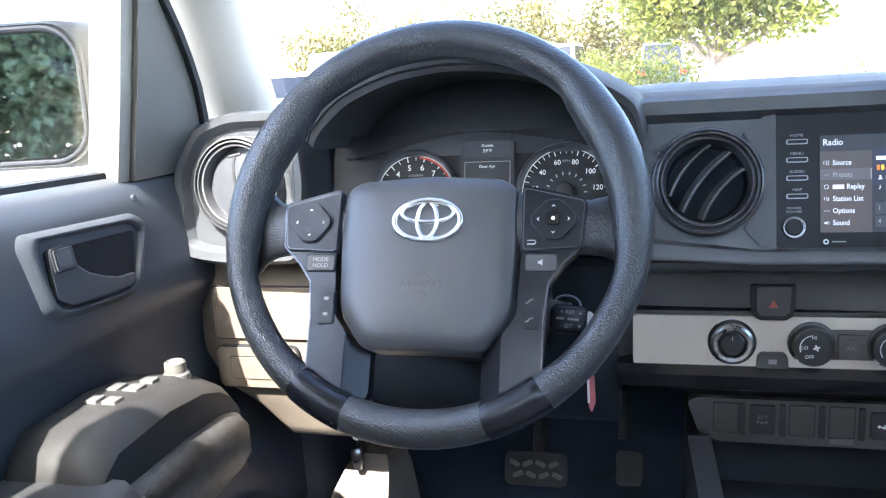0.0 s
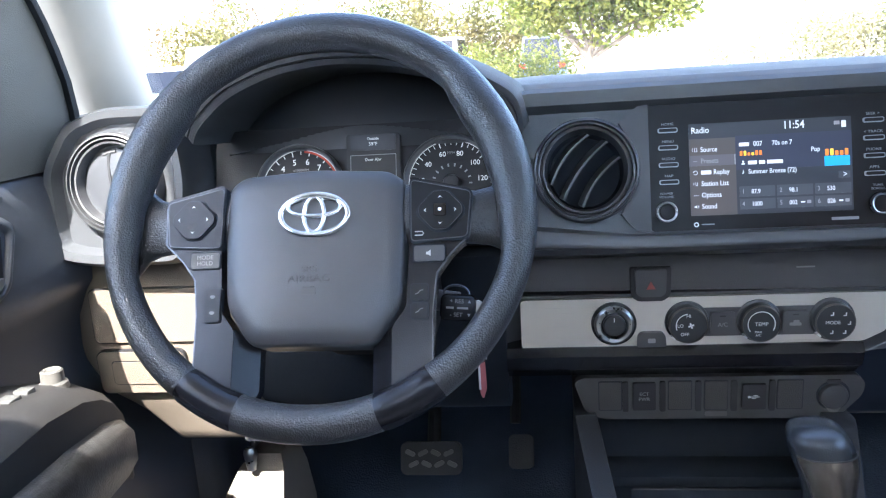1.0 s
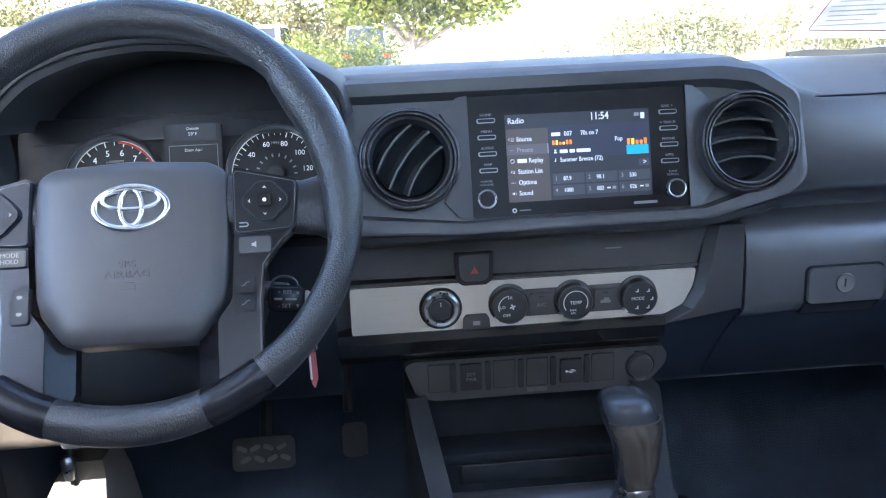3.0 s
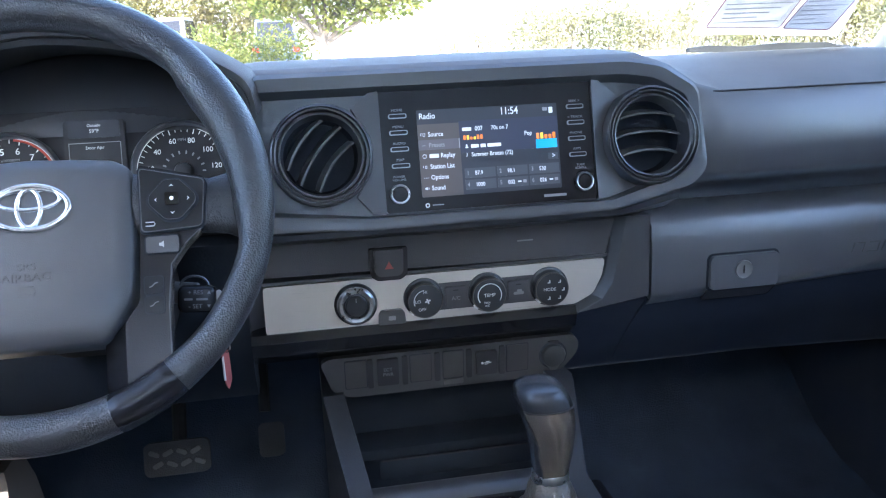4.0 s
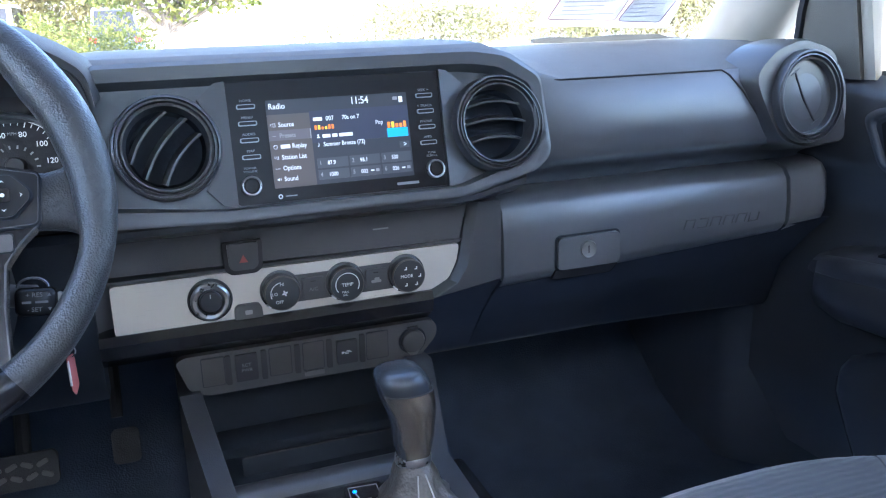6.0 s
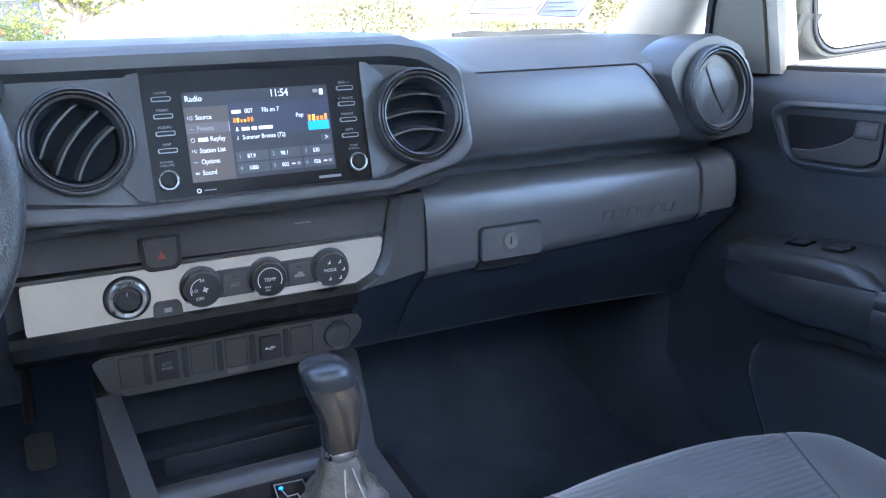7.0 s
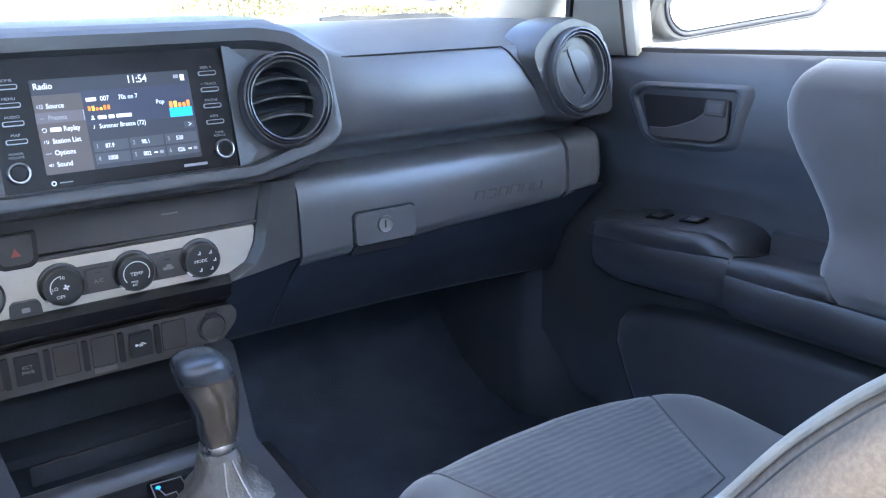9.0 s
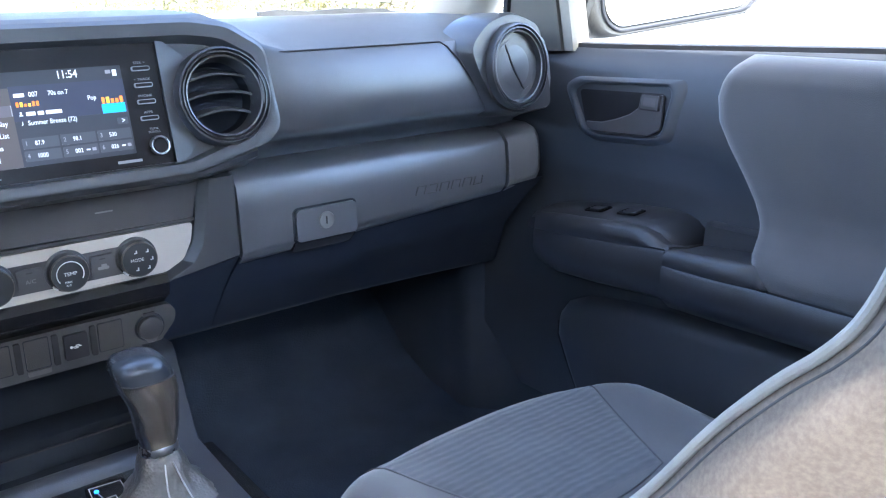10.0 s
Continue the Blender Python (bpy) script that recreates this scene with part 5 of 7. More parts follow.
for y, x, z0, z1 in ((-0.282, -0.6520, 1.0500, 1.0506), (-0.258, -0.6520, 1.0500, 1.0610), (-0.200, -0.6535, 1.0510, 1.0700), (-0.150, -0.6565, 1.0490, 1.0640), (-0.118, -0.6595, 1.0440, 1.0540), (-0.096, -0.6625, 1.0390, 1.0410)):
    slit.append([(x - 0.004, y, z0), (x - 0.004, y, z1), (x + 0.0012, y, z1), (x + 0.0012, y, z0)])
part("pod_slit", loft(slit), M["deep"], pod, "dark gap along the pod's foot")
# lower door: dark pocket and speaker
part("map_pocket", soften(box(-0.722, -0.675, -0.55, 0.06, 0.72, 0.86), 0.012, 3), M["door"], door_left)

# passenger's armrest: a front pad with a rolled top, a long rear pad, a black switch panel and a pull cup
def pad_ring(y, xi, zt, zc, zb, lip=0.010):
    """A section of the pad: top at zt, a crease at zc where it meets the lower face, underside at zb."""
    return [(0.756, y, zb + 0.004), (0.756, y, zt - 0.012), (0.700, y, zt - 0.008), (xi + 0.022, y, zt - 0.001), (xi + 0.012, y, zt), (xi + 0.004, y, zt - 0.005), (xi + 0.001, y, zc + 0.003), (xi + 0.003, y, zc), (xi, y, zc - 0.003), (xi - 0.001, y, (zc + zb) / 2), (xi + 0.006, y, zb + lip), (xi + 0.022, y, zb)]


bm = loft([pad_ring(0.050, 0.690, 1.008, 0.990, 0.950), pad_ring(0.025, 0.664, 1.022, 0.998, 0.942), pad_ring(-0.02, 0.652, 1.031, 1.004, 0.938), pad_ring(-0.10, 0.646, 1.040, 1.013, 0.944), pad_ring(-0.175, 0.645, 1.046, 1.021, 0.950), pad_ring(-0.200, 0.645, 1.041, 1.024, 0.952), pad_ring(-0.216, 0.646, 1.031, 1.0255, 0.952), pad_ring(-0.2285, 0.647, 1.0285, 1.0262, 0.952)])
part("arm_front", bm, M["arm_r"], door_right, "black front pad of the armrest", sharp=50)
bm = loft([pad_ring(-0.2295, 0.642, 1.0275, 1.0075, 0.946, 0.014), pad_ring(-0.30, 0.640, 1.034, 1.009, 0.948, 0.014), pad_ring(-0.362, 0.640, 1.038, 1.012, 0.950, 0.014), pad_ring(-0.376, 0.640, 1.0145, 1.0125, 0.950, 0.014), pad_ring(-0.78, 0.645, 1.0165, 1.0145, 0.960, 0.014)])
part("arm_rear", bm, M["arm_r"], door_right, "long black rear pad of the armrest", sharp=50)
rings = []
for y, zt in ((0.062, 1.008), (0.050, 1.021), (0.0, 1.032), (-0.095, 1.0465), (-0.160, 1.0515), (-0.188, 1.050), (-0.206, 1.044), (-0.219, 1.034), (-0.227, 1.018)):
    xi = 0.672 + 0.016 * max(0, (y - 0.02) / 0.04)
    rings.append([(0.7555, y, 0.99), (0.7555, y, zt - 0.001), (0.737, y, zt), (xi + 0.010, y, zt - 0.006), (xi, y, zt - 0.013), (xi, y, 0.99)])
pod2 = part("switch_panel", loft(rings), M["gloss_soft"], door_right, "black panel with a lock and a window switch", sharp=40)
for y, zt in ((-0.068, 1.0405), (-0.128, 1.0475)):
    sm = plane_at((0.704, y, zt - 0.0005), (0, -1, 0.12), (1, 0, 0.10))
    part("switch_bed", prism(rounded(0.034, 0.026, 0.003), 0.002, sm, 0.0008), M["gloss"], pod2)
    part("window_switch", prism(corners([(-0.010, -0.007), (0.010, -0.009), (0.012, 0.008), (-0.009, 0.007)], 0.002), 0.0035, sm, 0.0010), M["gloss_soft"], pod2, "small grey switch")
part("pull_cup", loft([[(x, y, z) for x, z in ((0.7545, 1.010), (0.7545, 1.048), (0.738, 1.049), (0.732, 1.046), (0.730, 1.012))] for y in (-0.230, -0.30, -0.345)]), M["arm_r"], door_right, "shallow pull cup behind the switches", sharp=50)
# cloth insert of the passenger's door, bulging to a padded roll above the armrest
EDGE_Y = [(0.985, -0.372), (1.000, -0.372), (1.020, -0.362), (1.042, -0.346), (1.066, -0.337), (1.095, -0.318), (1.123, -0.299), (1.155, -0.275), (1.186, -0.256), (1.219, -0.250), (1.240, -0.254), (1.258, -0.263), (1.270, -0.275), (1.280, -0.290)]
BULGE_X = [(0.985, 0.690), (1.000, 0.663), (1.014, 0.646), (1.028, 0.642), (1.043, 0.650), (1.060, 0.672), (1.075, 0.692), (1.095, 0.702), (1.14, 0.706), (1.20, 0.708), (1.25, 0.712), (1.268, 0.722), (1.280, 0.742)]


def along(table, v):
    for (a, p), (b, q) in zip(table, table[1:]):
        if v <= b:
            return p + (q - p) * max(0.0, (v - a)) / (b - a)
    return table[-1][1]


zs = [0.985 + 0.295 * k / 44 for k in range(45)]
cols = []
for back, push in ((-0.026, 1.0), (-0.020, 0.6), (-0.012, 0.30), (-0.003, 0.09), (0.010, 0.0), (0.05, 0.0), (0.12, 0.0), (0.25, 0.0), (0.48, 0.0)):
    ring = []
    for z in zs:
        x = along(BULGE_X, z)
        ring.append((x + (0.756 - x) * push, along(EDGE_Y, z) - back, z - 0.15 * max(0, z - 1.2)))
    cols.append(ring + [(0.7565, -0.375 - back, 1.268), (0.7565, -0.375 - back, 0.985)])
part("cloth_insert", loft(cols), M["cloth"], door_right, "grey cloth door insert with a padded roll", sharp=75)
rings = []
for x, e in ((0.742, 0.016), (0.712, 0.008), (0.700, 0.0), (0.694, -0.010), (0.691, -0.024)):
    rings.append([(x, y + e, z + e * 0.6) for y, z in ((-0.068, 0.70), (-0.040, 0.745), (-0.018, 0.785), (0.000, 0.825), (-0.002, 0.850), (-0.018, 0.872), (-0.060, 0.893), (-0.140, 0.905), (-0.60, 0.930), (-0.60, 0.70))])
part("map_pocket", loft(rings), M["door"], door_right, "moulded map pocket", sharp=60)
part("pocket_seam", tube([(0.6985, y + 0.004, z) for y, z in ((-0.072, 0.70), (-0.044, 0.745), (-0.022, 0.785), (-0.004, 0.822), (-0.005, 0.845))], 0.0012, 6), M["deep"], door_right)

# ---- kick panels and cowl sides close the footwells ----
for s in (-1, 1):
    bm = loft([[(s * x, y, z) for x, y, z in ((0.80, 0.10, zz), (0.752, 0.155, zz), (0.70, 0.215, zz), (0.69, 0.24, zz), (0.695, 0.28, zz), (0.70, 0.72, zz), (0.84, 0.76, zz))] for zz in (FLOOR - 0.02, 1.16)])
    solid("kick_panel", soften(bm, 0.008), M["kick"], "black moulded kick panel beside the footwell", "trim", kind="structure")
    bm = loft([[(s * x, y, z) for y, z in ((0.10, 1.16), (0.10, 1.30), (0.40, 1.262), (0.72, 1.262), (0.72, 1.16))] for x in (0.775, 0.85)])
    solid("cowl_side", bm, M["door"], "black side of the dashboard cowl", "trim", kind="structure")
    bm = loft([[(s * x, y, z) for y, z in ((0.10, FLOOR - 0.05), (0.10, 1.2), (-1.6, 1.2), (-1.6, FLOOR - 0.05))] for x in (0.801, 0.82)])
    solid("wall_outer", bm, M["deep"], "outer skin of the door side", "wall", kind="structure")

# ---- passenger seat ----
pseat = thing("front_seat", "grey cloth passenger seat with quilted centre and light piping", "seat", (0.37, -0.45, FLOOR))
M["thread"] = material("dark_grey_thread", (0.045, 0.046, 0.052), 0.8)
CX, SZ, HW = 0.36, 0.884, 0.24


def front_of(a):
    """How far forward the cushion reaches, a running from -1 inboard to 1 at the door."""
    return -0.166 - (0.21 if a > 0 else 0.10) * (1 - math.sqrt(max(0.0, 1 - abs(a) ** 3)))


def surf(a, v, lift=0.0):
    drop = 0.050 * (1 - min(1, v / 0.12)) ** 2
    side = 0.075 * max(0, (abs(a) - 0.80) / 0.20) ** 2
    dome = 0.010 * math.cos(min(1.0, abs(a)) * 1.4) + 0.010 * math.exp(-((abs(a) - 0.74) / 0.14) ** 2)
    return Vector((CX + HW * a, front_of(a) - v * 0.50, SZ - 0.006 - drop - side + dome - 0.018 * v + lift))


rings = []
for v in [0.0, 0.006, 0.015, 0.03, 0.05, 0.075, 0.10, 0.14, 0.2, 0.28, 0.36, 0.45, 0.55, 0.65, 0.75, 0.85, 1.0]:
    ring = [surf(-1 + 2 * i / 48, v) for i in range(49)]
    ring += [Vector((CX + 0.225 * (1 - 2 * i / 12), front_of(1 - 2 * i / 12) * 0.6 - 0.09 - v * 0.50, SZ - 0.19)) for i in range(13)]
    rings.append(ring)
part("cushion", loft(rings), M["fabric"], pseat, "dark grey cloth cushion", sharp=80)


def on_seat(x, y, lift):
    a = (x - CX) / HW
    return surf(a, (front_of(a) - y) / 0.50, lift)


# quilted centre panel, bounded by seams that run in from the front corners
rows = []
for k in range(25):
    y = -0.2085 - 0.1865 * k / 24
    xr = 0.521 - 0.077 * k / 24
    xl = 2 * CX - xr
    rows.append([on_seat(xl + (xr - xl) * i / 30, y, 0.0012 if 0 < i < 30 and 0 < k < 24 else -0.001) for i in range(31)])
part("quilted_panel", loft(rows, closed=False, caps=False), M["quilt"], pseat, "quilted grey centre of the cushion", sharp=80)
XR, XL = [0.521 - 0.077 * k / 24 for k in range(25)], [2 * CX - 0.521 + 0.077 * k / 24 for k in range(25)]
for xs in (XR, XL):
    part("seam", tube([on_seat(xs[k], -0.2085 - 0.1865 * k / 24, 0.0004) for k in range(25)], 0.0009, 6), M["thread"], pseat, "dark stitched seam")
part("seam", tube([on_seat(0.444 + (2 * CX - 0.888) * k / 16, -0.395 - 0.012 * math.sin(math.pi * k / 16), 0.0004) for k in range(17)], 0.0009, 6), M["thread"], pseat)
part("edge_seam", tube([on_seat(0.535 + 0.062 * math.sin(k / 20 * 1.5), -0.232 - 0.16 * (1 - math.cos(k / 20 * 1.5)), 0.0004) for k in range(21)], 0.0008, 6), M["piping"], pseat, "pale stitching round the cushion's edge")
# backrest: a bolstered shell whose front edge carries a light welt
EDGE = [(-0.400, 0.865), (-0.490, 0.945), (-0.552, 1.020), (-0.598, 1.078), (-0.634, 1.132), (-0.664, 1.170), (-0.688, 1.196), (-0.703, 1.220), (-0.716, 1.262), (-0.735, 1.34), (-0.775, 1.46)]
edge = [(p.x, p.y) for p in spline([(y, z, 0) for y, z in EDGE], 4)]
rings = []
for y, z in edge:
    t = (z - 0.865) / 0.6
    dep = 0.10 + 0.07 * min(1, max(0, (z - 0.9) / 0.25))
    X0, X1 = 0.142, 0.612
    ring = [(X0 + 0.040, y - dep, z - 0.01), (X0 + 0.012, y - dep * 0.6, z - 0.004), (X0 - 0.0140, y - 0.040, z), (X0 - 0.0115, y - 0.026, z), (X0 - 0.003, y - 0.012, z), (X0 + 0.006, y, z), (X0 + 0.04, y - 0.004, z), (X0 + 0.10, y - 0.05, z), (CX, y - 0.062, z), (X1 - 0.10, y - 0.05, z), (X1 - 0.04, y - 0.004, z), (X1 - 0.006, y, z), (X1, y - 0.03, z), (X1, y - dep, z - 0.03), (CX, y - dep - 0.02, z - 0.03)]
    rings.append(ring)
part("backrest", loft(rings), M["side"], pseat, "charcoal backrest with a bolstered edge", sharp=70)
part("welt", tube([(0.146, y + 0.001, z) for y, z in edge], 0.0032, 10), M["piping"], pseat, "light grey welt along the bolster")
part("welt_seam", tube([(0.1414, y - 0.009, z) for y, z in edge], 0.0009, 6), M["thread"], pseat, "dark stitched seam")

# unseen driver seat, added behind the camera to block light from the rear
tagged(copy_thing(pseat, pose(-0.40, -0.68, FLOOR)), "unseen grey cloth driver seat slid back, added to shade the console", "seat")

# ---- touchscreen radio ----
def glow(name, col, strength):
    return material(name, col, 0.4, emit=strength)


G = {
    "bg": glow("screen_dark", (0.010, 0.011, 0.016), 0.060),
    "blue": glow("screen_blue", (0.012, 0.014, 0.034), 0.060),
    "col": glow("screen_brown_column", (0.052, 0.038, 0.034), 0.060),
    "sel": glow("screen_selected_row", (0.075, 0.066, 0.070), 0.060),
    "tile": glow("screen_tile", (0.032, 0.033, 0.042), 0.060),
    "text": glow("screen_text", (0.62, 0.62, 0.64), 0.068),
    "soft": glow("screen_dim_text", (0.20, 0.19, 0.20), 0.07),
    "orange": glow("screen_orange", (0.75, 0.16, 0.01), 0.105),
    "yellow": glow("screen_yellow", (0.85, 0.48, 0.02), 0.105),
    "cyan": glow("screen_cyan", (0.01, 0.26, 0.50), 0.105),
    "teal": glow("indicator_blue", (0.02, 0.16, 0.9), 0.35),
    "ink": glow("gauge_white", (0.62, 0.62, 0.62), 0.06),
}
M["button_edge"] = material("dull_silver_edge", (0.24, 0.24, 0.24), 0.36, 0.5, 0, 0, 0.3, 40)
radio = thing("touchscreen_radio", "gloss black touchscreen radio with side buttons and two knobs", "car radio", (0, 0.02, 1.2))
part("faceplate", prism(rounded(0.2235, 0.1275, 0.003), 0.014, on_face(0, 1.2445, -0.014), 0.0012), M["screen_black"], radio, "gloss black faceplate")
SW, SH = 0.1485, 0.0885
sm0 = on_face(0, 1.2390, 0.0)
display = part("display", prism(rounded(SW, SH, 0.001), 0.0004, sm0), G["bg"], radio, "lit radio menu on the display")


def scr(u, v, up=0.0008):
    """A pose on the display: u from the left, v from the top, 0 to 1."""
    return sm0 @ Matrix.Translation(((u - 0.5) * SW, (0.5 - v) * SH, up))


def tile(name, u0, u1, v0, v1, mat, up=0.0004, lift=0.0002):
    return part(name, prism(rounded((u1 - u0) * SW, (v1 - v0) * SH, 0.0006), lift, scr((u0 + u1) / 2, (v0 + v1) / 2, up)), mat, display)


def text(t, u, v, size, mat="text", align="LEFT", squeeze=0.85, bold=0.00006):
    return words(t, size, scr(u, v, 0.0009), G[mat], display, "screen_text", 0.00005, align, bold, squeeze=squeeze)


def stroke(pts, u, v, mat, r=0.00022):
    """A thin drawn line on the display, in metres about the spot u, v."""
    o = scr(u, v, 0.0009)
    return part("icon", tube([o @ Vector((x, y, 0)) for x, y in pts], r, 5), G[mat], display)


def arc(cx, cy, r, a0, a1, n=10):
    return [(cx + r * math.cos(radians(a0 + (a1 - a0) * k / n)), cy + r * math.sin(radians(a0 + (a1 - a0) * k / n))) for k in range(n + 1)]


def menu_icon(i, v, mat):
    u = 0.035
    if i == 0:
        stroke([(0.0, -0.0016), (0.0, 0.0018), (0.0020, 0.0018), (0.0020, -0.0016), (0.0, -0.0016)], u, v, mat)
        stroke(arc(-0.0012, 0.0002, 0.0013, 90, 250), u, v, mat)
    elif i == 1:
        stroke([(-0.0018, 0.0), (0.0018, 0.0)], u, v, mat, 0.0003)
    elif i == 2:
        stroke(arc(0.0, 0.0, 0.0019, 160, -150, 14), u, v, mat)
        stroke([(-0.0022, 0.0), (-0.0010, 0.0010)], u, v, mat)
    elif i == 3:
        for x in (-0.0018, 0.0, 0.0016):
            stroke([(x, 0.0016), (x, -0.0004 - 0.3 * abs(x))], u, v, mat)
        stroke([(0.0, -0.0012), (0.0022, -0.0012)], u, v, mat)
    elif i == 4:
        for x in (-0.0018, 0.0, 0.0018):
            stroke([(x - 0.0003, 0.0), (x + 0.0003, 0.0)], u, v, mat, 0.0004)
    else:
        part("icon", prism([(-0.0018, -0.0006), (-0.0006, -0.0006), (0.0006, -0.0016), (0.0006, 0.0016), (-0.0006, 0.0006), (-0.0018, 0.0006)], 0.0002, scr(u, v, 0.0008)), G[mat], display)
        stroke(arc(0.0004, 0.0, 0.0017, -45, 45, 6), u, v, mat)


tile("screen_glow", 0.29, 1.0, 0.15, 0.52, G["blue"])
tile("menu_column", 0.0, 0.29, 0.165, 1.0, G["col"], 0.0006)
tile("menu_highlight", 0.0, 0.285, 0.345, 0.46, G["sel"], 0.0007)
tile("highlight_mark", 0.282, 0.288, 0.345, 0.46, G["soft"], 0.0009)
text("Radio", 0.015, 0.075, 0.0082, squeeze=0.9)
text("11:54", 0.585, 0.065, 0.0105, bold=0.00012)
tile("status_icon", 0.895, 0.930, 0.045, 0.085, G["soft"], 0.0007)
tile("status_icon", 0.940, 0.968, 0.045, 0.115, G["text"], 0.0007)
for i, (tx, mt) in enumerate((("Source", "text"), ("Presets", "soft"), ("Replay", "text"), ("Station List", "text"), ("Options", "text"), ("Sound", "text"))):
    v = 0.285 + 0.1235 * i
    u = 0.07
    if tx == "Replay":
        tile("brand_bar", 0.07, 0.135, v - 0.022, v + 0.022, G["text"], 0.0009)
        u = 0.148
    text(tx, u, v, 0.0066, mt)
    menu_icon(i, v, mt)
tile("brand_bar", 0.312, 0.375, 0.228, 0.268, G["text"], 0.0009)
text("007", 0.400, 0.248, 0.0066)
text("70s on 7", 0.515, 0.248, 0.0062)
for k in range(6):
    tile("channel_mark", 0.316 + k * 0.0240, 0.332 + k * 0.0240, 0.318 + 0.020 * (k in (2, 3)), 0.370, G["yellow" if k in (1, 3) else "orange"], 0.0009)
part("icon", prism(arc(0.0, 0.0010, 0.0010, 0, 330, 11), 0.0002, scr(0.335, 0.445, 0.0008)), G["text"], display)
part("icon", prism([(-0.0017, -0.0018)] + arc(0.0, -0.0018, 0.0017, 180, 0, 8)[1:], 0.0002, scr(0.335, 0.445, 0.0008)), G["text"], display)
for u0, u1 in ((0.365, 0.420), (0.433, 0.470), (0.482, 0.580)):
    tile("name_bar", u0, u1, 0.427, 0.467, G["text"], 0.0009)
text("\u266a", 0.325, 0.545, 0.0060)
text("Summer Breeze (72)", 0.365, 0.545, 0.0062)
text("Pop", 0.752, 0.335, 0.0062)
tile("cover_top", 0.832, 0.985, 0.300, 0.415, G["blue"], 0.0007)
for k in range(5):
    tile("cover_mark", 0.838 + k * 0.0295, 0.858 + k * 0.0295, 0.340 + 0.022 * (k in (2, 3)), 0.410, G["orange" if k != 1 else "yellow"], 0.0009)
tile("cover_base", 0.832, 0.985, 0.415, 0.520, G["cyan"], 0.0007)
tile("next_button", 0.915, 0.985, 0.580, 0.655, G["tile"], 0.0006)
text(">", 0.942, 0.618, 0.0075)
for k, tx in enumerate(("87.9", "98.1", "530", "1000", "002", "026")):
    u0, v0 = 0.308 + (k % 3) * 0.231, 0.700 + (k // 3) * 0.135
    tile("preset_tile", u0, u0 + 0.219, v0, v0 + 0.115, G["tile"], 0.0006)
    text(str(k + 1), u0 + 0.014, v0 + 0.057, 0.0060, "soft")
    text(tx, u0 + 0.072, v0 + 0.060, 0.0058)
    if k > 3:
        tile("preset_icon", u0 + 0.142, u0 + 0.168, v0 + 0.050, v0 + 0.066, G["text"], 0.0008)
        tile("preset_icon", u0 + 0.180, u0 + 0.205, v0 + 0.040, v0 + 0.075, G["soft"], 0.0008)
for s, names in ((-1, ("HOME", "MENU", "AUDIO", "MAP")), (1, ("SEEK >", "< TRACK", "PHONE", "APPS"))):
    for i, tx in enumerate(names):
        z = 1.2775 - 0.0163 * i
        b = part("side_button", prism(rounded(0.0185, 0.0046, 0.0016), 0.0022, on_face(s * 0.0938, z), 0.0006), M["button_edge"], radio, "slim silver-edged button")
        part("button_face", prism(rounded(0.0166, 0.0030, 0.0012), 0.0027, on_face(s * 0.0938, z)), M["screen_black"], b)
        words(tx, 0.0036, on_face(s * 0.0938, z + 0.0058, 0.0002), M["dim"], radio, "button_label", 0.0001, squeeze=1.15)
    k = part("radio_knob", lathe([(0.0, 0.0085), (0.0066, 0.0085), (0.0072, 0.0080), (0.0073, 0.006), (0.0096, 0.006), (0.0098, 0.0)], on_face(s * 0.0975, 1.2005), 36), M["screen_black"], radio, "round knob with a bright ring")
    part("knob_ring", lathe([(0.0079, 0.0062), (0.0082, 0.0088), (0.0093, 0.0090), (0.0100, 0.0070), (0.0101, 0.003)], on_face(s * 0.0975, 1.2005), 36), M["chrome_soft"], k)
    for j, tx in enumerate(("POWER", "VOLUME") if s < 0 else ("TUNE", "SCROLL")):
        words(tx, 0.0031, on_face(s * 0.0965, 1.2178 - 0.0032 * j, 0.0002), M["dim"], radio, "button_label", 0.0001, squeeze=1.15)
part("maker_mark", prism(rounded(0.012, 0.0011, 0.0003), 0.0002, on_face(-0.0585, 1.1875)), M["dim"], radio)
part("maker_mark", lathe([(0.0013, 0.0002), (0.0022, 0.0003), (0.0024, 0.0)], on_face(-0.0695, 1.1875), 16), M["white"], radio)
part("maker_mark", prism(rounded(0.0245, 0.0028, 0.0006), 0.0002, on_face(0.0665, 1.1885)), M["dim"], radio)

# ---- climate panel ----
CZ, CY = 1.0712, 0.054


def cl(x, z, off=0.0):
    return plane_at((x, CY - off, z), (1, 0, 0), (0, 0, 1))


M["dial"] = material("black_dial_plastic", (0.022, 0.023, 0.026), 0.36, 0, 0.1, 900, 0.4, 30)
climate = thing("climate_panel", "brushed silver climate panel with four round knobs", "climate control", (0, 0.05, 1.07))
o = corners([(-0.245, 1.0985), (0.1445, 1.0985), (0.141, 1.078), (0.130, 1.057), (0.108, 1.046), (-0.2455, 1.0440)], 0.005)
part("plate", prism(o, 0.01, cl(0, 0, -0.01), 0.001), M["alu"], climate, "brushed silver plate")
part("button_bar", prism(rounded(0.158, 0.031, 0.004, cx=0.0055, cy=1.0705), 0.0016, cl(0, 0), 0.0006), M["black"], climate, "black bar behind the buttons")
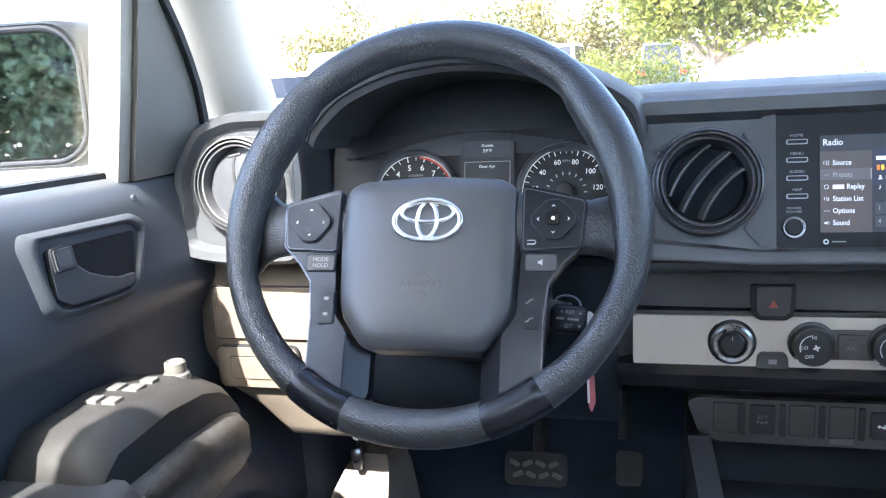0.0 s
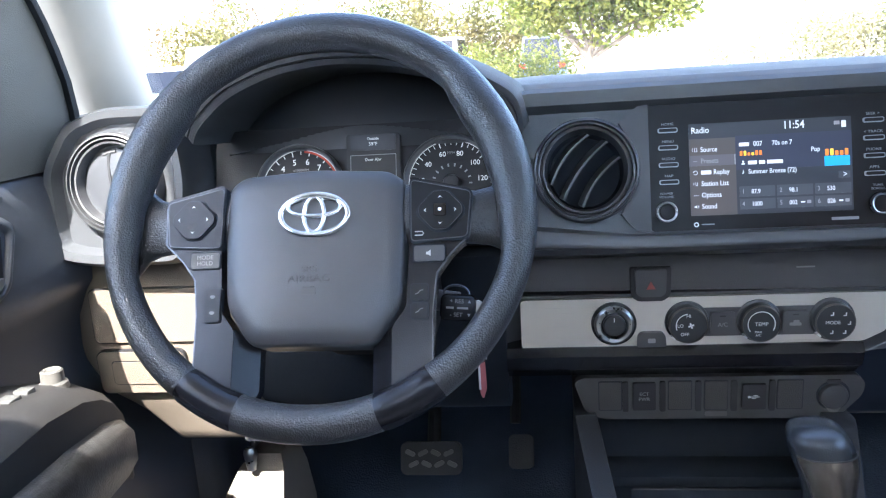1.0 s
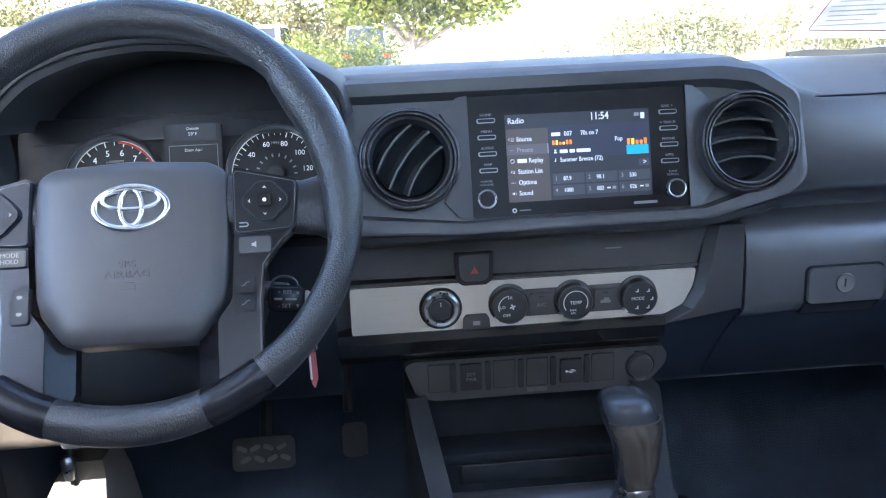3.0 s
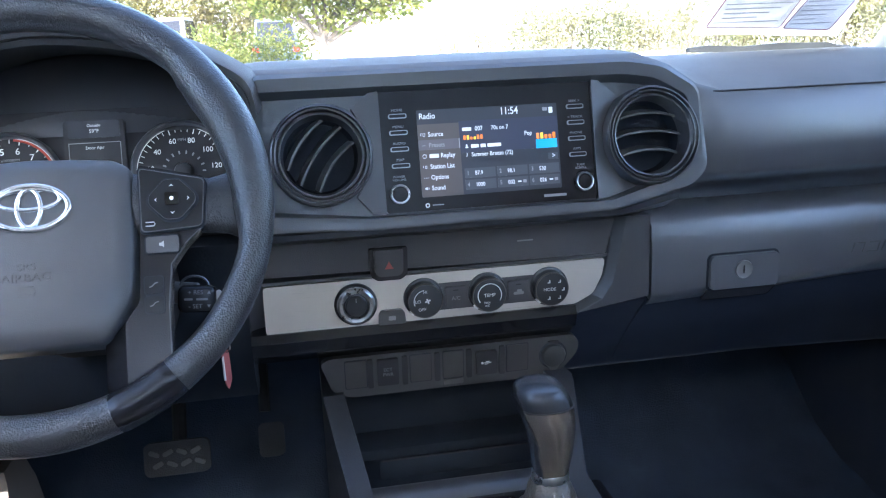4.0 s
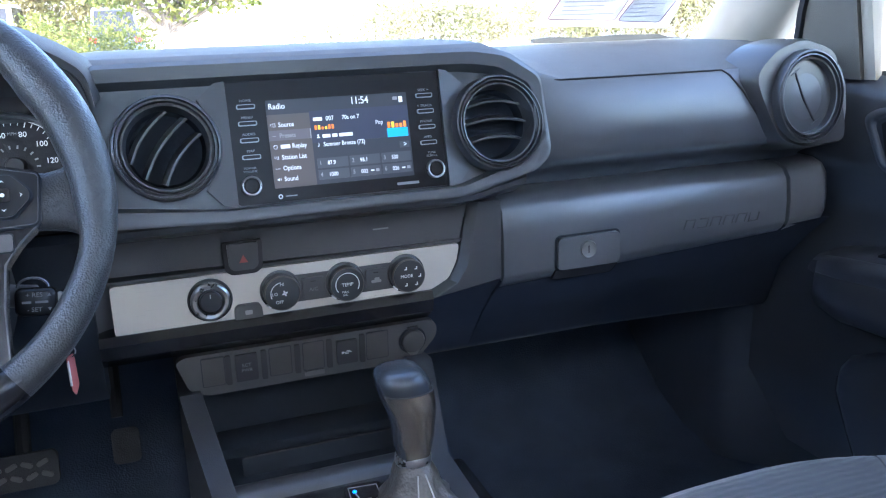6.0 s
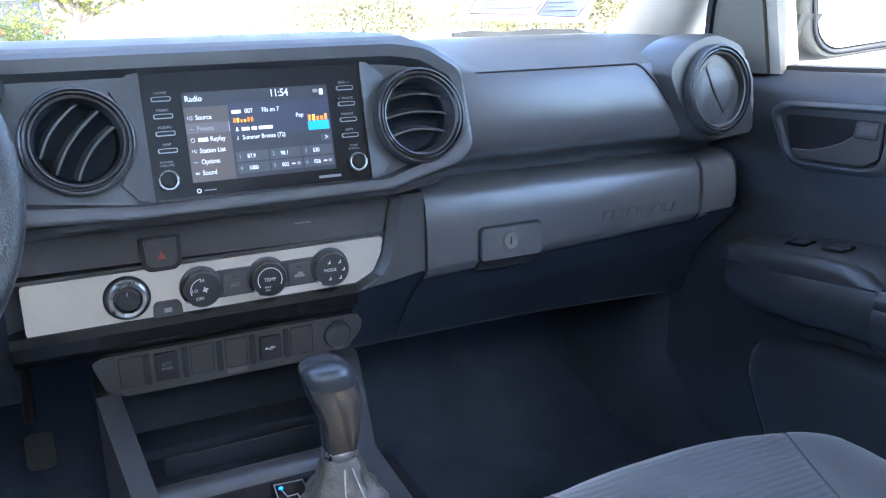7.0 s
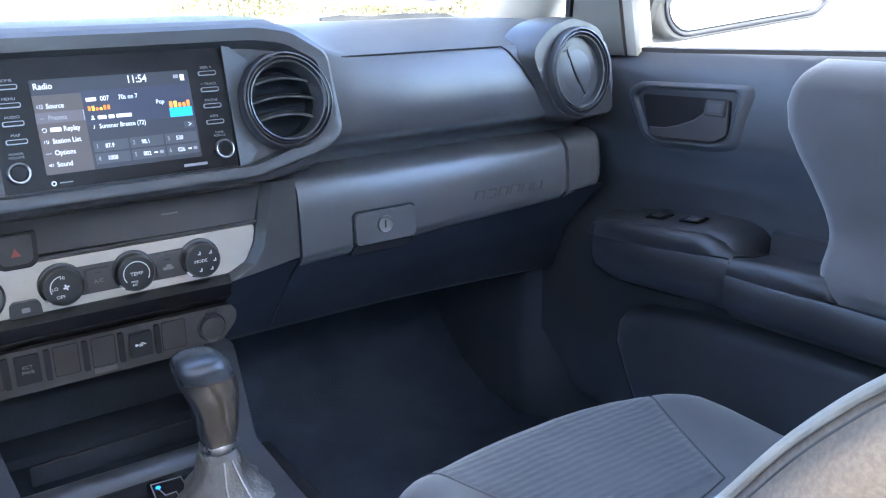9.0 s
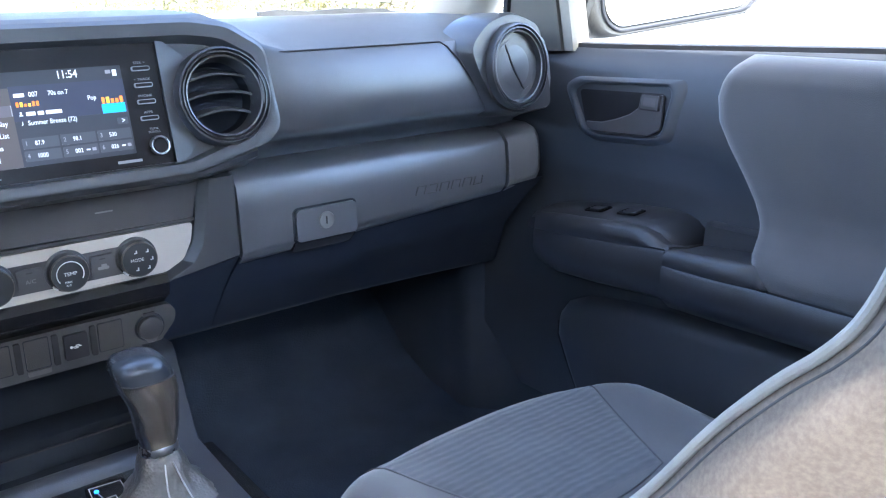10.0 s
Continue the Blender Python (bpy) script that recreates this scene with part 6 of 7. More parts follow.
for x, tx in ((-0.0335, "A/C"), (0.0395, "")):
    b = part("climate_button", prism(rounded(0.0245, 0.0225, 0.002), 0.0042, cl(x, 1.0705), 0.001), M["black"], climate)
    part("button_lamp", prism(rounded(0.006, 0.0012, 0.0003), 0.0044, cl(x, 1.0775)), M["deep"], b)
    if tx:
        words(tx, 0.0062, cl(x, 1.0680, 0.0045), M["dim"], b, "label", 0.0001)
    else:
        part("car_icon", join(prism(rounded(0.012, 0.0035, 0.0015), 0.0044, cl(x, 1.0672)), prism(rounded(0.006, 0.003, 0.001), 0.0044, cl(x + 0.001, 1.0700))), M["dim"], b)
for i, x in enumerate((-0.1460, -0.0700, 0.0030, 0.0760)):
    r = 0.0238 if i == 0 else 0.0228
    m = cl(x, CZ)
    if i == 0:
        k = part("climate_knob", lathe([(0, 0.0105), (0.0105, 0.0105), (0.0118, 0.0095), (0.0120, 0.007), (0.0138, 0.0060), (0.0205, 0.0060), (0.022, 0.0055), (r, 0.003), (r, 0.0)], m, 44), M["dial"], climate, "round temperature dial with a bright ring")
        part("knob_ring", lathe([(0.0135, 0.0070), (0.0150, 0.0100), (0.0185, 0.0108), (0.0207, 0.0090), (0.0212, 0.0055)], m, 44), M["chrome_soft"], k)
        part("knob_tick", prism(rounded(0.0008, 0.0045, 0.0003), 0.0003, cl(x, CZ + 0.0065, 0.0105)), M["white"], k)
        continue
    k = part("climate_knob", lathe([(0, 0.0150), (0.0165, 0.0150), (0.0188, 0.0145), (0.0196, 0.013), (0.0203, 0.004), (0.0210, 0.0035), (0.0225, 0.003), (r, 0.001), (r, 0.0)], m, 44), M["dial"], climate, "round black climate knob")
    part("knob_ring", lathe([(0.0186, 0.0147), (0.0190, 0.0152), (0.0196, 0.0146), (0.0199, 0.012)], m, 44), M["pewter"], k)
    part("grip_notch", soften(prism([(-0.0022, -0.0022), (0.0022, -0.0022), (0.0018, 0.0022), (-0.0018, 0.0022)], 0.011, m @ pose(0, 0, 0, 0, 0, 225) @ Matrix.Translation((0.0198, 0, 0))), 0.0006), M["white"], k)
    face_m = 0.0152
    if i == 1:
        for tx, dx, dz in (("LO", -0.0085, 0.0), ("OFF", -0.004, -0.0095), ("HI", 0.0, 0.0105)):
            words(tx, 0.0050, cl(x + dx, CZ + dz, face_m), M["white"], k, "label", 0.0001)
        for q in range(4):
            part("fan_blade", prism(rounded(0.0030, 0.0018, 0.0008, cx=0.0018), 0.0002, cl(x + 0.0025, CZ, face_m) @ pose(0, 0, 0, 0, 0, 90 * q + 20)), M["white"], k)
    if i == 2:
        words("TEMP", 0.0056, cl(x, CZ, face_m), M["white"], k, "label", 0.0001)
        words("MAX", 0.0034, cl(x - 0.003, CZ - 0.0085, face_m), M["white"], k, "label", 0.0001)
        words("A/C", 0.0034, cl(x - 0.003, CZ - 0.0120, face_m), M["white"], k, "label", 0.0001)
    if i in (1, 2):
        a0, a1, rr = (95, 200, 0.0128) if i == 1 else (-30, 215, 0.0135)
        pts = [m @ Vector((rr * math.cos(radians(a0 + (a1 - a0) * q / 24)), rr * math.sin(radians(a0 + (a1 - a0) * q / 24)), 0.0151)) for q in range(25)]
        part("dial_arc", tube(pts, 0.00055, 6), M["white"], k)
    if i == 3:
        words("MODE", 0.0052, cl(x - 0.003, CZ, face_m), M["white"], k, "label", 0.0001)
        for dx, dz in ((-0.004, 0.0095), (0.0085, 0.0090), (0.0128, -0.0005), (0.0085, -0.0100), (-0.004, -0.0100)):
            part("airflow_icon", join(prism(rounded(0.0034, 0.0011, 0.0004, cy=-0.0014), 0.0002, cl(x + dx, CZ + dz, face_m)), prism(rounded(0.0013, 0.0036, 0.0004, cx=0.001), 0.0002, cl(x + dx, CZ + dz, face_m))), M["white"], k)
# hazard switch and the small trapezoid button
hz = part("hazard_switch", prism(corners([(-0.0215, 0.0175), (0.0215, 0.0175), (0.0205, -0.014), (0.013, -0.0195), (-0.013, -0.0195), (-0.0205, -0.014)], 0.003), 0.0040, cl(-0.1072, 1.1150, -0.001), 0.0012), M["deep"], climate, "black hazard switch with a red triangle")
part("hazard_button", prism(corners([(-0.0165, 0.0155), (0.0165, 0.0155), (0.0155, -0.0105), (0.011, -0.0145), (-0.011, -0.0145), (-0.0155, -0.0105)], 0.003), 0.0050, cl(-0.1072, 1.1155, 0.0015), 0.0015), M["black"], hz)
part("hazard_triangle", prism([(-0.0048, -0.004), (0.0048, -0.004), (0, 0.0048)], 0.0003, cl(-0.1072, 1.1135, 0.0065)), M["hz"], hz)
tb = part("trapezoid_button", prism(corners([(-0.0155, -0.0088), (-0.0145, 0.004), (-0.011, 0.0078), (0.011, 0.0078), (0.0145, 0.004), (0.0155, -0.0088)], 0.002), 0.005, cl(-0.1068, 1.0535), 0.0012), M["black"], climate)
part("button_icon", prism(rounded(0.008, 0.005, 0.001), 0.0053, cl(-0.1068, 1.0520)), M["dim"], tb)
part("text_bar", prism(rounded(0.0185, 0.0016, 0.0004), 0.0004, plane_at((0.050, STK - 0.0004, 1.1265), (1, 0, 0), (0, 0, 1))), M["dim"], climate)

# ---- switch panel under the stack ----
SY = 0.074
M["swpanel"] = material("black_switch_panel", (0.036, 0.0355, 0.038), 0.45, 0, 0.15, 900, 0.6, 14)
switchbank = thing("switch_panel", "black switch panel with blanks, a USB port and a power socket", "switch panel", (0, 0.08, 0.98))


def sp(x, z, off=0.0):
    return plane_at((x, SY - off, z), (1, 0, 0), (0, -0.08, 1))


o = corners([(-0.190, 0.018), (-0.180, 0.0235), (0.112, 0.0235), (0.120, 0.014), (0.118, 0.0), (0.098, -0.023), (0.088, -0.028), (-0.158, -0.028), (-0.178, -0.018)], 0.006)
part("panel", prism(o, 0.010, sp(0, 0.9785, -0.010), 0.002), M["swpanel"], switchbank, "black moulded panel")
for x0, x1 in ((-0.162, -0.138), (-0.086, -0.062), (-0.047, -0.0235), (0.030, 0.0555)):
    part("blank_gap", prism(rounded(x1 - x0 + 0.0022, 0.0362, 0.002), 0.0006, sp((x0 + x1) / 2, 0.979)), M["void"], switchbank)
    part("blank_cover", prism(rounded(x1 - x0, 0.034, 0.0015), 0.0013, sp((x0 + x1) / 2, 0.979), 0.0003), M["blank"], switchbank, "plain blank cover")
for x in (-0.1335, -0.0930, -0.0545, -0.0165, 0.0235):
    part("divider", prism(rounded(0.0062, 0.036, 0.0015), 0.0040, sp(x, 0.979), 0.0012), M["divider"], switchbank, "raised gloss black divider")
b = part("power_mode_button", prism(rounded(0.0250, 0.0335, 0.002), 0.0035, sp(-0.1130, 0.979), 0.0012), M["deep"], switchbank)
for tx, dz in (("ECT", 0.003), ("PWR", -0.003)):
    words(tx, 0.0058, sp(-0.1130, 0.979 + dz, 0.0038), M["dim"], b, "label", 0.0001)
b = part("usb_port", prism(rounded(0.0250, 0.030, 0.002), 0.0045, sp(0.0045, 0.978), 0.0012), M["deep"], switchbank, "black hinged USB cover")
um = sp(0.0045, 0.978, 0.0048)
part("usb_symbol", join(prism(rounded(0.0110, 0.0009, 0.0003), 0.0002, um), prism(rounded(0.0045, 0.0009, 0.0003, cx=0.0012, cy=0.0016), 0.0002, um), prism(rounded(0.0045, 0.0009, 0.0003, cx=-0.0006, cy=-0.0016), 0.0002, um), lathe([(0, 0.0003), (0.0016, 0.0003), (0.0016, 0)], um @ Matrix.Translation((-0.0055, 0, 0)), 12)), M["white"], b)
part("blank_tag", prism(rounded(0.0235, 0.0065, 0.001), 0.0012, sp(-0.0353, 0.9575), 0.0004), M["sw"], switchbank)
part("socket_gap", lathe([(0, 0.0008), (0.0172, 0.0008), (0.0176, 0.0)], sp(0.0875, 0.977), 32), M["void"], switchbank)
s1 = part("power_socket", lathe([(0, 0.0060), (0.012, 0.0062), (0.0138, 0.0052), (0.0152, 0.002), (0.0152, 0)], sp(0.0875, 0.977), 32), M["swpanel"], switchbank, "round capped power socket")
part("socket_tab", prism(corners([(-0.008, 0.0), (0.008, 0.0), (0.004, -0.006), (-0.004, -0.006)], 0.001), 0.0030, sp(0.0875, 0.9645), 0.0006), M["sw"], s1)
part("socket_hinge", prism(rounded(0.014, 0.004, 0.001), 0.0035, sp(0.0875, 0.994), 0.0006), M["deep"], s1)

# ---- centre console ----
M["cheek"] = material("grained_console_plastic", (0.015, 0.0165, 0.021), 0.5, 0, 0.3, 800, 0.6, 12)
console = thing("centre_console", "black centre console with an open pocket and cup holders", "console", (0, -0.1, 0.7))
# pocket: back, floor, sides, ledge; its inner shade is put into the near-black colour
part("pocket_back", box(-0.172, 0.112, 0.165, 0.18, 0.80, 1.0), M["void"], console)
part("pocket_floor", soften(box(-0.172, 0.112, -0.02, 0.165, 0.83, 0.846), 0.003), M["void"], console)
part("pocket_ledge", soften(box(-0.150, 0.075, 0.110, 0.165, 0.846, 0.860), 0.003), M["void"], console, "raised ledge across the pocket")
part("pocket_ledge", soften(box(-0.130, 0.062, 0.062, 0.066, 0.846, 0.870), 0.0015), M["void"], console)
# lighter tube draws the highlight along the ledge's top
part("ledge_highlight", tube([(-0.128, 0.0625, 0.8702), (0.060, 0.0625, 0.8702)], 0.0011, 8), M["divider"], console, "thin lighter tube drawn as the ledge's highlight")
for nm, x0, x1, pts in (("console_cheek", -0.190, -0.166, [(0.09, 0.955), (0.06, 0.962), (0.035, 0.945), (-0.06, 0.888), (-0.16, 0.86), (-0.60, 0.855), (-0.60, 0.62), (0.20, 0.62), (0.20, 0.955)]), ("console_cheek", 0.076, 0.105, [(0.09, 0.955), (0.052, 0.960), (0.036, 0.955), (-0.050, 0.888), (-0.16, 0.884), (-0.60, 0.880), (-0.60, 0.62), (0.20, 0.62), (0.20, 0.955)])):
    k = 0.020 if x0 < 0 else -0.022
    ra = [(x0 + k * max(0, min(1, (0.06 - y) / 0.12)), y, z) for y, z in pts]
    rb = [(x1 + k * max(0, min(1, (0.06 - y) / 0.12)), y, z) for y, z in pts]
    part(nm, soften(loft([ra, rb]), 0.006, 3), M["cheek"], console, "grained black side of the console", sharp=45)
part("tray_rim", soften(loft([[(x, y, z) for y, z in ((-0.045, 0.80), (-0.048, 0.876), (-0.040, 0.884), (-0.026, 0.887), (-0.018, 0.884), (-0.016, 0.80))] for x in (-0.150, 0.088)]), 0.002), M["ventk"], console, "satin grey rim across the tray")
# console top with two cup holders
part("console_top", soften(box(-0.150, 0.104, -0.62, -0.042, 0.74, 0.876), 0.006), M["gloss"], console, "gloss black console top")
for x, y, r in ((-0.100, -0.115, 0.040), (-0.095, -0.215, 0.040)):
    part("cup_holder", lathe([(r + 0.004, 0.0), (r + 0.003, 0.003), (r, 0.004), (r - 0.003, 0.001), (r - 0.006, -0.02), (0, -0.02)], Matrix.Translation((x, y, 0.876)), 36), M["gloss"], console, "round cup holder with a raised ring")
    pts = [Vector((x + (r + 0.002) * math.cos(2 * math.pi * q / 40), y + (r + 0.002) * math.sin(2 * math.pi * q / 40), 0.880)) for q in range(41)]
    part("cup_ring", tube(pts, 0.0012, 6), M["chrome_soft"], console)
gp = Matrix.Translation((-0.022, -0.088, 0.876))
ind = part("gear_indicator", soften(prism(corners([(-0.024, -0.04), (0.018, -0.05), (0.022, 0.026), (-0.016, 0.030)], 0.006), 0.004, gp), 0.001), M["gloss"], console, "gear position display")
part("indicator_line", tube([gp @ Vector(p) for p in ((-0.018, -0.034, 0.0046), (-0.013, 0.023, 0.0046), (0.017, 0.020, 0.0046), (0.014, -0.040, 0.0046))], 0.0006, 6), M["dim"], ind)
part("indicator_lamp", lathe([(0, 0.0012), (0.0022, 0.0012), (0.0024, 0)], gp @ Matrix.Translation((-0.008, 0.014, 0.004)), 14), G["teal"], ind, "lit blue gear lamp")
part("indicator_track", tube([gp @ Vector(p) for p in ((-0.008, 0.010, 0.0046), (-0.006, -0.004, 0.0046), (0.005, -0.004, 0.0046), (0.004, -0.024, 0.0046))], 0.0006, 6), M["dim"], ind)

# ---- gear shifter ----
shifter = thing("gear_shifter", "dark grey gear shift knob above a worn leather boot", "gear shifter", (0.02, -0.12, 0.88))
sx, sy = 0.024, -0.112


def blob(rx, ry, n=28, e=0.8):
    out = []
    for k in range(n):
        a = 2 * math.pi * k / n
        c, s = math.cos(a), math.sin(a)
        out.append((rx * abs(c) ** e * (1 if c > 0 else -1), ry * abs(s) ** e * (1 if s > 0 else -1)))
    return out


KNOB = [(0.934, 0.0240, 0.0165, 0.0165, 0), (0.945, 0.0242, 0.0188, 0.0185, 0), (0.955, 0.0245, 0.0206, 0.0200, 0), (0.967, 0.0248, 0.0214, 0.0216, 0), (0.980, 0.0243, 0.0233, 0.0240, 0.001), (0.990, 0.0225, 0.0255, 0.0262, 0.002), (0.9985, 0.0208, 0.0266, 0.0277, 0.003), (1.007, 0.0188, 0.0270, 0.0286, 0.004), (1.015, 0.0162, 0.0266, 0.0286, 0.004), (1.021, 0.0142, 0.0244, 0.0270, 0.004), (1.026, 0.0138, 0.0205, 0.0230, 0.004), (1.029, 0.0145, 0.0140, 0.0155, 0.004), (1.0302, 0.0150, 0.005, 0.006, 0.004)]  # height, middle, half widths, lean
knob = part("knob", loft([[(cx + x, sy + dy + y, z) for x, y in blob(rx, ry, 48)] for z, cx, rx, ry, dy in KNOB]), M["knob"], shifter, "smooth dark grey knob", sharp=70)
M["knobface"] = material("satin_knob_metal", (0.22, 0.195, 0.172), 0.24, 0.85, 0.03, 900, 0.2, 40)
# metallic front face of the knob, a hair proud, ending in a seam on its driver's side
rings, seam_l, seam_t = [], [], []
for j, (z, cx, rx, ry, dy) in enumerate(KNOB[:8]):
    ring = [(cx + 1.030 * x, sy + dy + 1.030 * y, z) for x, y in blob(rx, ry, 48)]
    lo = 31 - min(4, j // 2)
    rings.append([ring[int(round(lo + (46 - lo) * q / 18))] for q in range(19)])
    seam_l.append(rings[-1][0])
    seam_t = rings[-1]
part("knob_face", loft(rings, closed=False), M["knobface"], knob, "satin metallic face")
part("knob_seam", tube(seam_l, 0.0009, 6), M["divider"], knob)
part("knob_seam", tube(seam_t, 0.0007, 6), M["deep"], knob)
part("collar", lathe([(0.0, 0.0105), (0.0175, 0.0105), (0.0184, 0.009), (0.0190, 0.002), (0.0180, 0.0), (0, 0)], Matrix.Translation((sx, sy, 0.9245)), 32), M["chrome_soft"], shifter, "brushed metal collar")
rings = []
rng = random.Random(5)
for j, (z, r, dy) in enumerate(((0.926, 0.0180, 0), (0.920, 0.0215, 0), (0.912, 0.0245, -0.002), (0.903, 0.0270, -0.004), (0.894, 0.0335, -0.008), (0.886, 0.0430, -0.012), (0.879, 0.0520, -0.014), (0.874, 0.0550, -0.014))):
    ring = []
    for k in range(40):
        a = 2 * math.pi * k / 40
        w = 1 + 0.05 * math.sin(5 * a + j * 0.9) * min(1, j / 3) + 0.03 * math.sin(11 * a - j * 1.7) * min(1, j / 3)
        ring.append((sx + r * w * math.cos(a) * 0.92, sy + dy + r * w * math.sin(a) * 1.2, z + 0.0015 * math.sin(7 * a + j)))
    rings.append(ring)
boot = part("boot", loft(rings), M["boot"], shifter, "creased grey leather boot", sharp=80)
for q in (-0.004, 0.004):
    part("stitch", tube([(sx + q * (1 + i * 0.5), sy - r * 1.19 - 0.0005 + dy, z) for i, (z, r, dy) in enumerate(((0.922, 0.0212, 0.0), (0.912, 0.0248, -0.002), (0.903, 0.0280, -0.004), (0.894, 0.034, -0.008), (0.886, 0.0435, -0.012)))], 0.0008, 6), M["dim"], boot)

# ---- instrument cluster ----
M["pit2"] = material("dull_gauge_black", (0.010, 0.010, 0.012), 0.6, 0, 0.1, 900, 0.3, 20)
cluster = thing("instrument_cluster", "instrument cluster with two round gauges and a small display", "gauge cluster", (-0.4, 0.07, 1.25))


def ci(x, z, off=0.0):
    c = math.sqrt(1 + 0.09)
    return plane_at((x, 0.053 + 0.3 * (z - 1.244) - off / c, z + 0.3 * off / c), (1, 0, 0), (0, 0.3, 1))


part("back_panel", prism(rounded(0.345, 0.13, 0.02), 0.02, ci(-0.4, 1.235, -0.024), 0.003), M["deep"], cluster)
part("upper_band", prism(rounded(0.320, 0.030, 0.004), 0.006, ci(-0.4, 1.276, -0.016), 0.002), M["dash"], cluster)
for x, r, lo, hi, step, per, top, red in ((-0.4755, 0.0475, 0, 8, 1, 27.0, 5.5, True), (-0.3110, 0.0500, 0, 140, 20, 1.65, 70, False)):
    m = ci(x, 1.2315)
    g = part("gauge", lathe([(0, -0.004), (r * 0.93, -0.004), (r * 0.955, -0.001), (r * 0.97, 0.007), (r, 0.0085), (r * 1.03, 0.006), (r * 1.04, -0.004)], m, 56), M["dialrim"], cluster, "round gauge with a grey rim", sharp=30)
    part("dial", lathe([(0, 0.0005), (r * 0.94, 0.0005), (r * 0.94, -0.002)], m @ Matrix.Translation((0, 0, -0.0038)), 48), M["deep"], g, "black dial face")
    nsub = 2 if red else 4
    v = lo
    while v <= hi + 1e-6:
        a = radians(90 - (v - top) * per)
        major = abs((v / step) - round(v / step)) < 1e-6
        tm = m @ Matrix.Translation((r * 0.86 * math.cos(a), r * 0.86 * math.sin(a), -0.0032)) @ pose(0, 0, 0, 0, 0, math.degrees(a))
        part("tick", prism(rounded(r * (0.13 if major else 0.08), 0.0009 if major else 0.0006, 0.0002, 1), 0.0004, tm), G["ink"], g)
        if major:
            nmx = m @ Matrix.Translation((r * 0.655 * math.cos(a), r * 0.655 * math.sin(a), -0.0030))
            words(str(int(v)), r * (0.19 if red else 0.15), nmx, G["ink"], g, "numeral", 0.0001)
        v += step / nsub
    pts = [m @ Vector((r * 0.92 * math.cos(radians(q)), r * 0.92 * math.sin(radians(q)), -0.003)) for q in range(-30, 211, 6)]
    part("scale_arc", tube(pts, 0.0004, 5), G["ink"], g)
    if red:
        pts = [m @ Vector((r * 0.885 * math.cos(radians(90 - q)), r * 0.885 * math.sin(radians(90 - q)), -0.0026)) for q in range(6, 69, 4)]
        part("red_zone", tube(pts, 0.0013, 6), M["redzone"], g, "dull red zone")
        words("x1000RPM", r * 0.085, m @ Matrix.Translation((0, r * 0.46, -0.003)), M["dim"], g, "label", 0.0001)
    else:
        words("MPH", r * 0.085, m @ Matrix.Translation((0, r * 0.655, -0.003)), M["dim"], g, "label", 0.0001)
        for q in range(0, 181, 20):
            part("inner_mark", prism(rounded(r * 0.07, 0.0016, 0.0003, 1), 0.0003, m @ pose(0, 0, 0, 0, 0, q) @ Matrix.Translation((r * 0.40, 0, -0.0032))), M["dim"], g)
    part("hub_cap", lathe([(0, 0.006), (r * 0.16, 0.005), (r * 0.2, -0.003)], m, 24), M["pit2"], g)
info = part("info_display", prism(rounded(0.058, 0.066, 0.003), 0.008, ci(-0.3935, 1.2535, -0.003), 0.0015), M["pit2"], cluster, "small black information display")
part("display_pane", prism(rounded(0.049, 0.017, 0.001), 0.0004, ci(-0.3935, 1.2765, 0.005)), G["bg"], info)
for tx, dz, sz in (("Outside", 1.2800, 0.0040), ("59\u00b0F", 1.2745, 0.0050)):
    words(tx, sz, ci(-0.3935, dz, 0.0056), G["ink"], info, "display_text", 0.0001)
fm = ci(-0.3935, 1.2505, 0.0052)
for args in ((0.049, 0.0007, 0, 0.0135), (0.0007, 0.027, -0.0245, 0), (0.0007, 0.027, 0.0245, 0)):
    part("display_line", prism(rounded(args[0], args[1], 0.0002, 1, args[2], args[3]), 0.0003, fm), M["dim"], info)
words("Door Ajar", 0.0042, ci(-0.3935, 1.2585, 0.0056), G["ink"], info, "display_text", 0.0001)

# ---- rim sleeves and fine parts of the wheel ----
for a0, a1 in ((233, 250.5), (289.5, 307)):
    rings = []
    for i in range(13):
        a = radians(a0 + (a1 - a0) * i / 12)
        c, s = math.cos(a), math.sin(a)
        r1 = 0.0158 if 0 < i < 12 else 0.0148
        rings.append([WM @ Vector(((WO - 0.0150 + r1 * math.cos(b)) * c - 0.0006, (WO - 0.0150 + r1 * math.cos(b)) * s, r1 * 1.10 * math.sin(b) + 0.001)) for b in [2 * math.pi * k / 16 for k in range(16)]])
    part("rim_sleeve", loft(rings), M["blade"], steering, "smooth dark sleeve on the rim", sharp=60)
for sg in (-1, 1):
    sw_m = WM @ Matrix.Translation((0, 0, 0.0112))
    for dx, dy in ((0, 0.0108), (0, -0.0108), (0.0120, 0), (-0.0120, 0)):
        part("arrow_mark", prism(corners([(-0.0018, -0.0009), (0, 0.0011), (0.0018, -0.0009), (0, -0.0002)], 0.0002, 1), 0.0002, sw_m @ Matrix.Translation((sg * 0.1032 + 0.002 + dx, -0.0005 + dy, -0.0006)) @ pose(0, 0, 0, 0, 0, math.degrees(math.atan2(dy, dx)) - 90)), M["white"], steering)
part("button_dot", prism(rounded(0.003, 0.003, 0.0014), 0.0003, WM @ Matrix.Translation((0.1052, -0.0005, 0.0126))), M["white"], steering)
for tx, dy in (("MODE", 0.0025), ("HOLD", -0.0025)):
    words(tx, 0.0050, WM @ Matrix.Translation((-0.0906, -0.0345 + dy, 0.0063)), M["dim"], steering, "label", 0.0001)
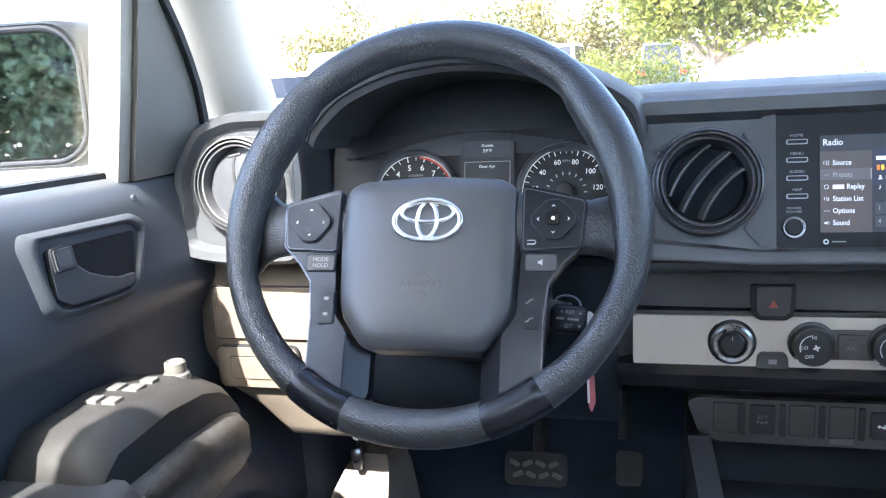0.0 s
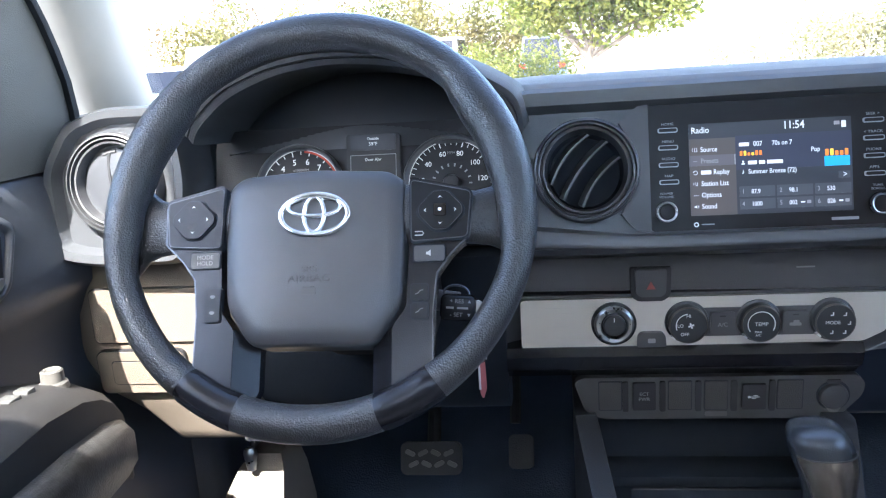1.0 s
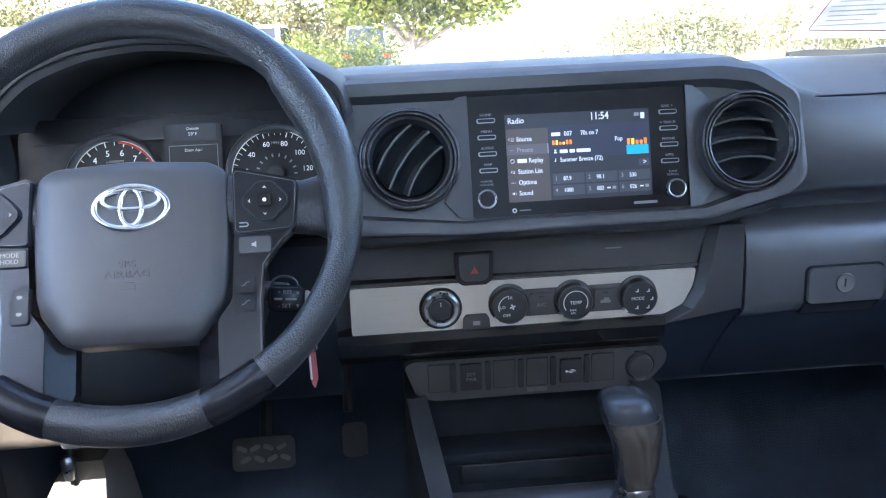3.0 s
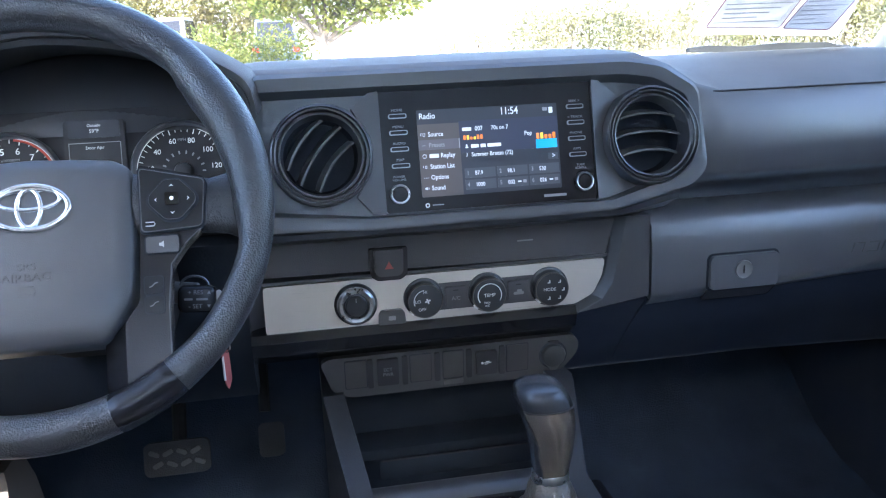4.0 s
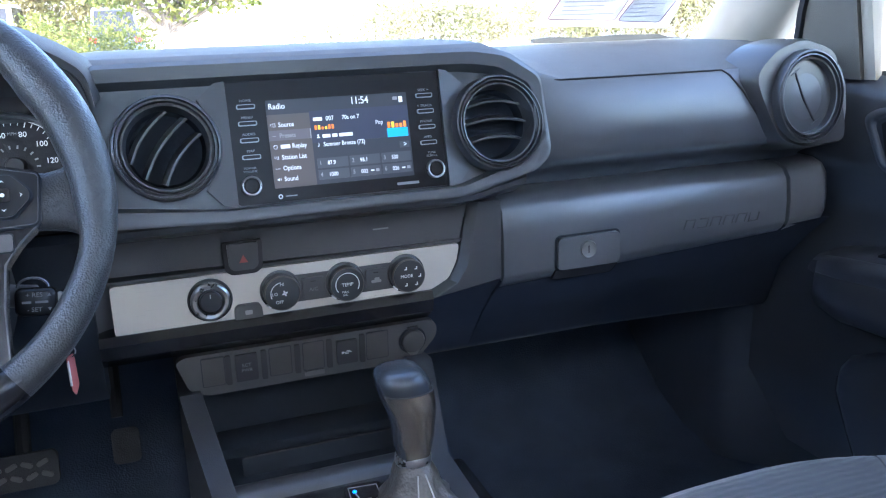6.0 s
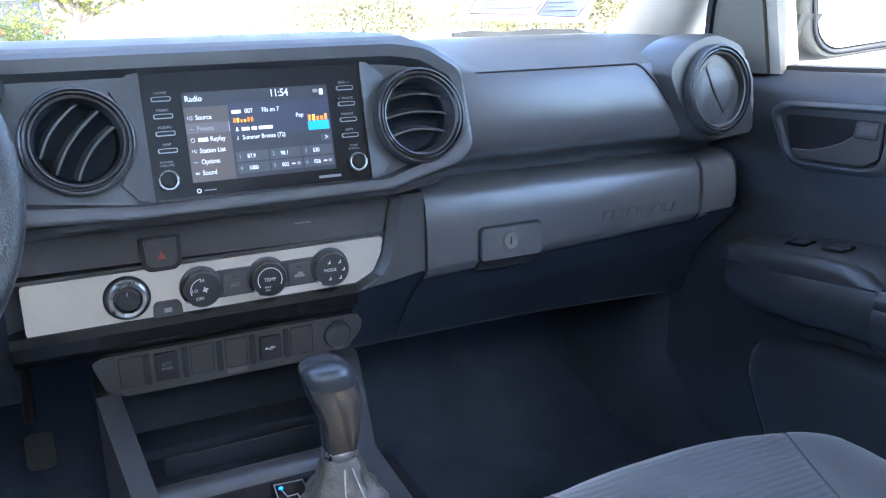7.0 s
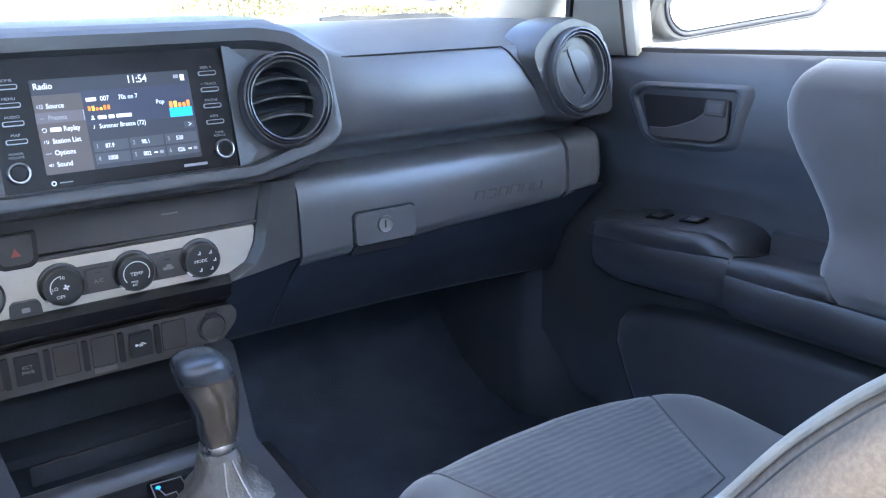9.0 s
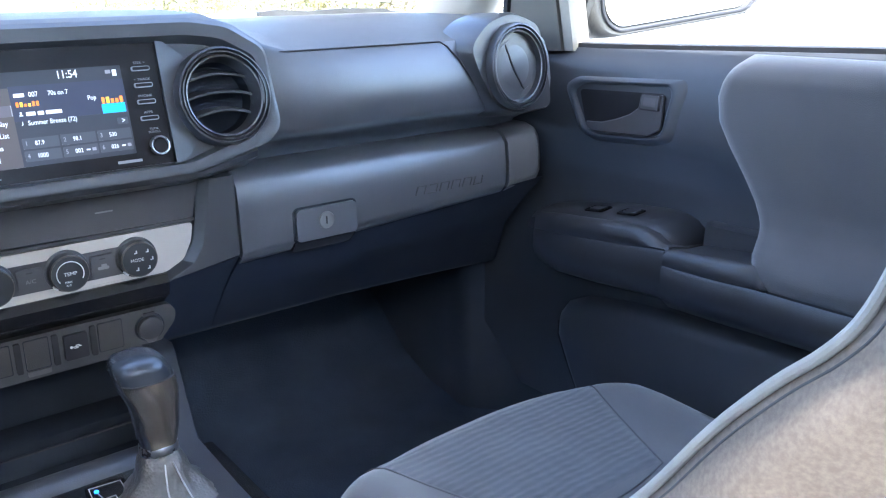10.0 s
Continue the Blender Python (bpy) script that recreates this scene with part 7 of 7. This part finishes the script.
part("mute_icon", prism(corners([(-0.0024, -0.0011), (-0.0008, -0.0011), (0.0012, -0.0027), (0.0012, 0.0027), (-0.0008, 0.0011), (-0.0024, 0.0011)], 0.0003, 1), 0.0003, WM @ Matrix.Translation((0.0958, -0.0345, 0.0061))), M["mark"], steering)
part("return_icon", tube([WM @ Vector(p) for p in ((0.0845, -0.0170, 0.0075), (0.0905, -0.0170, 0.0075), (0.0915, -0.0185, 0.0075), (0.0905, -0.0200, 0.0075), (0.0845, -0.0200, 0.0075))], 0.0005, 6), M["mark"], steering)
for y in (-0.0656, -0.0802):
    part("button_icon", tube([WM @ Vector((0.088 + a, y + b, 0.0068)) for a, b in ((-0.0032, -0.0016), (-0.0010, -0.0010), (0.0008, 0.0012), (0.0032, 0.0016))], 0.00045, 6), M["dim"], steering)
for y in (-0.0655, -0.0785):
    part("button_icon", prism(corners([(-0.0025, 0.0005), (-0.001, -0.001), (0.001, -0.001), (0.0025, 0.0005), (0.0015, 0.0018), (-0.0015, 0.0018)], 0.0004, 1), 0.0003, WM @ Matrix.Translation((-0.082, y, 0.0066))), M["dim"], steering)
# key ring tag hanging below the column
fob = thing("key_tag", "red and white key tag hanging from the ignition", "key tag", (-0.283, -0.02, 1.04))
part("tag", soften(prism(corners([(-0.0045, 0.0), (0.004, 0.002), (0.005, -0.030), (0.0, -0.040), (-0.003, -0.034)], 0.002), 0.0015, plane_at((-0.284, -0.02, 1.058), (0.7, 0.7, 0), (0, 0, 1))), 0.0004), M["tagred"], fob, "red card tag")
part("tag_stripe", prism(rounded(0.0015, 0.026, 0.0004), 0.0018, plane_at((-0.2865, -0.0225, 1.042), (0.7, 0.7, 0), (0.0, 0, 1))), M["white"], fob)
part("ring", tube([(-0.284 + 0.006 * math.cos(a), -0.02, 1.063 + 0.006 * math.sin(a)) for a in [2 * math.pi * q / 16 for q in range(17)]], 0.0007, 6), M["chrome_soft"], fob)

# ---- pedals and footrest ----
M["tread"] = material("worn_rubber_tread", (0.040, 0.040, 0.042), 0.55, 0, 0.3, 500, 0.5, 30)
brake = thing("brake_pedal", "wide black rubber brake pedal with a ribbed pad", "pedal", (-0.39, 0.28, 0.80))
bmx = plane_at((-0.392, 0.275, 0.801), (1, 0, 0), (0, 0.35, 1))
part("pad", prism(rounded(0.088, 0.046, 0.009), 0.012, bmx, 0.004), M["rubber"], brake)
for i in range(4):
    for j in range(2):
        part("tread", prism(rounded(0.015, 0.0065, 0.003, 3), 0.0040, bmx @ Matrix.Translation((-0.030 + i * 0.0185 + 0.005 * j, 0.008 - 0.0155 * j, 0.011)) @ pose(0, 0, 0, 0, 0, 24 if (i + j) % 2 else -24), 0.001), M["tread"], brake, "raised rubber tread")
part("arm", tube([(-0.392, 0.295, 0.805), (-0.392, 0.36, 0.90), (-0.392, 0.40, 1.02)], 0.010, 8), M["deep"], brake)
gas = thing("accelerator_pedal", "narrow black accelerator pedal", "pedal", (-0.25, 0.28, 0.78))
part("pad", prism(rounded(0.036, 0.048, 0.008), 0.010, plane_at((-0.264, 0.295, 0.800), (1, 0, 0), (0, 0.5, 1)), 0.003), M["rubber"], gas)
part("arm", tube([(-0.272, 0.315, 0.835), (-0.270, 0.38, 0.95), (-0.268, 0.40, 1.02)], 0.008, 8), M["deep"], gas)
rest = thing("footrest", "sunlit moulded footrest beside the driver's footwell", "footrest", (-0.60, 0.16, 0.60))
bm = loft([[(x0, y0, z), (x1, y0, z), (x1, y1, z), (x0, y1, z)] for z, x0, x1, y0, y1 in ((0.60, -0.680, -0.560, 0.10, 0.26), (0.76, -0.664, -0.562, 0.112, 0.25), (0.82, -0.644, -0.565, 0.128, 0.235), (0.852, -0.628, -0.568, 0.146, 0.22), (0.866, -0.615, -0.574, 0.160, 0.205))])
part("pad", soften(bm, 0.010, 3), M["knee"], rest)
part("release_lever", soften(prism(rounded(0.030, 0.014, 0.004), 0.012, plane_at((-0.545, 0.03, 0.958), (1, 0, 0), (0, 0.2, 1))), 0.002), M["black"], dashboard)
for x, y, z in ((-0.606, 0.135, 0.876),):
    b = thing("parking_brake", "round metal tip of the foot parking brake", "pedal", (x, y, z))
    part("tip", lathe([(0, 0.012), (0.005, 0.011), (0.008, 0.007), (0.009, 0), (0.006, -0.02)], Matrix.Translation((x, y, z)), 18), M["chrome_soft"], b)
    part("rod", tube([(x, y, z - 0.01), (x, y + 0.06, z + 0.10)], 0.004, 8), M["deep"], b)

# ---- outside mirrors ----
def side_mirror(s, gx0, gx1, gy, z0, z1, roll=0.0):
    t = thing("side_mirror", "black door mirror with a heated glass outside the window", "mirror", (s * 0.85, gy, z0))
    w, h = gx1 - gx0, z1 - z0
    cxm, czm = (gx0 + gx1) / 2, (z0 + z1) / 2
    turn = -12
    m = plane_at((s * cxm, gy, czm), (math.cos(radians(turn)), s * math.sin(radians(turn)) * 1.0, 0), (0, 0.02, 1)) @ pose(0, 0, 0, 0, 0, roll)
    o = rounded(w, h, 0.045, 6)
    f = -s  # towards the car
    bm = loft([[m @ Vector((x * k + f * d, y * k, z)) for x, y in o] for k, d, z in ((1.0, 0, -0.004), (1.06, 0.002, 0.004), (1.10, 0.004, 0.007), (1.15, 0.008, -0.002), (1.17, 0.020, -0.05), (1.02, 0.034, -0.11), (0.6, 0.045, -0.14))], caps=False)
    vs = list(bm.verts)
    bm.faces.new(vs[-len(o):])
    bm.faces.new(vs[:len(o)])
    part("housing", bm, M["mirror_case"], t, "grained black housing", sharp=60)
    part("glass_gap", tube([m @ Vector((x * 1.035, y * 1.045, 0.0048)) for x, y in o + o[:1]], 0.0032, 8), M["rubber"], t, "dark gap round the glass")
    part("mirror_glass", prism(rounded(w * 0.97, h * 0.97, 0.042, 6), 0.002, m @ Matrix.Translation((0, 0, -0.003))), M["mirror"], t, "clean mirror glass")
    a0 = gx0 - 0.012
    bm = loft([[(s * (a0 + p), gy + 0.03 + q, z0 + dz) for p, q in ((-0.020, 0.0), (0.030, 0.0), (0.030, 0.06), (-0.020, 0.06))] for dz in (0.045,)] + [[(s * (a0 - 0.012 + p), gy + 0.05 + q, z0 - 0.02) for p, q in ((-0.012, 0.0), (0.020, 0.0), (0.020, 0.05), (-0.012, 0.05))], [(s * (0.80 + p), gy + 0.09 + q, z0 - 0.06) for p, q in ((-0.006, 0.0), (0.012, 0.0), (0.012, 0.05), (-0.006, 0.05))]])
    part("arm", soften(bm, 0.008), M["mirror_case"], t)
    return t


side_mirror(-1, 0.935, 1.115, 0.10, 1.282, 1.445)
side_mirror(1, 0.955, 1.31, 0.13, 1.292, 1.475, 6.0)

# ---- price sheet behind the windshield ----
sheet = thing("paper_notice", "white printed notice taped inside the windshield", "paper notice", tuple(ws(0.61, 1.38)))


def wsm(x, z, off):
    return plane_at(Vector((x, 0.630 - 1.5 * (z - 1.27), z)) + Vector((0, -0.555, -0.832)) * off, (1, 0.0, 0), (0, -1.5, 1))


pw = wsm(0.606, 1.400, 0.004)
part("sheet", prism([(-0.130, -0.104), (0.158, -0.124), (0.146, -0.070), (0.130, -0.020), (0.115, 0.11), (-0.132, 0.11)], 0.0006, pw), M["paper"], sheet, "thin white sheet")
for x0, x1, low in ((-0.112, 0.028, -0.085), (0.034, 0.128, -0.094)):
    box_o = corners([(x0, low), (x1, low - 0.009), (x1 - 0.012, 0.10), (x0, 0.10)], 0.008)
    part("grey_box", prism(box_o, 0.0003, pw @ Matrix.Translation((0, 0, 0.0006))), M["greybox"], sheet, "pale grey printed panel")
    part("red_rule", tube([pw @ Vector((x, y, 0.0011)) for x, y in box_o + box_o[:1]], 0.0009, 6), M["rule"], sheet, "thin red rule round the panel")
    for i in range(12):
        yy = low + 0.013 + 0.0125 * i
        part("text_bar", prism(rounded((x1 - x0) * (0.84 - 0.13 * ((i * 7) % 4)), 0.0022, 0.0008, 1, (x0 + x1) / 2 - 0.006 * ((i * 7) % 4) - 0.003, yy), 0.0004, pw @ Matrix.Translation((0, 0, 0.0010))), M["greybar"], sheet)

# ---- wiper parked on the cowl under the windshield, outside ----
solid("cowl", soften(box(-0.86, 1.10, 0.765, 0.98, 1.19, 1.262), 0.012), M["mirror_case"], "black plastic cowl below the windshield", "cowl", kind="structure")
wiper = thing("wiper", "black wiper blade parked under the windshield", "wiper", (0.78, 0.80, 1.26))
part("blade", soften(loft([[(x, 0.80, z - h), (x, 0.812, z - h), (x, 0.812, z + h), (x, 0.80, z + h)] for x, z, h in ((0.615, 1.305, 0.004), (0.66, 1.306, 0.007), (0.74, 1.302, 0.006), (0.82, 1.3045, 0.0075), (0.93, 1.302, 0.007), (0.95, 1.300, 0.004))]), 0.002), M["mirror_case"], wiper)
part("arm", tube([(0.92, 0.806, 1.305), (0.98, 0.806, 1.297), (1.05, 0.808, 1.284), (1.07, 0.808, 1.258)], [0.003, 0.004, 0.005, 0.006], 8), M["mirror_case"], wiper)
